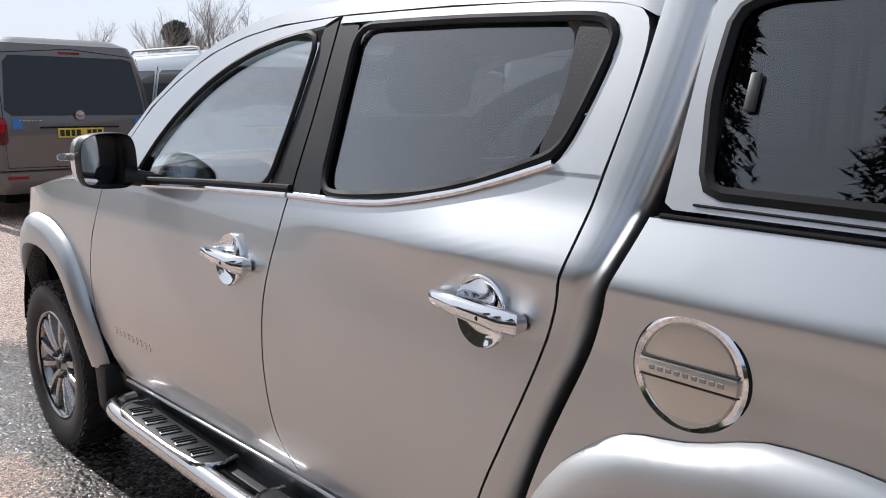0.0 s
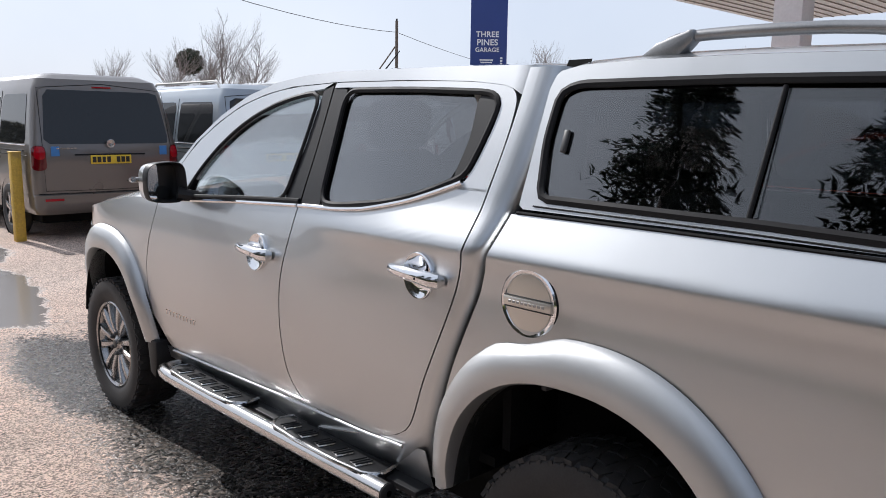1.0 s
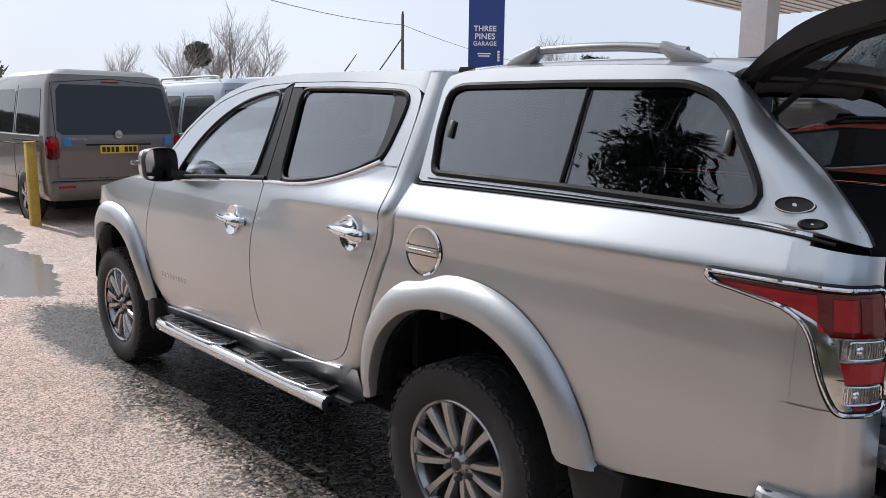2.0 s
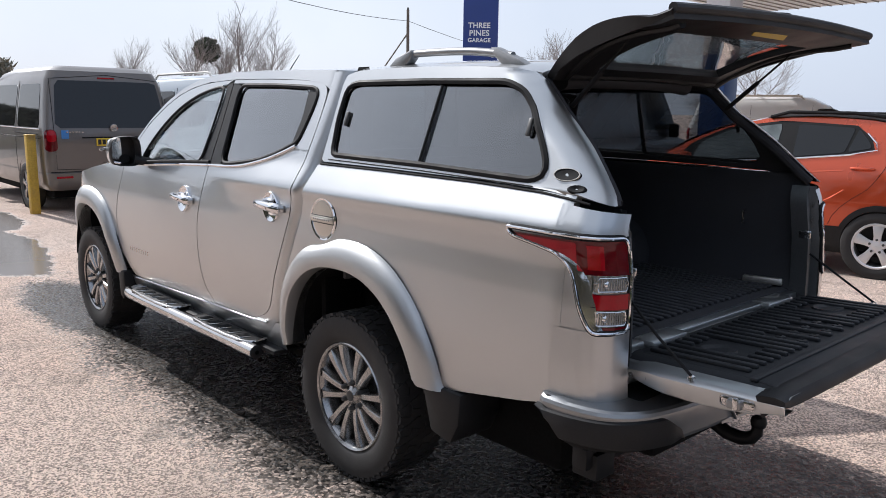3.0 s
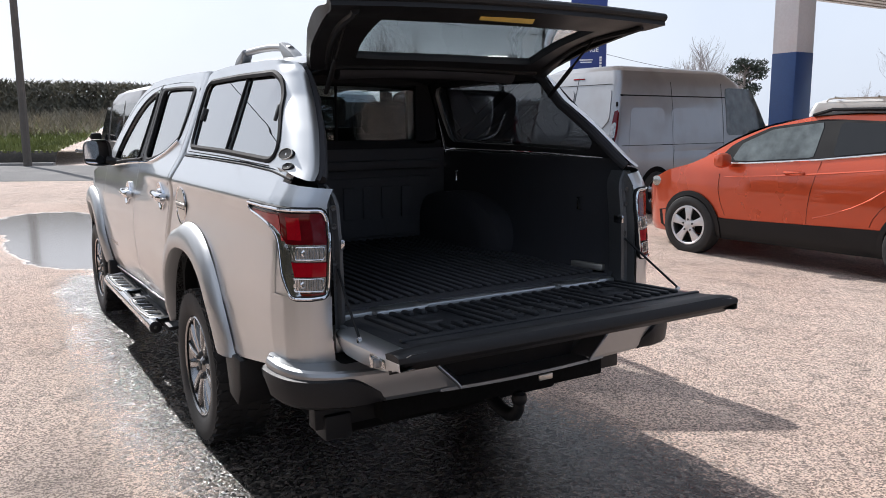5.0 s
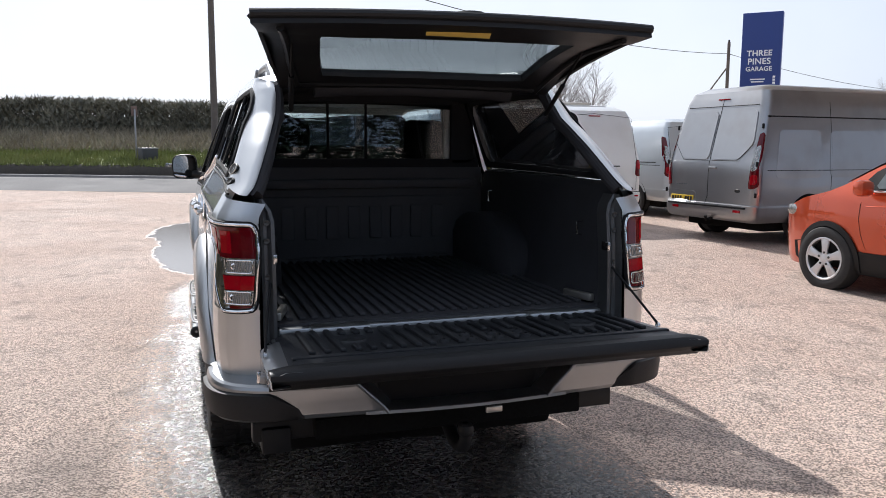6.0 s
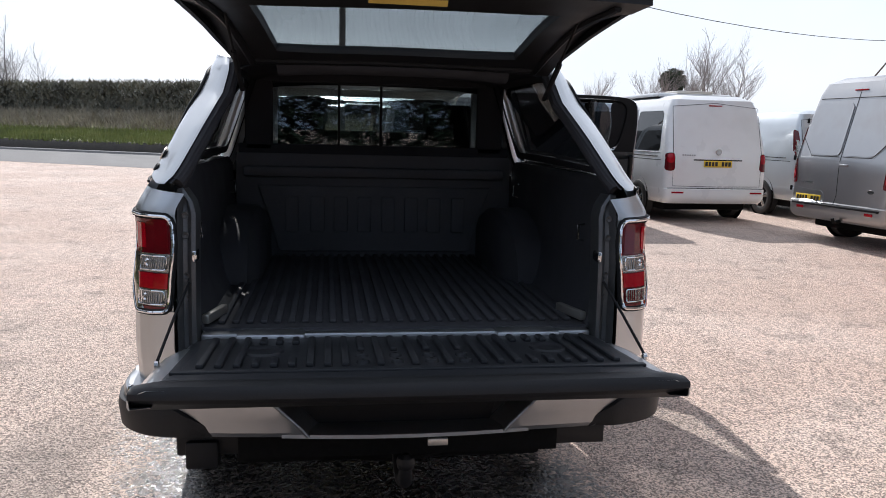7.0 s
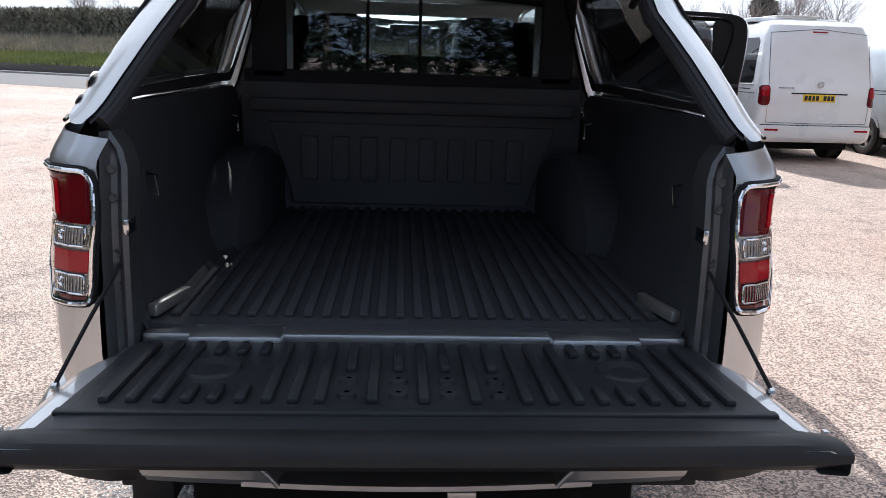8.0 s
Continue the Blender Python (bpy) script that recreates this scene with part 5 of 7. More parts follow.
# maker's oval, kept as plain shapes, and the lock below it
def on_shell(bm, x, z, out, sx, sz):
    """Seats a part turned round y on the left flank of the shell."""
    d = 0.02
    p = lambda a, c: Vector((a, -chalf(a, c), c))
    u = (p(x + d, z) - p(x - d, z)).normalized()
    w = (p(x, z + d) - p(x, z - d)).normalized()
    n = w.cross(u).normalized()
    w = u.cross(n)
    m = Matrix((u * sx, n, w * sz)).transposed().to_4x4()
    bmesh.ops.transform(bm, matrix=Matrix.Translation(p(x, z) - n * out) @ m, verts=bm.verts)
    return bm


oval = part("badge", on_shell(turned([(0.0, 0.001), (-0.002, 0.030), (0.002, 0.034), (0.012, 0.035)], 32, "y"), 1.070, 1.350, 0.003, 1.38, 0.62), GASKET, top, "black oval badge")
part("badge_rim", on_shell(turned([(0.0, 0.031), (-0.0035, 0.0315), (-0.0035, 0.0335), (0.0, 0.034)], 32, "y"), 1.070, 1.350, 0.003, 1.38, 0.62), SATIN, oval)
part("lock", on_shell(turned([(0.0, 0.001), (-0.004, 0.016), (0.0, 0.02), (0.012, 0.021)], 24, "y"), 1.120, 1.310, 0.003, 1.6, 0.75), GASKET, top)

# raised hatch
HP = resample([(0.822, 1.668), (0.90, 1.702), (1.02, 1.750), (1.18, 1.797), (1.30, 1.829), (1.375, 1.843)], 21, 1)
HW = along([(0, 0.54), (0.3, 0.595), (0.7, 0.645), (0.9, 0.668), (1, 0.690)])
svals = list(np.linspace(0, 1, 21))


def hatch_at(i, v):
    x, z = HP[i]
    return (x + 0.015 * (1 - v * v), v * HW(svals[i]), z - 0.011 * (1 - v) * svals[i] + 0.014 * (1 - v * v) + 0.05 * v ** 4 * math.sin(math.pi * min(1, svals[i] * 1.15)) * (svals[i] < 0.87))


vv = [-1, -0.93, -0.80, -0.70, -0.5, -0.25, 0, 0.25, 0.5, 0.70, 0.80, 0.93, 1]
bm = bmesh.new()
vs = [[bm.verts.new(hatch_at(i, v)) for v in vv] for i in range(21)]
for i in range(20):
    for j in range(12):
        if 3 <= i < 15 and 3 <= j < 9:
            continue
        bm.faces.new((vs[i][j], vs[i][j + 1], vs[i + 1][j + 1], vs[i + 1][j]))
slab(bm, 0.030)
hatch = part("hatch", bm, BLACK, top, "raised black-framed rear hatch")
part("hatch_glass", slab(grid([[(p[0], p[1], p[2] - 0.012) for p in (hatch_at(i, v) for v in np.linspace(-0.72, 0.72, 9))] for i in range(3, 16)]), 0.004), GLASS_H, hatch)
for k in (-1, 1):      # side skirts, deepest towards the hinge
    part("hatch_skirt", slab(grid([[hatch_at(i, k), (hatch_at(i, k)[0], k * (HW(svals[i]) - 0.012), hatch_at(i, k)[2] - 0.05 * math.sin(math.pi * min(1, svals[i] * 1.1)) * (svals[i] < 0.9) - 0.012)] for i in range(21)]), 0.012), BLACK, hatch)
part("hatch_lip", tube([hatch_at(20, v) for v in np.linspace(-1.0, 1.0, 25)], 0.015, 10), BLACK, hatch)
for k in (-1, 1):
    part("hatch_rib", tube([(p[0], p[1], p[2] - 0.034) for p in (hatch_at(i, k * 0.88) for i in range(1, 20))], 0.013, 8), BLACK, hatch)
part("hatch_beam", tube([(p[0], p[1], p[2] - 0.026) for p in (hatch_at(1, v) for v in np.linspace(-0.86, 0.86, 15))], 0.020, 8, squash=0.6), BLACK, hatch)
bm = box((0.034, 0.225, 0.004), (1.325, -0.010, 1.804), 0.001, rot=Matrix.Rotation(-0.8, 3, "Y"))
part("warning_label", bm, YELLOWLABEL, hatch, "yellow warning label")
part("hatch_handle", turned([(1.874, 0.001), (1.872, 0.05), (1.864, 0.06), (1.840, 0.065)], 20, "z", (1.31, 0.03, 0)), GASKET, hatch)
for k in (-1, 1):
    st = part("gas_strut", tube([(0.905, k * 0.512, 1.560), (1.03, k * 0.525, 1.670)], 0.009, 10), GASKET, top, "black gas strut")
    part("strut_rod", tube([(1.03, k * 0.525, 1.670), (1.18, k * 0.54, 1.805)], 0.0045, 8), GASKET, st)

# ---- other vehicles ----
def road_wheel(parent, x, y, r, sgn, rim=RIM, spokes=5, width=0.2):
    """Tyre, rim and spokes; the outer face looks along sgn * y."""
    w = new("wheel")
    w.parent = parent
    w.matrix_basis = pose(x, y, r, 0, 0, 0 if sgn < 0 else 180)
    h = width / 2
    part("tyre", turned([(-h * .9, r * .64), (-h, r * .74), (-h, r * .86), (-h * .9, r * .96), (-h * .7, r), (h * .7, r), (h, r * .9), (h, r * .66)], 40), RUBBER, w)
    part("rim", turned([(-h * .88, r * .66), (-h * .92, r * .63), (-h * .80, r * .58), (h * .6, r * .55), (h * .6, 0.01)], 36), RIMDARK, w)
    for k in range(spokes):
        a = 2 * math.pi * k / spokes + 0.3
        c, s = math.cos(a), math.sin(a)
        ol = [(q * c - e * s, q * s + e * c) for q, e in ((0.06 * r, -0.10 * r), (0.30 * r, -0.105 * r), (0.62 * r, -0.165 * r), (0.62 * r, 0.165 * r), (0.30 * r, 0.105 * r), (0.06 * r, 0.10 * r))]
        part("spoke", prism(ol, -h * .90, -h * .68, 0.008), rim, w)
    if rim is not RIM:
        part("rim_lip", turned([(-h * .90, r * .60), (-h * .97, r * .63), (-h * .95, r * .67), (-h * .8, r * .66)], 40), rim, w)
        for k in range(5):
            a = 2 * math.pi * k / 5 + 0.3
            part("wheel_nut", turned([(-h * .97, .001), (-h * .97, .012), (-h * .8, .014)], 8, "y", (0.19 * r * math.cos(a), 0, 0.19 * r * math.sin(a))), RIMDARK, w)
    part("hub", turned([(-h * .95, .001), (-h * .95, r * .10), (-h * .8, r * .2), (-h * .3, r * .2)], 20), rim, w)


def van(name, at, turn, paint, label, L=4.9, W=1.9, H=1.97, lean=0.20, roof_cap=False, belt=1.12, lamps="block", glazed=True, side_glass=True, rails=False, group="parked vans", plate=(0.0, 1.02), high=False, nose=0.95, door_split=False, rack=False):
    """A parked van, its tail at local x = 0 and its nose towards -x."""
    v = thing(name, (*at, 0), label, "van", group, turn)
    w2 = W / 2
    wid = along([(0.34, w2 - 0.05), (0.42, w2 - 0.015), (0.75, w2), (belt, w2 - 0.005), (H * 0.72, w2 - 0.06), (H * 0.90, w2 - 0.125), (H * 0.965, w2 - 0.19), (H, w2 - 0.34)])
    tail = along([(0.34, -0.03), (0.38, 0.015), (0.44, 0.04), (0.585, 0.04), (0.60, 0.0), (belt, 0.0), (H * 0.9, -lean), (H * 0.965, -lean - 0.05), (H, -lean - 0.20)])
    front = along([(0.34, -L + .1), (0.5, -L), (0.95, -L + 0.12), (1.15, -L + nose), (H * 0.9, -L + nose + 0.75), (H, -L + nose + 1.15)])

    def outline(z):
        w, xr, xf = wid(z), tail(z), front(z)
        rc, rf = 0.13, 0.35
        pts = []
        for cx, cy, r, a0 in ((xr - rc, w - rc, rc, 0), (xf + rf, w - rf, rf, 90), (xf + rf, -w + rf, rf, 180), (xr - rc, -w + rc, rc, 270)):
            for k in range(7):
                a = radians(a0 + 90 * k / 6)
                pts.append((cx + r * math.cos(a), cy + r * math.sin(a), z))
        return pts

    zs = [0.34, 0.36, 0.38, 0.41, 0.44, 0.50, 0.55, 0.585, 0.60, 0.70, 0.85, 1.0, belt, belt + 0.12, H * 0.72, H * 0.8, H * 0.86, H * 0.90, H * 0.935, H * 0.965, H * 0.985, H]
    part("body", loft([outline(z) for z in sorted(set(zs))]), paint, v)
    part("underbody", box((L - 0.7, W - 0.34, 0.20), (-L / 2, 0, 0.30), 0.03), MATTE, v)

    def rear(ol, material, out, nm, lab="", thick=0.006):
        """A patch on the tail, its outline in (y, z)."""
        rr = ring_of(ol, 40, 2)
        cy, cz = np.mean([p[0] for p in rr]), np.mean([p[1] for p in rr])
        rows = [[(cy + (a - cy) * k, cz + (b - cz) * k) for a, b in rr] for k in (1, .6, .2)]

        def xr(a, b):
            w = wid(b)
            e = max(0, abs(a) - (w - 0.13)) / 0.13
            return tail(b) - 0.13 * (1 - math.sqrt(max(0, 1 - min(1, e) ** 2)))
        bm = grid([[(xr(a, b) + out, a, b) for a, b in q] for q in rows], close=True)
        cap(bm, [(xr(a, b) + out, a, b) for a, b in rows[-1]])
        flange(bm, (-0.02, 0, 0))
        return part(nm, bm, material, v, lab)

    def side(sgn, ol, material, nm, out=0.005):
        rr = ring_of(ol, 40, 2)
        cx, cz = np.mean([p[0] for p in rr]), np.mean([p[1] for p in rr])
        rows = [[(cx + (a - cx) * k, cz + (b - cz) * k) for a, b in rr] for k in (1, .6, .2)]
        bm = grid([[(a, sgn * (wid(b) + out), b) for a, b in q] for q in rows], close=True)
        cap(bm, [(a, sgn * (wid(b) + out), b) for a, b in rows[-1]])
        flange(bm, (0, -sgn * 0.02, 0))
        return part(nm, bm, material, v)

    def seam(pts, r=0.004):
        return part("panel_seam", tube(pts, r, 5), GASKET, v)

    zt = H * 0.90
    if glazed:
        rear([(-w2 + .15, belt + .10), (w2 - .15, belt + .10), (w2 - .23, zt + .0), (-w2 + .23, zt + .0)], DARKGLASS, 0.005, "rear_window", "dark tinted tailgate window")
    if door_split:
        seam([(tail(z) + 0.002, 0, z) for z in np.linspace(0.58, zt + .06, 14)])
        for k in (-1, 1):
            rear([(k * 0.03, belt + .10), (k * (w2 - .40), belt + .10), (k * (w2 - .17), belt + .34), (k * (w2 - .23), zt - .14), (k * 0.03, zt - .14)], paint, 0.014, "door_pressing")
            seam([(tail(z) + 0.016, k * y, z) for y, z in ((0.03, belt + .085), (w2 - .41, belt + .085), (w2 - .16, belt + .33))], 0.004)
            for z in (0.75, 1.2, 1.75):
                part("door_hinge", box((0.03, 0.03, 0.07), (tail(z) - 0.01, k * (wid(z) - 0.02), z), 0.008), GASKET, v)
        part("door_handle", box((0.03, 0.16, 0.035), (0.012, 0.10, 1.13), 0.010), paint, v)
        seam([(tail(zt - .06) + 0.003, y, zt - .06) for y in np.linspace(-wid(zt - .06) + .13, wid(zt - .06) - .13, 8)], 0.006)
        rear([(plate[0] - .33, plate[1] - .10), (plate[0] + .33, plate[1] - .10), (plate[0] + .30, plate[1] + .12), (plate[0] - .33, plate[1] + .15)], paint, 0.008, "plate_pressing")
        part("bumper_step", box((0.05, W - 0.3, 0.03), (0.045, 0, 0.555), 0.010), GASKET, v)
    else:
        seam([(tail(z) + 0.002 - (0.03 if z > 1 else 0) * 0, s, z) for s, z in [(-w2 + .16, zt + .02), (-w2 + .13, belt), (-w2 + .14, .64), (0, .63), (w2 - .14, .64), (w2 - .13, belt), (w2 - .16, zt + .02), (0, zt + .09), (-w2 + .16, zt + .02)]])
        seam([(tail(0.605) + 0.004, y, 0.603) for y in np.linspace(-w2 + .05, w2 - .05, 10)], 0.006)
        part("tailgate_grip", box((0.018, 0.9, 0.02), (0.004, 0, belt - 0.035), 0.005), GASKET, v)
    if lamps == "block":
        for k in (-1, 1):
            lp = rear([(k * (w2 - .165), 0.90), (k * (w2 - .012), 0.89), (k * (w2 - .018), 1.20), (k * (w2 - .155), 1.205)], LAMPDARK, 0.010, "tail_lamp", "red tail lamp")
            rear([(k * (w2 - .15), 1.03), (k * (w2 - .03), 1.03), (k * (w2 - .04), 1.19), (k * (w2 - .145), 1.19)], LAMPRED, 0.014, "tail_lens")
        part("maker_disc", turned([(0.0, .056), (0.010, .053), (0.011, .047), (0.006, .044), (0.005, .001)], 28, "x", (0.005, 0, 1.225)), STEEL, v)
        part("bumper_reflector", box((0.012, 0.22, 0.03), (0.046, -w2 + .22, 0.53), 0.004), LAMPRED, v)
        part("bumper_reflector", box((0.012, 0.22, 0.03), (0.046, w2 - .22, 0.53), 0.004), LAMPRED, v)
    else:
        for k in (-1, 1):
            rear([(k * (w2 - .16), 0.83), (k * (w2 - .015), 0.85), (k * (w2 - .03), 1.30), (k * (w2 - .07), 1.66), (k * (w2 - .115), 1.66), (k * (w2 - .105), 1.28)], LAMPDARK, 0.012, "tail_lamp", "tall red tail lamp with a clear centre")
            rear([(k * (w2 - .12), 1.08), (k * (w2 - .03), 1.12), (k * (w2 - .06), 1.48), (k * (w2 - .105), 1.46)], LAMPCLEAR, 0.016, "lamp_lens")
            rear([(k * (w2 - .125), 0.90), (k * (w2 - .03), 0.90), (k * (w2 - .03), 1.06), (k * (w2 - .115), 1.04)], LAMPRED, 0.016, "lamp_lens")
        part("bumper_reflector", box((0.012, 0.14, 0.04), (0.046, w2 - .32, 0.50), 0.004), LAMPRED, v)
        part("bumper_reflector", box((0.012, 0.14, 0.04), (0.046, -w2 + .32, 0.50), 0.004), LAMPRED, v)
        ov = turned([(0.0, 0.001), (0.004, 0.03), (0.0, 0.034)], 20, "x", (0, 0, 0))
        bmesh.ops.transform(ov, matrix=Matrix.Translation((0.006, w2 - 0.36, 0.80)) @ Matrix.Diagonal((1, 1.7, 0.8, 1)), verts=ov.verts)
        part("maker_oval", ov, INK, v)
        part("tow_ball", tube([(0.0, 0.12, .36), (0.10, 0.12, .34), (0.13, 0.12, .40)], 0.025, 8), MATTE, v)
    part("brake_light", box((0.02, 0.24, 0.02), (tail(zt + .045) + 0.005, 0, zt + 0.045), 0.004), LAMPRED, v)
    py, pz = plate
    pl = part("number_plate", box((0.008, 0.52, 0.112), (tail(pz) + 0.010, py, pz), 0.003), PLATE, v, "yellow number plate")
    for k, ww in enumerate((.046, .046, .040, .046, 0, .046, .046, .046)):
        if ww:
            part("plate_bar", box((0.003, ww, 0.072), (tail(pz) + 0.016, py - 0.215 + 0.061 * k, pz), 0), INK, pl)
    # badges as bars
    for k in range(6):
        part("badge_bar", box((0.004, 0.026, 0.018), (0.008, -w2 + 0.30 + 0.042 * k, 1.165 if lamps == "block" else 0.86), 0), STEEL, v)
    # flanks
    for sgn in (-1, 1):
        if side_glass:
            z0, z1 = belt + .10, zt - .05
            side(sgn, [(-0.30, z0), (-1.40, z0), (-1.40, z1), (-0.42, z1)], DARKGLASS, "side_window")
            side(sgn, [(-1.55, z0), (-2.75, z0), (-2.75, z1), (-1.55, z1)], DARKGLASS, "side_window")
            part("window_trim", tube([(x, sgn * (wid(z0) + .004), z0 - .02) for x in (-0.28, -1.4, -2.8)], 0.008, 6), STEEL, v)
        z0, z1 = belt + .08, zt - .07
        xf = -L + nose
        side(sgn, [(-2.95, z0), (xf + .10, z0), (xf + .62, z1), (-2.95, z1)], SEEN_IN if high else DARKGLASS, "cab_window")
        seam([(-2.85, sgn * (wid(z) + .001), z) for z in np.linspace(.4, zt, 8)])
        seam([(-1.48, sgn * (wid(z) + .001), z) for z in np.linspace(.4, zt, 8)])
        seam([(x, sgn * (wid(belt - .05) + .001), belt - .05) for x in (-0.2, -2.85)], 0.006)
        if not high:
            part("side_rail", tube([(x, sgn * (wid(belt + .01) + .004), belt + .01) for x in (-0.35, -1.5)], 0.010, 6), GASKET, v)
        for x in (-1.05, -L + 0.95):
            part("arch_shadow", turned([(0, 0.40), (0.012, 0.405), (0.012, 0.385), (0.004, 0.01)], 36, "y", (x, sgn * (w2 - .012) if sgn > 0 else -w2, 0.36)), MATTE, v)
            road_wheel(v, x, sgn * (w2 - 0.085), 0.345, sgn)
        part("door_mirror", box((0.12, 0.20, 0.26), (-L + nose + 0.42, sgn * (w2 + 0.11), 1.22), 0.05), GASKET, v)
        if high:
            part("roof_joint", tube([(x, sgn * (wid(H * .80) - .012), H * .80) for x in (-0.25, -L + 2.1)], 0.016, 8), GASKET, v)
            side(sgn, [(-0.35, 1.0), (-1.30, 1.0), (-1.25, H * .72), (-0.45, H * .72)], paint, "side_pressing", 0.004)
            side(sgn, [(-1.45, 1.0), (-2.75, 1.0), (-2.75, H * .72), (-1.45, H * .72)], paint, "side_pressing", 0.004)
        if rails or rack:
            pts = [(-lean - 0.30, H - 0.06), (-lean - 0.36, H + 0.02), (-lean - 0.5, H + 0.035), (-L + 2.4, H + 0.035), (-L + 2.25, H - 0.05)]
            part("roof_rail", tube([(x, sgn * (w2 - 0.24), z) for x, z in pts], 0.018, 8), SATIN, v)
    if roof_cap:      # lifting roof: a flat shell on a dark joint, with a vent hatch and side rail
        zc = H - 0.015
        part("roof_joint", box((L - 2.1, W - 0.50, 0.03), (-L / 2 + 0.05, 0, zc), 0.01), GASKET, v)
        part("roof_cap", box((L - 2.0, W - 0.46, 0.07), (-L / 2 + 0.05, 0, zc + 0.045), 0.03), paint, v)
        part("roof_vent", box((0.5, 0.7, 0.05), (-lean - 1.0, 0, zc + 0.10), 0.015), SATIN, v)
    if rack:
        for x in (-0.7, -1.6, -2.5):
            part("rack_bar", tube([(x, -w2 + .2, H + 0.06), (x, w2 - .2, H + 0.06)], 0.02, 6), SATIN, v)
    xf = front(1.3)
    rows = [[(front(z) - 0.004, (wid(z) - 0.22) * u, z) for u in np.linspace(-1, 1, 7)] for z in np.linspace(1.18, zt, 6)]
    part("windscreen", grid(rows), DARKGLASS, v)
    for sgn in (-1, 1):
        part("head_lamp", box((0.10, 0.36, 0.20), (-L + 0.08, sgn * (w2 - .25), 0.82), 0.04), LAMPCLEAR, v)
    return v


a = van("parked_van", (-9.26, 1.57), 0.1, BROWNGREY, "brown-grey people carrier van with dark windows, parked tail out", H=2.10)
for yy in (-0.68, 0.70):
    st = part("badge_sticker", box((0.003, 0.10, 0.12), (0.006, yy, 1.13), 0.002), BADGEBLUE, a, "blue square sticker")
van("parked_van", (-8.75, 3.82), 0.0, BLUEGREY, "blue-grey van with roof rails, parked beside the brown-grey van", rails=True, lean=0.16, H=2.05)
van("parked_van", (-9.03, 6.35), 2.1, WHITEPAINT, "white camper van with a plain tailgate and lifting roof", glazed=False, H=2.18, roof_cap=True)
van("parked_van", (-9.8, 9.27), 2.0, SILVERBLUE, "pale silver panel van behind the white van", H=2.02, W=1.98, glazed=False, side_glass=False, lamps="tall")
van("parked_van", (-6.40, 6.77), -85.0, GREYVAN, "warm grey high-roof panel van with twin rear doors", L=5.3, W=1.98, H=2.36, lean=0.24, lamps="tall", glazed=False, side_glass=False, plate=(-0.56, 0.63), high=True, door_split=True, belt=1.16)
van("parked_van", (-8.4, 16.2), 200.0, WHITEPAINT, "white van with a roof rack across the yard", rack=True, side_glass=False, glazed=False)
van("parked_van", (-4.5, 19.5), 185.0, SILVERBLUE, "silver van with a roof rack far across the yard", rack=True, glazed=False)


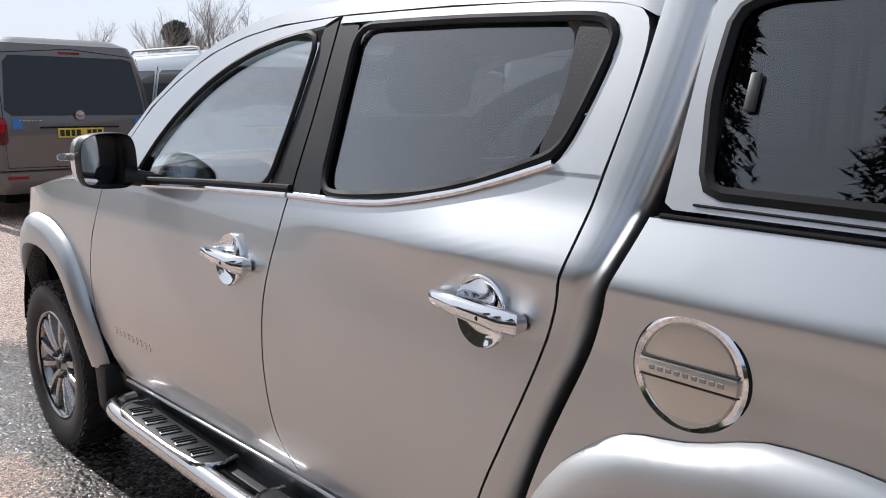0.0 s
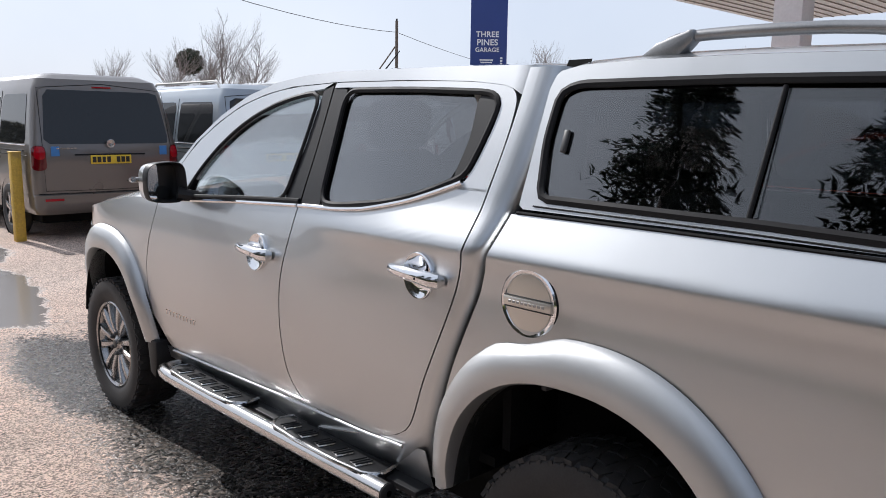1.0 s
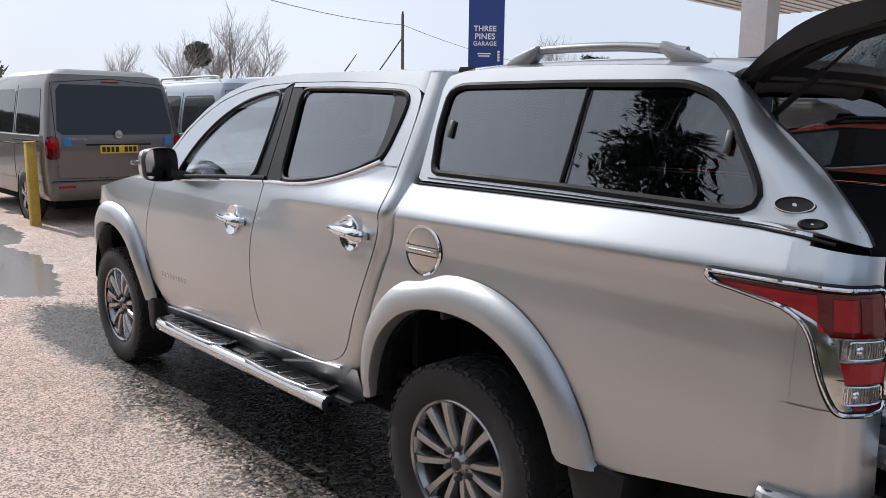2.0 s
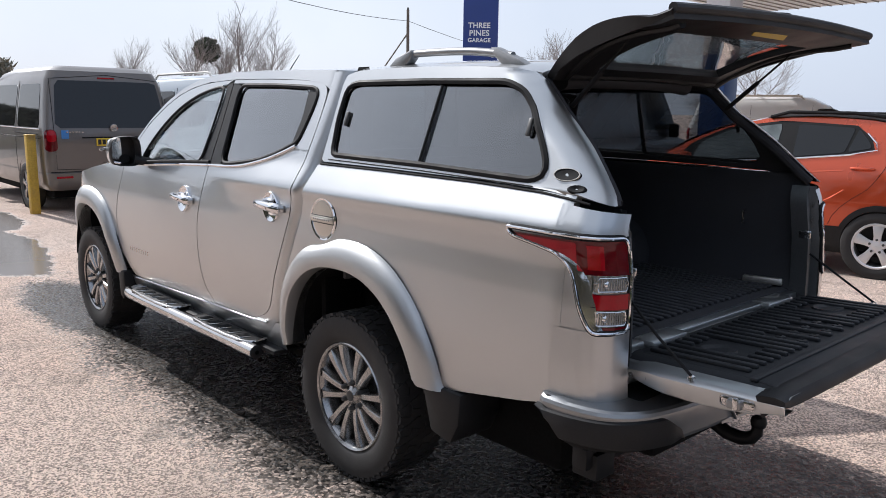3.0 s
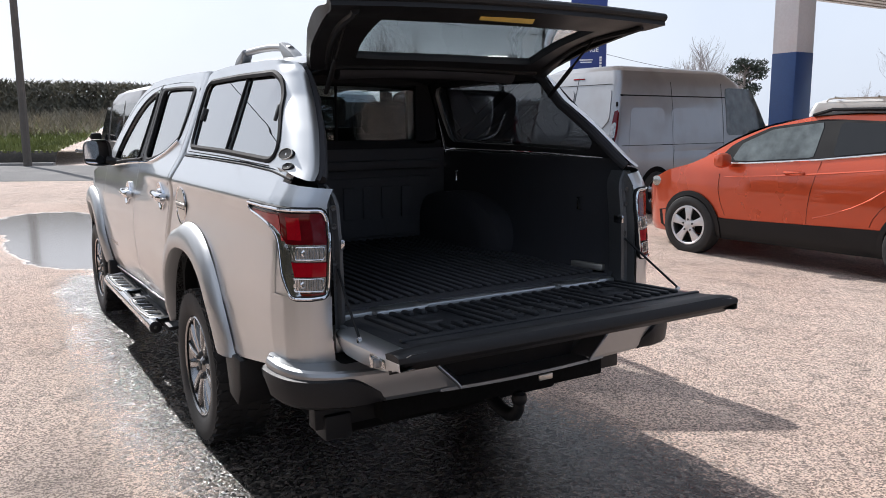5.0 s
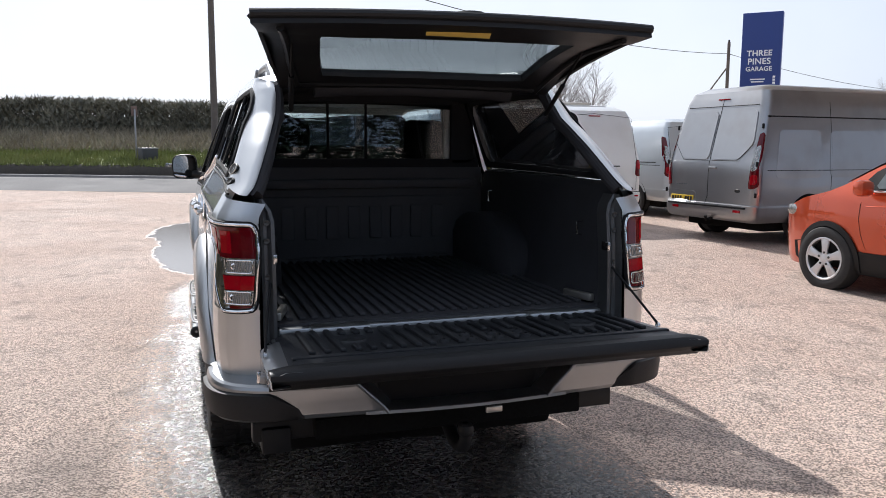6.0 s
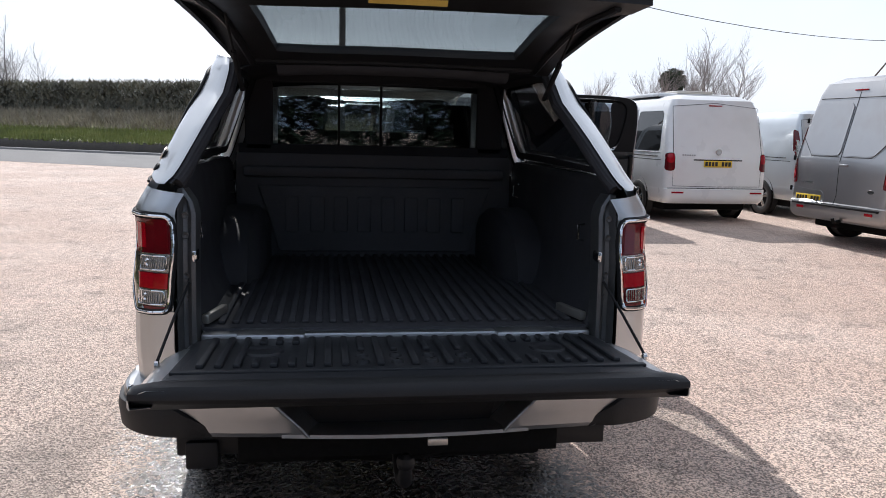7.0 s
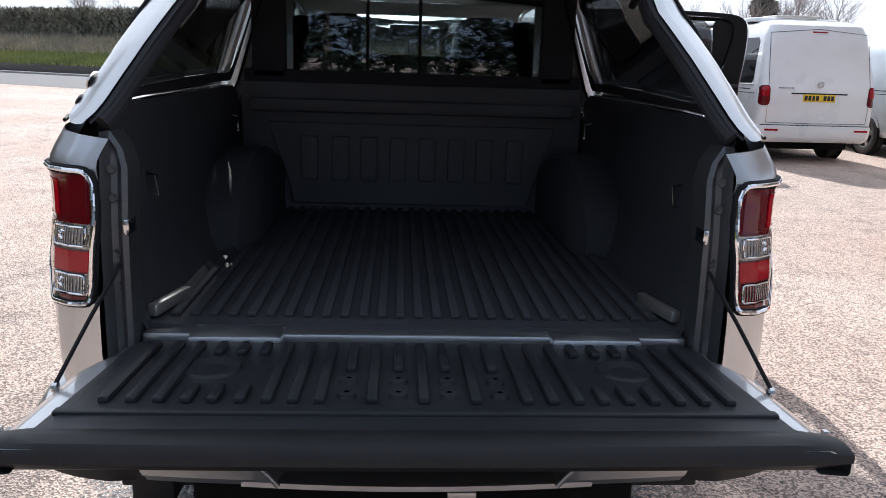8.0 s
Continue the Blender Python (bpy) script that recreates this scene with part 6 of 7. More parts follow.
def hatchback(name, at, turn, paint, label, detail=True, scale=1.0):
    """A tall crossover, rear axle at local x = 0, nose towards -x."""
    c = thing(name, (*at, -0.08), label, "car", "", turn)
    wid = along([(0.20, 0.76), (0.30, 0.83), (0.55, 0.875), (0.80, 0.885), (1.0, 0.865), (1.10, 0.83), (1.30, 0.745), (1.50, 0.655), (1.60, 0.60), (1.66, 0.55)])
    roof = along([(0.82, 0.98), (0.80, 1.10), (0.70, 1.25), (0.50, 1.40), (0.25, 1.50), (0.03, 1.555), (-0.22, 1.60), (-0.72, 1.63), (-1.27, 1.605), (-1.74, 1.50), (-2.06, 1.37), (-2.41, 1.16), (-2.6, 1.08), (-2.95, 0.99), (-3.2, 0.885), (-3.38, 0.76), (-3.46, 0.60)])
    plan = along([(0.83, 0.60), (0.80, 0.72), (0.70, 0.86), (0.45, 0.97), (0.0, 1.0), (-2.4, 1.0), (-2.9, 0.95), (-3.2, 0.83), (-3.4, 0.62), (-3.47, 0.45)])

    def y_at(x, z):
        return wid(z) * plan(x)

    rows = []
    for x in np.concatenate([np.linspace(0.83, 0.4, 10), np.linspace(0.3, -2.0, 24), np.linspace(-2.1, -3.47, 18)]):
        zt = roof(x)
        zs = np.linspace(0.22, zt - 0.02, 16)
        left = [(x, -y_at(x, z), z) for z in zs]
        yt = y_at(x, zt - 0.02)
        crown = [(x, yt * u, zt - 0.02 + 0.05 * (1 - abs(u) ** 2.6)) for u in np.linspace(-0.96, 0.96, 11)]
        rows.append(left + crown + [(p[0], -p[1], p[2]) for p in left[::-1]])
    bm = grid(rows)
    cap(bm, rows[0]), cap(bm, rows[-1])
    bmesh.ops.remove_doubles(bm, verts=bm.verts, dist=1e-5)
    bmesh.ops.recalc_face_normals(bm, faces=bm.faces)
    part("body", bm, paint, c)

    def side(sgn, ol, material, nm, out=0.006, sm=2, parent=c, lab=""):
        rr = ring_of(ol, 40, sm)
        cx, cz = np.mean([p[0] for p in rr]), np.mean([p[1] for p in rr])
        rws = [[(cx + (p - cx) * k, cz + (q - cz) * k) for p, q in rr] for k in (1, .6, .2)]
        bm = grid([[(p, sgn * (y_at(p, q) + out), q) for p, q in r] for r in rws], close=True)
        cap(bm, [(p, sgn * (y_at(p, q) + out), q) for p, q in rws[-1]])
        flange(bm, (0, -sgn * 0.02, 0))
        return part(nm, bm, material, parent, lab)

    def line(sgn, pts, r, material, nm, out=0.003):
        return part(nm, tube([(p, sgn * (y_at(p, q) + out), q) for p, q in pts], r, 6), material, c)

    for sgn in (-1, 1):
        band = [(-2.26, 1.085), (-1.86, 1.095), (-1.09, 1.155), (-0.38, 1.235), (-0.12, 1.295), (-0.16, 1.36), (-0.33, 1.525), (-0.92, 1.555), (-1.12, 1.56), (-1.69, 1.48), (-2.08, 1.30)]
        side(sgn, band, GASKET, "window_surround", 0.004, 1)
        side(sgn, [(-2.05, 1.115), (-1.86, 1.115), (-1.12, 1.172), (-1.10, 1.53), (-1.66, 1.455), (-1.98, 1.30)], SEEN_IN, "front_window", 0.007, 1)
        side(sgn, [(-0.92, 1.19), (-0.42, 1.25), (-0.36, 1.50), (-0.93, 1.53)], DARKGLASS, "rear_window", 0.007, 1)
        side(sgn, [(-0.39, 1.255), (-0.17, 1.305), (-0.20, 1.36), (-0.325, 1.495)], DARKGLASS, "quarter_window", 0.007, 1)
        line(sgn, [(-2.20, 1.085), (-1.86, 1.090), (-1.09, 1.148), (-0.38, 1.228), (-0.115, 1.285), (-0.145, 1.36), (-0.24, 1.45)], 0.010, CHROME, "window_trim", 0.006)
        cl = [(0.60, 0.22), (0.62, 0.45), (0.40, 0.52), (-0.50, 0.50), (-2.05, 0.46), (-2.95, 0.52), (-3.10, 0.48), (-3.05, 0.22)]
        side(sgn, cl, BLACK, "sill_cladding", 0.010, 0)
        for x in (0.0, -2.555):
            arc = [(x + 0.405 * math.cos(a), 0.34 + 0.41 * math.sin(a)) for a in np.linspace(-0.25, math.pi + .25, 25)]
            arc_in = [(x + 0.352 * math.cos(a), 0.34 + 0.355 * math.sin(a)) for a in np.linspace(-0.25, math.pi + .25, 25)]
            bm = grid([[(p, sgn * (y_at(p, max(q, .25)) + o), q) for p, q in rr] for rr, o in ((arc, 0.004), (arc, 0.020), (arc_in, 0.024), (arc_in, -0.03))])
            part("arch_cladding", bm, BLACK, c)
            side(sgn, arc_in, MATTE, "wheel_arch", 0.012, 0)
            road_wheel(c, x, sgn * 0.797, 0.345, sgn, ALLOY, 5, 0.21)
        line(sgn, [(-2.14, 1.07), (-2.17, 0.95), (-2.17, 0.80), (-2.14, 0.65), (-2.08, 0.50)], 0.0022, GASKET, "door_seam", 0.002)
        line(sgn, [(-1.02, 1.15), (-1.03, 1.08), (-1.06, 0.95), (-1.09, 0.80), (-1.11, 0.65), (-1.12, 0.50)], 0.0022, GASKET, "door_seam", 0.002)
        line(sgn, [(-0.06, 1.42), (0.0, 1.30), (0.01, 1.20), (-0.02, 1.10), (-0.07, 1.0), (-0.14, 0.90), (-0.27, 0.80), (-0.38, 0.70), (-0.45, 0.60), (-0.48, 0.52)], 0.0022, GASKET, "door_seam", 0.002)
        for x, z in ((-1.28, 1.01), (-0.21, 1.10)):
            part("door_handle", tube([(x - .11, sgn * (y_at(x, z) + .004), z), (x - .07, sgn * (y_at(x, z) + .03), z + .004), (x + .07, sgn * (y_at(x, z) + .03), z + .006), (x + .10, sgn * (y_at(x, z) + .004), z + .004)], 0.015, 8), paint, c)
        part("door_mirror", box((0.14, 0.19, 0.16), (-2.06, sgn * 0.98, 1.12), 0.05), paint, c)
        line(sgn, [(-1.05, 0.56), (-0.85, 0.62), (-0.65, 0.70), (-0.48, 0.79), (-0.36, 0.88)], 0.014, paint, "body_crease", -0.0105)
        line(sgn, [(-2.10, 0.93), (-1.8, 0.95), (-1.5, 0.97), (-1.12, 1.0), (-0.8, 1.03), (-0.4, 1.07)], 0.014, paint, "body_crease", -0.0115)
        part("roof_bar", tube([(x, sgn * (0.60 + .02), z) for x, z in ((0.10, 1.55), (0.02, 1.60), (-0.4, 1.65), (-1.05, 1.655), (-1.25, 1.60))], 0.018, 8), GASKET, c)
        part("head_lamp", box((0.34, 0.16, 0.14), (-3.04, sgn * 0.70, 0.83), 0.05), LAMPCLEAR, c)
        part("tail_lamp", box((0.16, 0.12, 0.26), (0.67, sgn * 0.72, 1.02), 0.05), LAMPRED, c)
    rows = [[(x - 0.03, yy * (wid(roof(x) - .03) - .05), roof(x) + 0.034 * (1 - abs(yy) ** 2.6) ) for yy in np.linspace(-1, 1, 9)] for x in np.linspace(-2.40, -1.55, 9)]
    part("windscreen", grid(rows), DARKGLASS, c)
    rows = [[(x, yy * 0.60, roof(x) + 0.042 - 0.05 * abs(yy) ** 2.6) for yy in np.linspace(-1, 1, 9)] for x in np.linspace(-1.3, 0.15, 9)]
    part("roof_panel", grid(rows), BLACK, c)
    return c


hatchback("crossover_car", (-0.254, 6.60), 4.0, ORANGE, "orange crossover with black cladding and silver alloy wheels")

# ---- the yard and what lies round it ----
def ground_material():
    m = bpy.data.materials.new("yard_tarmac")
    m.use_nodes = True
    nt = m.node_tree
    n, l = nt.nodes, nt.links
    b = n["Principled BSDF"]
    tc = n.new("ShaderNodeTexCoord")
    pos = tc.outputs["Object"]

    def noise_at(scale, detail=5, rough=0.55):
        t = n.new("ShaderNodeTexNoise")
        t.inputs["Scale"].default_value, t.inputs["Detail"].default_value, t.inputs["Roughness"].default_value = scale, detail, rough
        l.new(pos, t.inputs["Vector"])
        return t.outputs[0]

    def math_node(op, a, b_, clamp=False):
        t = n.new("ShaderNodeMath")
        t.operation, t.use_clamp = op, clamp
        for i, v in enumerate((a, b_)):
            if isinstance(v, (int, float)):
                t.inputs[i].default_value = v
            else:
                l.new(v, t.inputs[i])
        return t.outputs[0]

    def ranged(v, a, b_, c=0.0, d=1.0):
        t = n.new("ShaderNodeMapRange")
        t.interpolation_type = "SMOOTHSTEP"
        for k, x in zip(("From Min", "From Max", "To Min", "To Max"), (a, b_, c, d)):
            t.inputs[k].default_value = x
        l.new(v, t.inputs["Value"])
        return t.outputs[0]

    def mixed(f, a, b_):
        t = n.new("ShaderNodeMix")
        t.data_type = "RGBA"
        l.new(f, t.inputs["Factor"])
        for k, v in (("A", a), ("B", b_)):
            if isinstance(v, tuple):
                t.inputs[k].default_value = (*v, 1)
            else:
                l.new(v, t.inputs[k])
        return t.outputs["Result"]

    sep = n.new("ShaderNodeSeparateXYZ")
    l.new(pos, sep.inputs[0])
    X, Y = sep.outputs[0], sep.outputs[1]
    wob = math_node("MULTIPLY", math_node("SUBTRACT", noise_at(2.2, 7, 0.7), 0.5), 0.6)
    stone = n.new("ShaderNodeTexVoronoi")
    stone.inputs["Scale"].default_value = 64
    l.new(pos, stone.inputs["Vector"])
    grain = math_node("SUBTRACT", stone.outputs["Color"], 0.5)

    def blob(cx, cy, rx, ry):
        """How far inside a rough-edged oval a place lies: 1 at its middle, 0 at its rim."""
        dx = math_node("MULTIPLY", math_node("SUBTRACT", X, cx), 1 / rx)
        dy = math_node("MULTIPLY", math_node("SUBTRACT", Y, cy), 1 / ry)
        r = math_node("SQRT", math_node("ADD", math_node("MULTIPLY", dx, dx), math_node("MULTIPLY", dy, dy)), 0)
        return math_node("SUBTRACT", math_node("SUBTRACT", 1.0, r), wob)

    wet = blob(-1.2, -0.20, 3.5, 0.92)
    # Wet ovals; the last two also paint in the black shade under the pickup.
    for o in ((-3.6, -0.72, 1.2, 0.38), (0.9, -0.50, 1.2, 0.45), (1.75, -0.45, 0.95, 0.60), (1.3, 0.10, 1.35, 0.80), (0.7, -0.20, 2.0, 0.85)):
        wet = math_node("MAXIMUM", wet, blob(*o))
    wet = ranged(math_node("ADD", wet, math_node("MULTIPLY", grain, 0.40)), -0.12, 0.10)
    pool = blob(-7.4, -0.76, 2.7, 0.70)
    for o in ((-9.6, -0.62, 2.2, 1.0),):
        pool = math_node("MAXIMUM", pool, blob(*o))
    pool = ranged(pool, 0.10, 0.20)
    damp = ranged(math_node("MAXIMUM", blob(0.6, -3.6, 3.2, 1.0), blob(1.0, -1.5, 1.7, 0.40)), 0.0, 0.5, 0, 0.36)

    fine = n.new("ShaderNodeTexVoronoi")
    fine.inputs["Scale"].default_value = 130
    l.new(pos, fine.inputs["Vector"])
    tan_ = mixed(ranged(noise_at(0.35, 6), 0.40, 0.62), (0.500, 0.380, 0.312), (0.575, 0.462, 0.394))
    tan_ = mixed(ranged(noise_at(0.16, 5, 0.6), 0.47, 0.60, 0, 0.6), tan_, (0.45, 0.358, 0.30))
    tan_ = mixed(ranged(noise_at(0.9, 6, 0.6), 0.5, 0.72, 0, 0.6), tan_, (0.59, 0.445, 0.374))
    tan_ = mixed(ranged(noise_at(2.6, 6, 0.7), 0.50, 0.70, 0, 0.60), tan_, (0.21, 0.172, 0.145))
    tan_ = mixed(ranged(noise_at(13, 5, 0.65), 0.50, 0.68, 0, 0.4), tan_, (0.28, 0.235, 0.21))
    speck = mixed(ranged(fine.outputs["Color"], 0.30, 0.66, 0, 1), (0.46, 0.44, 0.43), (1.52, 1.50, 1.47))
    tt = n.new("ShaderNodeMix")
    tt.data_type, tt.blend_type = "RGBA", "MULTIPLY"
    tt.inputs["Factor"].default_value = 0.95
    l.new(tan_, tt.inputs["A"])
    l.new(speck, tt.inputs["B"])
    dry = tt.outputs["Result"]
    grit = mixed(ranged(noise_at(55, 3), 0.60, 0.72, 0, 0.5), dry, (0.10, 0.09, 0.08))
    pebble = n.new("ShaderNodeTexVoronoi")
    pebble.inputs["Scale"].default_value = 26
    l.new(pos, pebble.inputs["Vector"])
    spots = math_node("MULTIPLY", ranged(pebble.outputs["Distance"], 0.10, 0.22, 1, 0), ranged(pebble.outputs["Color"], 0.52, 0.60))
    grit = mixed(spots, grit, (0.075, 0.062, 0.055))
    grit = mixed(damp, grit, (0.085, 0.075, 0.068))
    soaked_shade = mixed(ranged(grain, -0.05, 0.38), (0.012, 0.011, 0.010), (0.16, 0.135, 0.115))
    colour = mixed(wet, grit, soaked_shade)
    colour = mixed(pool, colour, (0.22, 0.20, 0.185))
    l.new(colour, b.inputs["Base Color"])
    rough = math_node("SUBTRACT", 0.88, math_node("MULTIPLY", wet, math_node("ADD", 0.66, math_node("MULTIPLY", grain, 0.7))))
    puddled = math_node("MULTIPLY", wet, ranged(noise_at(45, 4, 0.6), 0.46, 0.56))
    rough = math_node("SUBTRACT", rough, math_node("MULTIPLY", puddled, 0.05))
    rough = math_node("SUBTRACT", rough, math_node("MULTIPLY", pool, 0.86), True)
    l.new(math_node("MAXIMUM", rough, 0.14), b.inputs["Roughness"])
    bp = n.new("ShaderNodeBump")
    bp.inputs["Distance"].default_value = 0.014
    hgt = math_node("ADD", math_node("MULTIPLY", mixed(wet, fine.outputs["Distance"], math_node("SUBTRACT", 1.0, stone.outputs["Distance"])), 0.7), math_node("MULTIPLY", noise_at(50, 5, 0.75), 0.8))
    l.new(hgt, bp.inputs["Height"])
    l.new(math_node("MULTIPLY", math_node("SUBTRACT", 0.85, math_node("MULTIPLY", wet, 0.45)), math_node("SUBTRACT", 1.0, pool)), bp.inputs["Strength"])
    l.new(bp.outputs[0], b.inputs["Normal"])
    return m


def dip(x, y):
    """The yard sinks gently towards the drain under the parked crossover."""
    return -0.13 * math.exp(-((x + 1.2) ** 2 + (y - 7.6) ** 2) / 7.2)


gx = [-900, -200, -60, -30, -15, *np.linspace(-9, 7, 33), 15, 40, 200, 900]
gy = [-900, -200, -60, -20, -5, *np.linspace(0, 15, 31), 30, 80, 300, 900]
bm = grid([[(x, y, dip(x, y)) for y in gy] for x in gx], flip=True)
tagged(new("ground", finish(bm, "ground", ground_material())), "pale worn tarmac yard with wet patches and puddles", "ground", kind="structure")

# road across the end of the yard
D = Vector((-0.47, -0.883, 0))
N = Vector((-0.883, 0.47, 0))      # away from the yard
R0 = Vector((-22.6, -4.0, 0))


def across(s, d, z=0.0):
    p = R0 + D * s + N * d
    return (p.x, p.y, z)


ASPHALT = pbr("road_asphalt", (0.15, 0.145, 0.14), 0.88, 0, 0, 0.2, 0.8, 25, 0.004, spec=0.2)
bm = grid([[across(s, d, 0.006 + 0.03 * (1 - abs(d - 4.6) / 4.6)) for d in np.linspace(0, 9.2, 7)] for s in np.linspace(-70, 120, 30)])
solid("road", bm, ASPHALT, "grey asphalt road beyond the yard", "road", "structure")
KERB = pbr("kerb_stone", (0.30, 0.28, 0.26), 0.85, 0, 0, 0.2, 3, 30, 0.004)
bm = loft([[across(s, d, z) for d, z in ((9.2, -0.05), (9.2, 0.10), (9.24, 0.12), (9.45, 0.12), (9.45, -0.05))] for s in (-1, 120)])
solid("kerb", bm, KERB, "low stone kerb along the road's far side", "kerb", "structure")
GRASS = pbr("verge_grass", (0.185, 0.205, 0.06), 0.9, 0, 0, 0.45, 0.6, 12, 0.02, dirt=(0.20, 0.17, 0.08), dirt_amount=0.6)
BANK = pbr("bank_scrub", (0.29, 0.25, 0.18), 0.95, 0, 0, 0.5, 0.5, 8, 0.03)
SOIL = pbr("bank_soil", (0.045, 0.038, 0.03), 0.95, 0, 0, 0.4, 1.5, 14, 0.03)
rows = [[across(s, d + 0.06 * noise.noise((s * 1.3, z * 3, 5)), z) for d, z in ((9.45, 0.0), (9.50, 0.22), (9.62, 0.42), (9.85, 0.56))] for s in np.linspace(-1, 120, 240)]
solid("earth_bank", grid(rows), SOIL, "dark low earth bank under the grass verge", "bank", "structure")
rows = [[across(s, d, z + (0.10 * noise.noise((s * .4, d, 1)) if d > 10 else 0)) for d, z in ((9.84, 0.555), (11, 0.72), (12.5, 0.92), (13.5, 1.12), (15, 1.55), (17, 1.9), (30, 1.9))] for s in np.linspace(-1, 120, 80)]
bm = grid(rows)
solid("verge", bm, GRASS, "grassy verge rising to a bank", "verge", "structure")


def tufts(n, s_rng, d_rng, zf, size, spread, seed, lean=0.5, lay=across):
    """Many small blades or twigs in one mesh."""
    rnd = random.Random(seed)
    vs, fs = [], []
    for _ in range(n):
        s, d = rnd.uniform(*s_rng), rnd.uniform(*d_rng)
        x, y, _z = lay(s, d)
        z = zf(d, rnd)
        h, a = size * rnd.uniform(0.5, 1.3), rnd.uniform(0, 6.283)
        dx, dy = spread * math.cos(a), spread * math.sin(a)
        lx, ly = lean * h * rnd.uniform(-1, 1), lean * h * rnd.uniform(-1, 1)
        k = len(vs)
        vs += [(x - dx, y - dy, z), (x + dx, y + dy, z), (x + lx, y + ly, z + h)]
        fs.append((k, k + 1, k + 2))
    me = bpy.data.meshes.new("tufts")
    me.from_pydata(vs, [], fs)
    return me


bankz = along([(9.45, 0.40), (9.85, 0.55), (11, 0.72), (12.5, 0.92), (13.5, 1.12), (15, 1.55), (17, 1.9), (30, 1.9)])
me = tufts(34000, (-1, 60), (9.7, 13.4), lambda d, r: bankz(d) - 0.02, 0.22, 0.04, 3)
me.materials.append(GRASS)
tagged(new("verge_grass", me), "bright green rough grass on the verge", "grass", kind="stuff")
me = tufts(30000, (-1, 70), (13.2, 17.5), lambda d, r: bankz(d) - 0.05, 0.55, 0.03, 4, 0.9)
me.materials.append(BANK)
tagged(new("bank_scrub", me), "dry brown brambles and scrub on the bank", "scrub", kind="stuff")
HEDGE = pbr("hedge_leaf", (0.165, 0.155, 0.115), 0.8, 0, 0, 0.55, 0.7, 8)


def hedge_z(d, r):
    return 1.7 + 1.95 * r.random() ** 0.8


me = tufts(60000, (-3, 80), (17.0, 18.6), hedge_z, 0.28, 0.07, 5, 1.2)
me.materials.append(HEDGE)
tagged(new("hedge", me), "tall clipped hedge of dark bare twigs", "hedge", kind="stuff")
bm = loft([[across(s, d, z) for d, z in ((17.3, 1.6), (17.4, 2.9), (18.2, 2.9), (18.3, 1.6))] for s in np.linspace(-3, 80, 20)])
solid("hedge_core", bm, HEDGE, "dense inner growth of the hedge", "hedge", "stuff")


for ob in (bpy.data.objects["hedge"], bpy.data.objects["hedge_core"]):      # the hedge runs lower towards its end
    for v in ob.data.vertices:
        s = (v.co - R0).dot(D)
        v.co.z = 1.6 + (v.co.z - 1.6) * (1.10 - 0.22 * min(1, max(0, (14 - s) / 16)))

# hedge and grass along the near side of the yard, mirrored in the paint
def along_yard(s, d, z=0.0):
    return (s, -8.2 - d, z)


bm = grid([[along_yard(s, d, 0.02 + 0.05 * d) for d in (0, 1.0, 2.6)] for s in np.linspace(-11, 24, 40)])
solid("side_verge", bm, GRASS, "strip of rough grass along the yard's edge", "verge", "structure")
me = tufts(7000, (-11, 24), (0, 2.2), lambda d, r: 0.02 + 0.05 * d, 0.16, 0.03, 8, 0.5, along_yard)
me.materials.append(GRASS)
tagged(new("side_grass", me), "rough green grass along the yard's edge", "grass", kind="stuff")
me = tufts(19000, (-11, 24), (1.7, 3.4), lambda d, r: 3.0 * r.random() ** 0.9, 0.35, 0.10, 9, 1.2, along_yard)
me.materials.append(HEDGE)
tagged(new("side_hedge", me), "dark thick hedge along the yard's edge", "hedge", kind="stuff")
bm = loft([[along_yard(s, d, z) for d, z in ((2.0, 0), (2.1, 2.5), (3.0, 2.5), (3.1, 0))] for s in np.linspace(-11, 24, 12)])
solid("side_hedge_core", bm, HEDGE, "dense inner growth of the side hedge", "hedge", "stuff")


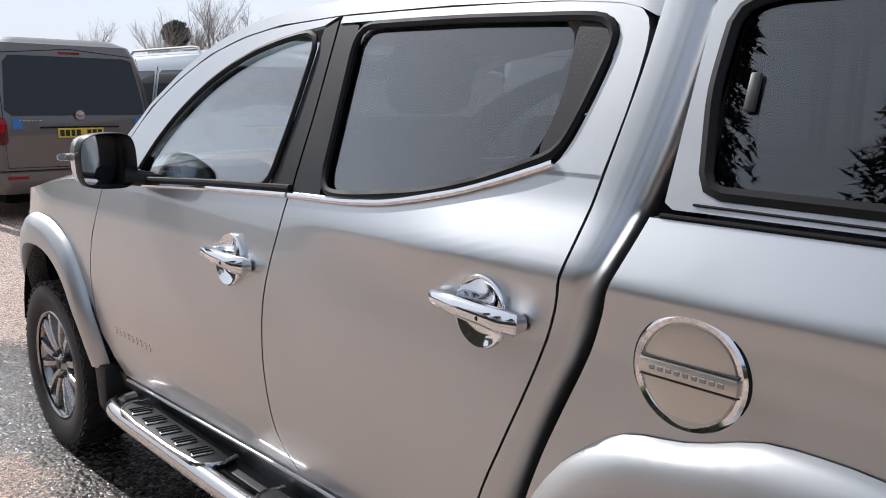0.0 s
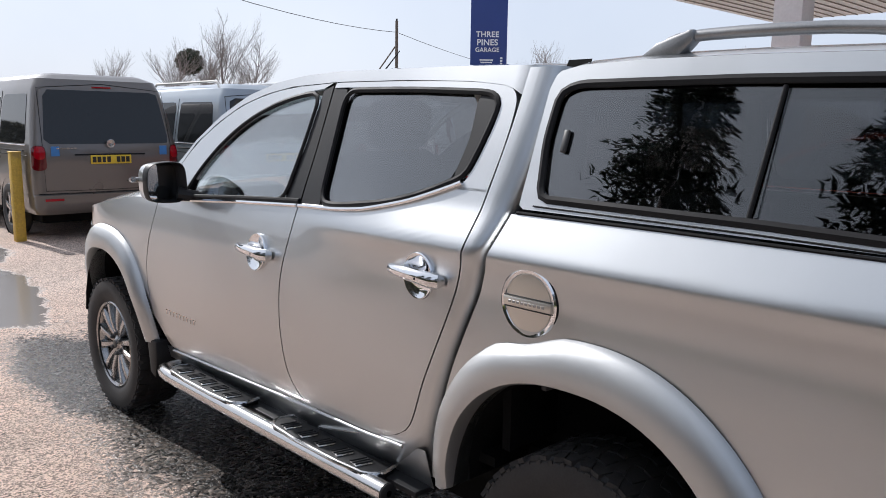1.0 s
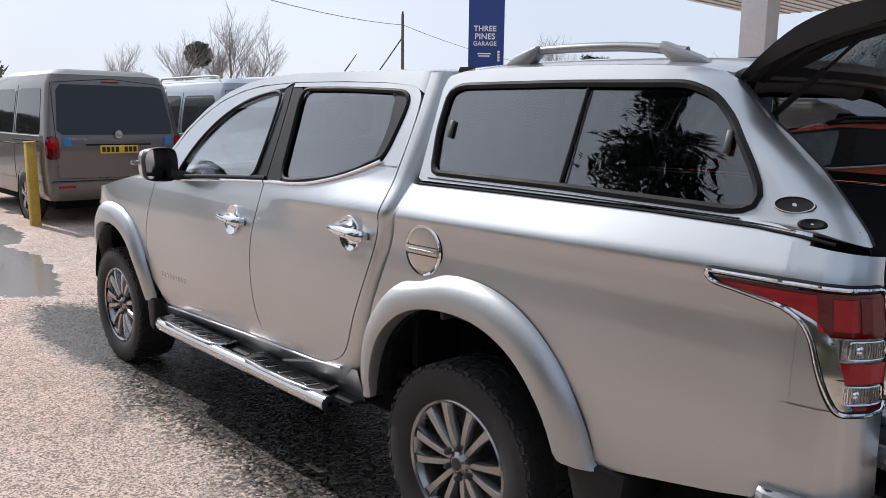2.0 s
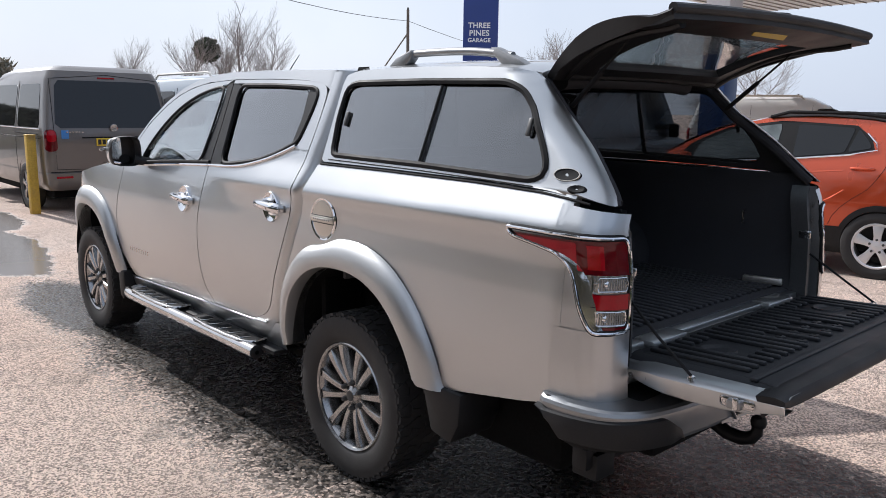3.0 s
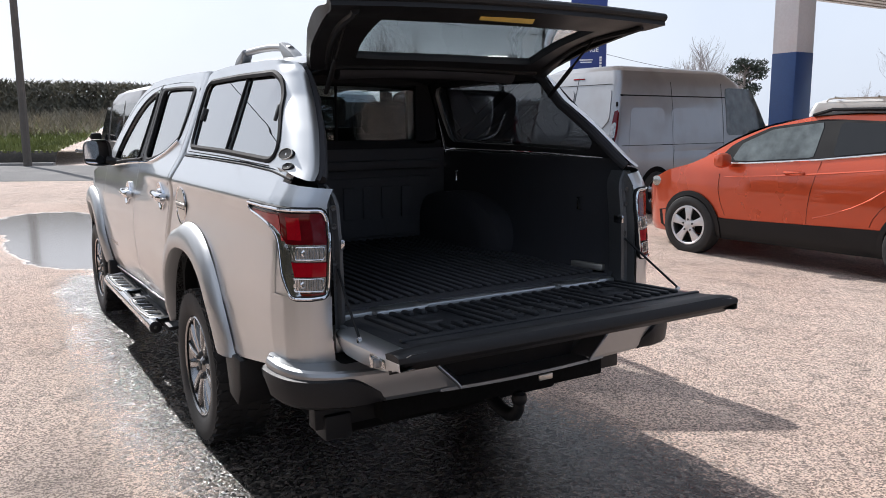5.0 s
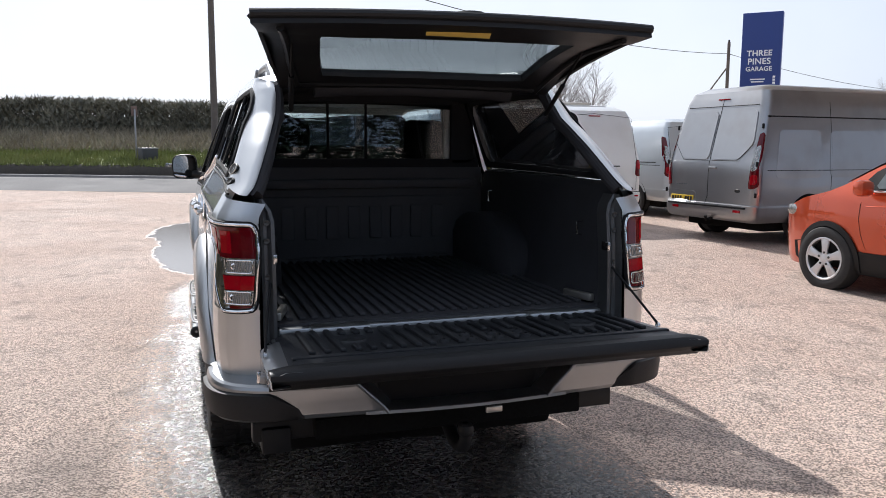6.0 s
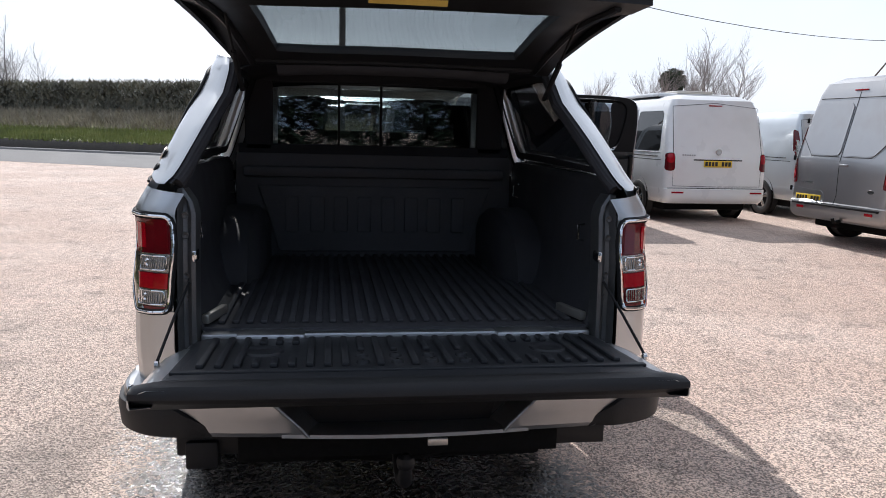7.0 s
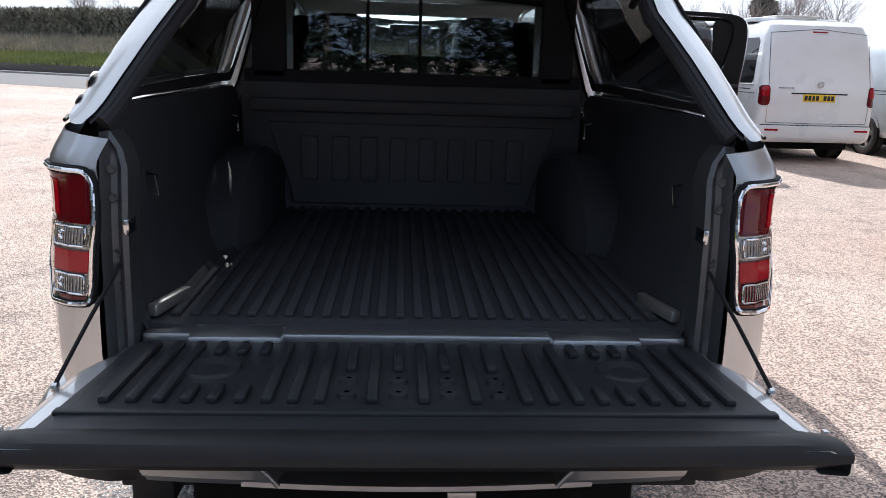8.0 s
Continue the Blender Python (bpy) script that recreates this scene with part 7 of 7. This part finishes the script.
# bare trees
def tree(name, at, h, seed, label, levels=4, width=0.45, fork=0.24, bare=True, trunk_r=None, ivy=None, category="tree", top_only=False):
    rnd = random.Random(seed)
    t = thing(name, (*at, 0), label, category, "bare trees" if bare else "")
    vs, fs, tv, tf = [], [], [], []

    def bar(a, b, r0, r1, V, F, n=5):
        d = (b - a).normalized()
        s = d.cross(Vector((0.3, 0.2, 1))).normalized()
        u = s.cross(d)
        k = len(V)
        for p, r in ((a, r0), (b, r1)):
            for i in range(n):
                q = p + r * (math.cos(6.2832 * i / n) * s + math.sin(6.2832 * i / n) * u)
                V.append(tuple(q))
        for i in range(n):
            F.append((k + i, k + (i + 1) % n, k + n + (i + 1) % n, k + n + i))

    def grow(p, d, length, r, lev):
        steps = 3 if lev < levels else 2
        q = p
        for i in range(steps):
            d = (d + Vector((rnd.uniform(-1, 1), rnd.uniform(-1, 1), rnd.uniform(-.3, .6))) * 0.16).normalized()
            e = q + d * length / steps
            ra, rb = r * (1 - 0.25 * i / steps), r * (1 - 0.25 * (i + 1) / steps)
            bar(q, e, ra, rb, tv if lev == 0 else vs, tf if lev == 0 else fs, 8 if lev == 0 else (5 if lev < 3 else 3))
            q = e
            if lev < levels and (i > 0 or lev > 0):
                for _ in range(2 if lev < 2 else (1 if lev == levels - 1 else rnd.choice((0, 1, 1, 2)))):
                    a = rnd.uniform(0, 6.283)
                    spread = rnd.uniform(0.4, 1.0) * width * 1.6
                    nd = (d + Vector((math.cos(a), math.sin(a), rnd.uniform(-.1, .5))) * spread).normalized()
                    grow(q, nd, length * rnd.uniform(0.5, 0.78), rb * rnd.uniform(0.45, 0.62), lev + 1)
        if lev < levels:
            grow(q, (d + Vector((rnd.uniform(-.3, .3), rnd.uniform(-.3, .3), .3))).normalized(), length * 0.72, r * 0.68, lev + 1)

    grow(Vector((0, 0, -0.2)), Vector((0, 0, 1)), h * fork, trunk_r or h * 0.0085, 0)
    top_z = max(v[2] for v in vs)
    k = h / top_z
    for nm, V, F in (("trunk", tv, tf), ("crown", vs, fs)):
        me = bpy.data.meshes.new(nm)
        me.from_pydata([(x * k, y * k, z * k) for x, y, z in V], [], F)
        me.materials.append(HAZY_BARK)
        ob = new(nm, me)
        ob.parent = t
    if ivy:
        cz, rr = ivy
        vs2, fs2 = [], []
        for _ in range(2600):
            v = Vector((rnd.gauss(0, 1), rnd.gauss(0, 1), rnd.gauss(0, .8)))
            v = v.normalized() * rr * rnd.uniform(0.55, 1.08)
            p = Vector((0, 0, cz)) + v
            a = Vector((rnd.uniform(-1, 1), rnd.uniform(-1, 1), rnd.uniform(-1, 1))).normalized() * rr * 0.16
            b = Vector((rnd.uniform(-1, 1), rnd.uniform(-1, 1), rnd.uniform(-1, 1))).normalized() * rr * 0.16
            kk = len(vs2)
            vs2 += [tuple(p + a), tuple(p - a), tuple(p + b)]
            fs2.append((kk, kk + 1, kk + 2))
        me = bpy.data.meshes.new("ivy")
        me.from_pydata(vs2, [], fs2)
        me.materials.append(IVY)
        ob = new("ivy", me)
        ob.parent = t
        ob["label"] = "dense dark ivy clump"
    return t


def far(x, y, z, k):
    """The place k times as far away, seen from near the pickup, and the height that keeps its size in view."""
    return ((x - 1.5) * k + 1.5, (y + 2) * k - 2), (z - 1.5) * k + 1.5


for i, (x, y, z, k, lab, iv, w) in enumerate((
        (-39.7, 16.5, 5.7, 2.2, "slender bare tree on the skyline", None, .40), (-38.4, 19.1, 7.4, 2.2, "tall bare tree with fine branches", None, .55), (-37.9, 20.6, 6.2, 2.2, "bare tree with upswept twigs", None, .5),
        (-39.2, 17.6, 5.9, 2.2, "bare tree wrapped in an ivy clump", (0.74, 0.13), .4), (-45.7, 15.2, 5.6, 1.8, "young bare tree with upright stems", None, .35), (-54.4, 20.3, 4.9, 1.6, "low bare tree far off", None, .6),
        (-30.6, 36.3, 6.6, 1.9, "wide bare tree behind the sign", None, .65), (-28.6, 37.3, 5.6, 1.9, "bare tree beside the wide one", None, .6), (-25.6, 32.5, 5.9, 1.9, "bare tree beyond the grey van", None, .5),
        (-15.5, 33.3, 5.1, 1.7, "rounded bare tree across the yard", None, 1.0), (-20.1, 36.4, 3.5, 1.8, "bushy bare thicket tree", None, .8), (-34.0, -14.4, 6.0, 1.5, "bare tree beyond the hedge", None, .7))):
    p, h = far(x, y, z, k)
    tree("bare_tree", p, h, 20 + i, lab, 5, w * 1.25, ivy=(iv[0] * h, iv[1] * h) if iv else None)


def pine(name, at, h, seed, label, n=5200, base=0.2, fine=0.8):
    """An evergreen: trunk, drooping limbs, and many small sprays of needles."""
    rnd = random.Random(seed)
    t = thing(name, (*at, 0), label, "tree", "evergreens")
    part("trunk", tube([(0, 0, -.2), (0.05, 0, h * .5), (0, 0, h * .98)], [h * .022, h * .014, 0.02], 8), HAZY_BARK, t)
    vs, fs = [], []
    for _ in range(n // 26):
        z = h * (base + (1 - base) * rnd.random() ** 1.25)
        r = (h - z) * 0.34 * rnd.uniform(0.6, 1.1) + 0.25
        a = rnd.uniform(0, 6.283)
        for j in range(26):
            f = rnd.uniform(0.12, 1.0)
            p = Vector((r * f * math.cos(a), r * f * math.sin(a), z - 0.32 * r * f * f + rnd.uniform(-.1, .1)))
            s = (0.24 + 0.03 * h * .5) * rnd.uniform(.6, 1.3) * fine
            u = Vector((math.cos(a + rnd.uniform(-1, 1)), math.sin(a + rnd.uniform(-1, 1)), rnd.uniform(-.6, .15))) * s
            w = Vector((rnd.uniform(-1, 1), rnd.uniform(-1, 1), rnd.uniform(-.4, .4))) * s * 0.32
            k = len(vs)
            vs += [tuple(p - w), tuple(p + w), tuple(p + u)]
            fs.append((k, k + 1, k + 2))
    me = bpy.data.meshes.new("needles")
    me.from_pydata(vs, [], fs)
    me.materials.append(CONIFER)
    ob = new("needles", me)
    ob.parent = t
    return t


(pp, ph) = far(-24.7, 33.2, 5.0, 1.9)


def flat_pine(at, h, seed):
    """A pine with a bare trunk and a few flat clouds of needles at its top."""
    rnd = random.Random(seed)
    t = thing("scots_pine", (*at, 0), "dark flat-topped pine on the skyline", "tree", "evergreens")
    part("trunk", tube([(0, 0, -.2), (0.02 * h, 0, h * .4), (-0.02 * h, 0, h * .75), (0, 0, h * .93)], [h * .028, h * .022, h * .014, 0.03], 8), HAZY_BARK, t)
    vs, fs = [], []
    for i in range(22):
        a, f = rnd.uniform(0, 6.283), rnd.random() ** 0.5
        cz = h * (0.93 - 0.42 * rnd.random() ** 1.6)
        rr = h * (0.24 if cz > 0.7 * h else 0.16) * f
        c = Vector((rr * math.cos(a), rr * math.sin(a), cz - 0.1 * rr))
        part("limb", tube([(0, 0, cz - h * .10), c], [h * .008, h * .003], 5), HAZY_BARK, t)
        s = h * rnd.uniform(0.07, 0.11)
        for _ in range(170):
            v = Vector((rnd.gauss(0, 1), rnd.gauss(0, 1), rnd.gauss(0, 1))).normalized() * s * rnd.uniform(0.4, 1.1)
            v.z *= 0.5
            u = Vector((rnd.uniform(-1, 1), rnd.uniform(-1, 1), rnd.uniform(-.5, 1))) * s * 0.30
            w = Vector((rnd.uniform(-1, 1), rnd.uniform(-1, 1), rnd.uniform(-1, 1))) * s * 0.12
            k = len(vs)
            vs += [tuple(c + v - w), tuple(c + v + w), tuple(c + v + u)]
            fs.append((k, k + 1, k + 2))
    me = bpy.data.meshes.new("needles")
    me.from_pydata(vs, [], fs)
    me.materials.append(CONIFER)
    ob = new("needles", me)
    ob.parent = t


flat_pine(pp, ph, 3)
pine("conifer", (-7.4, -11.5), 12.5, 5, "dark conifer at the edge of the yard", 26000, 0.12, 0.42)
pine("conifer", (-3.2, -12.5), 13.0, 6, "tall dark conifer at the edge of the yard", 26000, 0.12, 0.42)
pine("conifer", (1.5, -12.0), 11.0, 7, "dark conifer beside the yard", 20000, 0.12, 0.42)

# Unseen trees, added to darken what the pickup's tail and rear glass mirror.
for i, (x, y, h) in enumerate(((22, -16, 9), (19, -11.5, 9), (18, -8, 10), (18.5, -5, 9.5), (17.5, -2, 10), (18, 1, 9), (18.5, 4, 10), (17.5, 7, 9), (19, 10.5, 9.5), (20, 14, 8.5), (23, 21, 9.5), (14, -17, 10), (9, -15, 9))):
    pine("conifer", (x, y), h, 40 + i, "unseen dark conifer added behind the yard to darken reflections", 7800, 0.03)

# yellow bollard
post = thing("bollard", (-9.6, 0.52, 0), "scuffed yellow square steel bollard", "bollard")
part("shaft", box((0.12, 0.12, 1.12), (0, 0, 0.55), 0.008), POSTYELLOW, post)
part("cap", box((0.13, 0.13, 0.02), (0, 0, 1.115), 0.006), POSTYELLOW, post)

# totem sign
sx, sy = -15.22, 15.02
yaw = math.degrees(math.atan2(-17.1, 16.6)) + 90
sign = thing("totem_sign", (sx, sy, 0), "tall blue garage sign with white lettering", "sign", turn=yaw)
part("panel", box((1.08, 0.28, 5.28), (0, 0, 2.64), 0.02), SIGNBLUE, sign)


def face_text(txt, size, z, x=0.0):
    letters(txt, size, 0.006, SIGNWHITE, sign, pose(x, -0.146, z, 90, 0, 0), spacing=1.05)


face_text("THREE", 0.225, 4.13, -0.04)
face_text("PINES", 0.24, 3.90, -0.04)
face_text("GARAGE", 0.175, 3.69, -0.04)
bm = bmesh.new()
for k in range(2):
    box((0.40 - 0.06 * k, 0.006, 0.035), (-0.06, -0.143, 3.40 - 0.07 * k), 0, bm)
part("small_print", bm, SIGNWHITE, sign)
bm = bmesh.new()
for k in range(4):
    box((0.07, 0.006, 0.06), (0.38, -0.143, 3.46 - 0.085 * k), 0, bm)
part("side_print", bm, SIGNWHITE, sign)

# power poles and lines
for x, y, h, r in ((-30.15, 0.34, 9.8, 0.15), (-50.5, 41.3, 9.9, 0.16)):
    p = thing("utility_pole", (x, y, 0), "weathered wooden power pole", "pole", "power poles")
    part("shaft", tube([(0, 0, -.3), (0, 0, h)], [r, r * .75], 10), WOOD, p)
    part("insulator", box((0.12, 0.12, 0.25), (0, 0, h + 0.08), 0.02), WIRE, p)
part("stay", tube([(0, 0, 8), (-2.2, -1.0, 5)], 0.06, 6), WOOD, p)
for a, b, sag in (((-30.15, 0.34, 9.9), (-50.5, 41.3, 9.0), 1.1), ((-50.5, 41.3, 9.0), (-66, 88, 8.0), 1.0), ((-30.15, 0.34, 9.9), (-52, -42, 9.9), 1.0)):
    A, B = Vector(a), Vector(b)
    solid("power_line", tube([A.lerp(B, t) - Vector((0, 0, 4 * sag * t * (1 - t))) for t in np.linspace(0, 1, 14)], 0.022, 5), WIRE, "thin black overhead power line", "cable")
sb = thing("roadside_box", (-34.2, -2.45, 0.62), "low dark utility box on the grass verge", "utility box", turn=-60)
part("cabinet", box((0.75, 0.45, 0.66), (0, 0, 0.31), 0.03), RIMDARK, sb)
part("lid", box((0.80, 0.50, 0.05), (0, 0, 0.66), 0.015), RAILGREY, sb)
mk = thing("marker_post", (-34.5, -2.95, 0.70), "thin post with a small reddish plate on the verge", "post", turn=-60)
part("shaft", box((0.07, 0.05, 2.35), (0, 0, 1.15), 0.01), RAILGREY, mk)
part("plate", box((0.30, 0.03, 0.42), (0, -0.04, 2.25), 0.01), ROOFTILE, mk)

# forecourt canopy
roof = thing("forecourt_canopy", (0, 0, 0), "white flat forecourt canopy on blue and white columns", "canopy", kind="structure")
fx0, fx1, fy0, fy1, fz = -9.2, 9.0, 7.45, 20.3, 4.5
part("fascia", box((fx1 - fx0, fy1 - fy0, 0.75), ((fx0 + fx1) / 2, (fy0 + fy1) / 2, fz + 0.40), 0.03), CANOPYWHITE, roof)
bm = bmesh.new()
for k in range(60):
    box((0.012, fy1 - fy0 - .2, 0.03), (fx0 + 0.3 + k * 0.3, (fy0 + fy1) / 2, fz + 0.012), 0, bm)
part("soffit_joints", bm, KERB, roof)
for x, y in ((-6.5, 13.5), (0, 13.5), (-3.2, 10.5)):
    part("soffit_lamp", box((0.6, 0.6, 0.05), (x, y, fz + 0.005), 0.01), RIMDARK, roof)
for x, y in ((-3.39, 8.23), (-0.75, 8.6), (-3.2, 16.5)):
    part("column", box((0.38, 0.38, 2.7), (x, y, 1.05), 0.012), COLUMNBLUE, roof, "blue lower part of the column")
    part("column", box((0.375, 0.375, 2.2), (x, y, 3.45), 0.012), CANOPYWHITE, roof, "white upper part of the column")
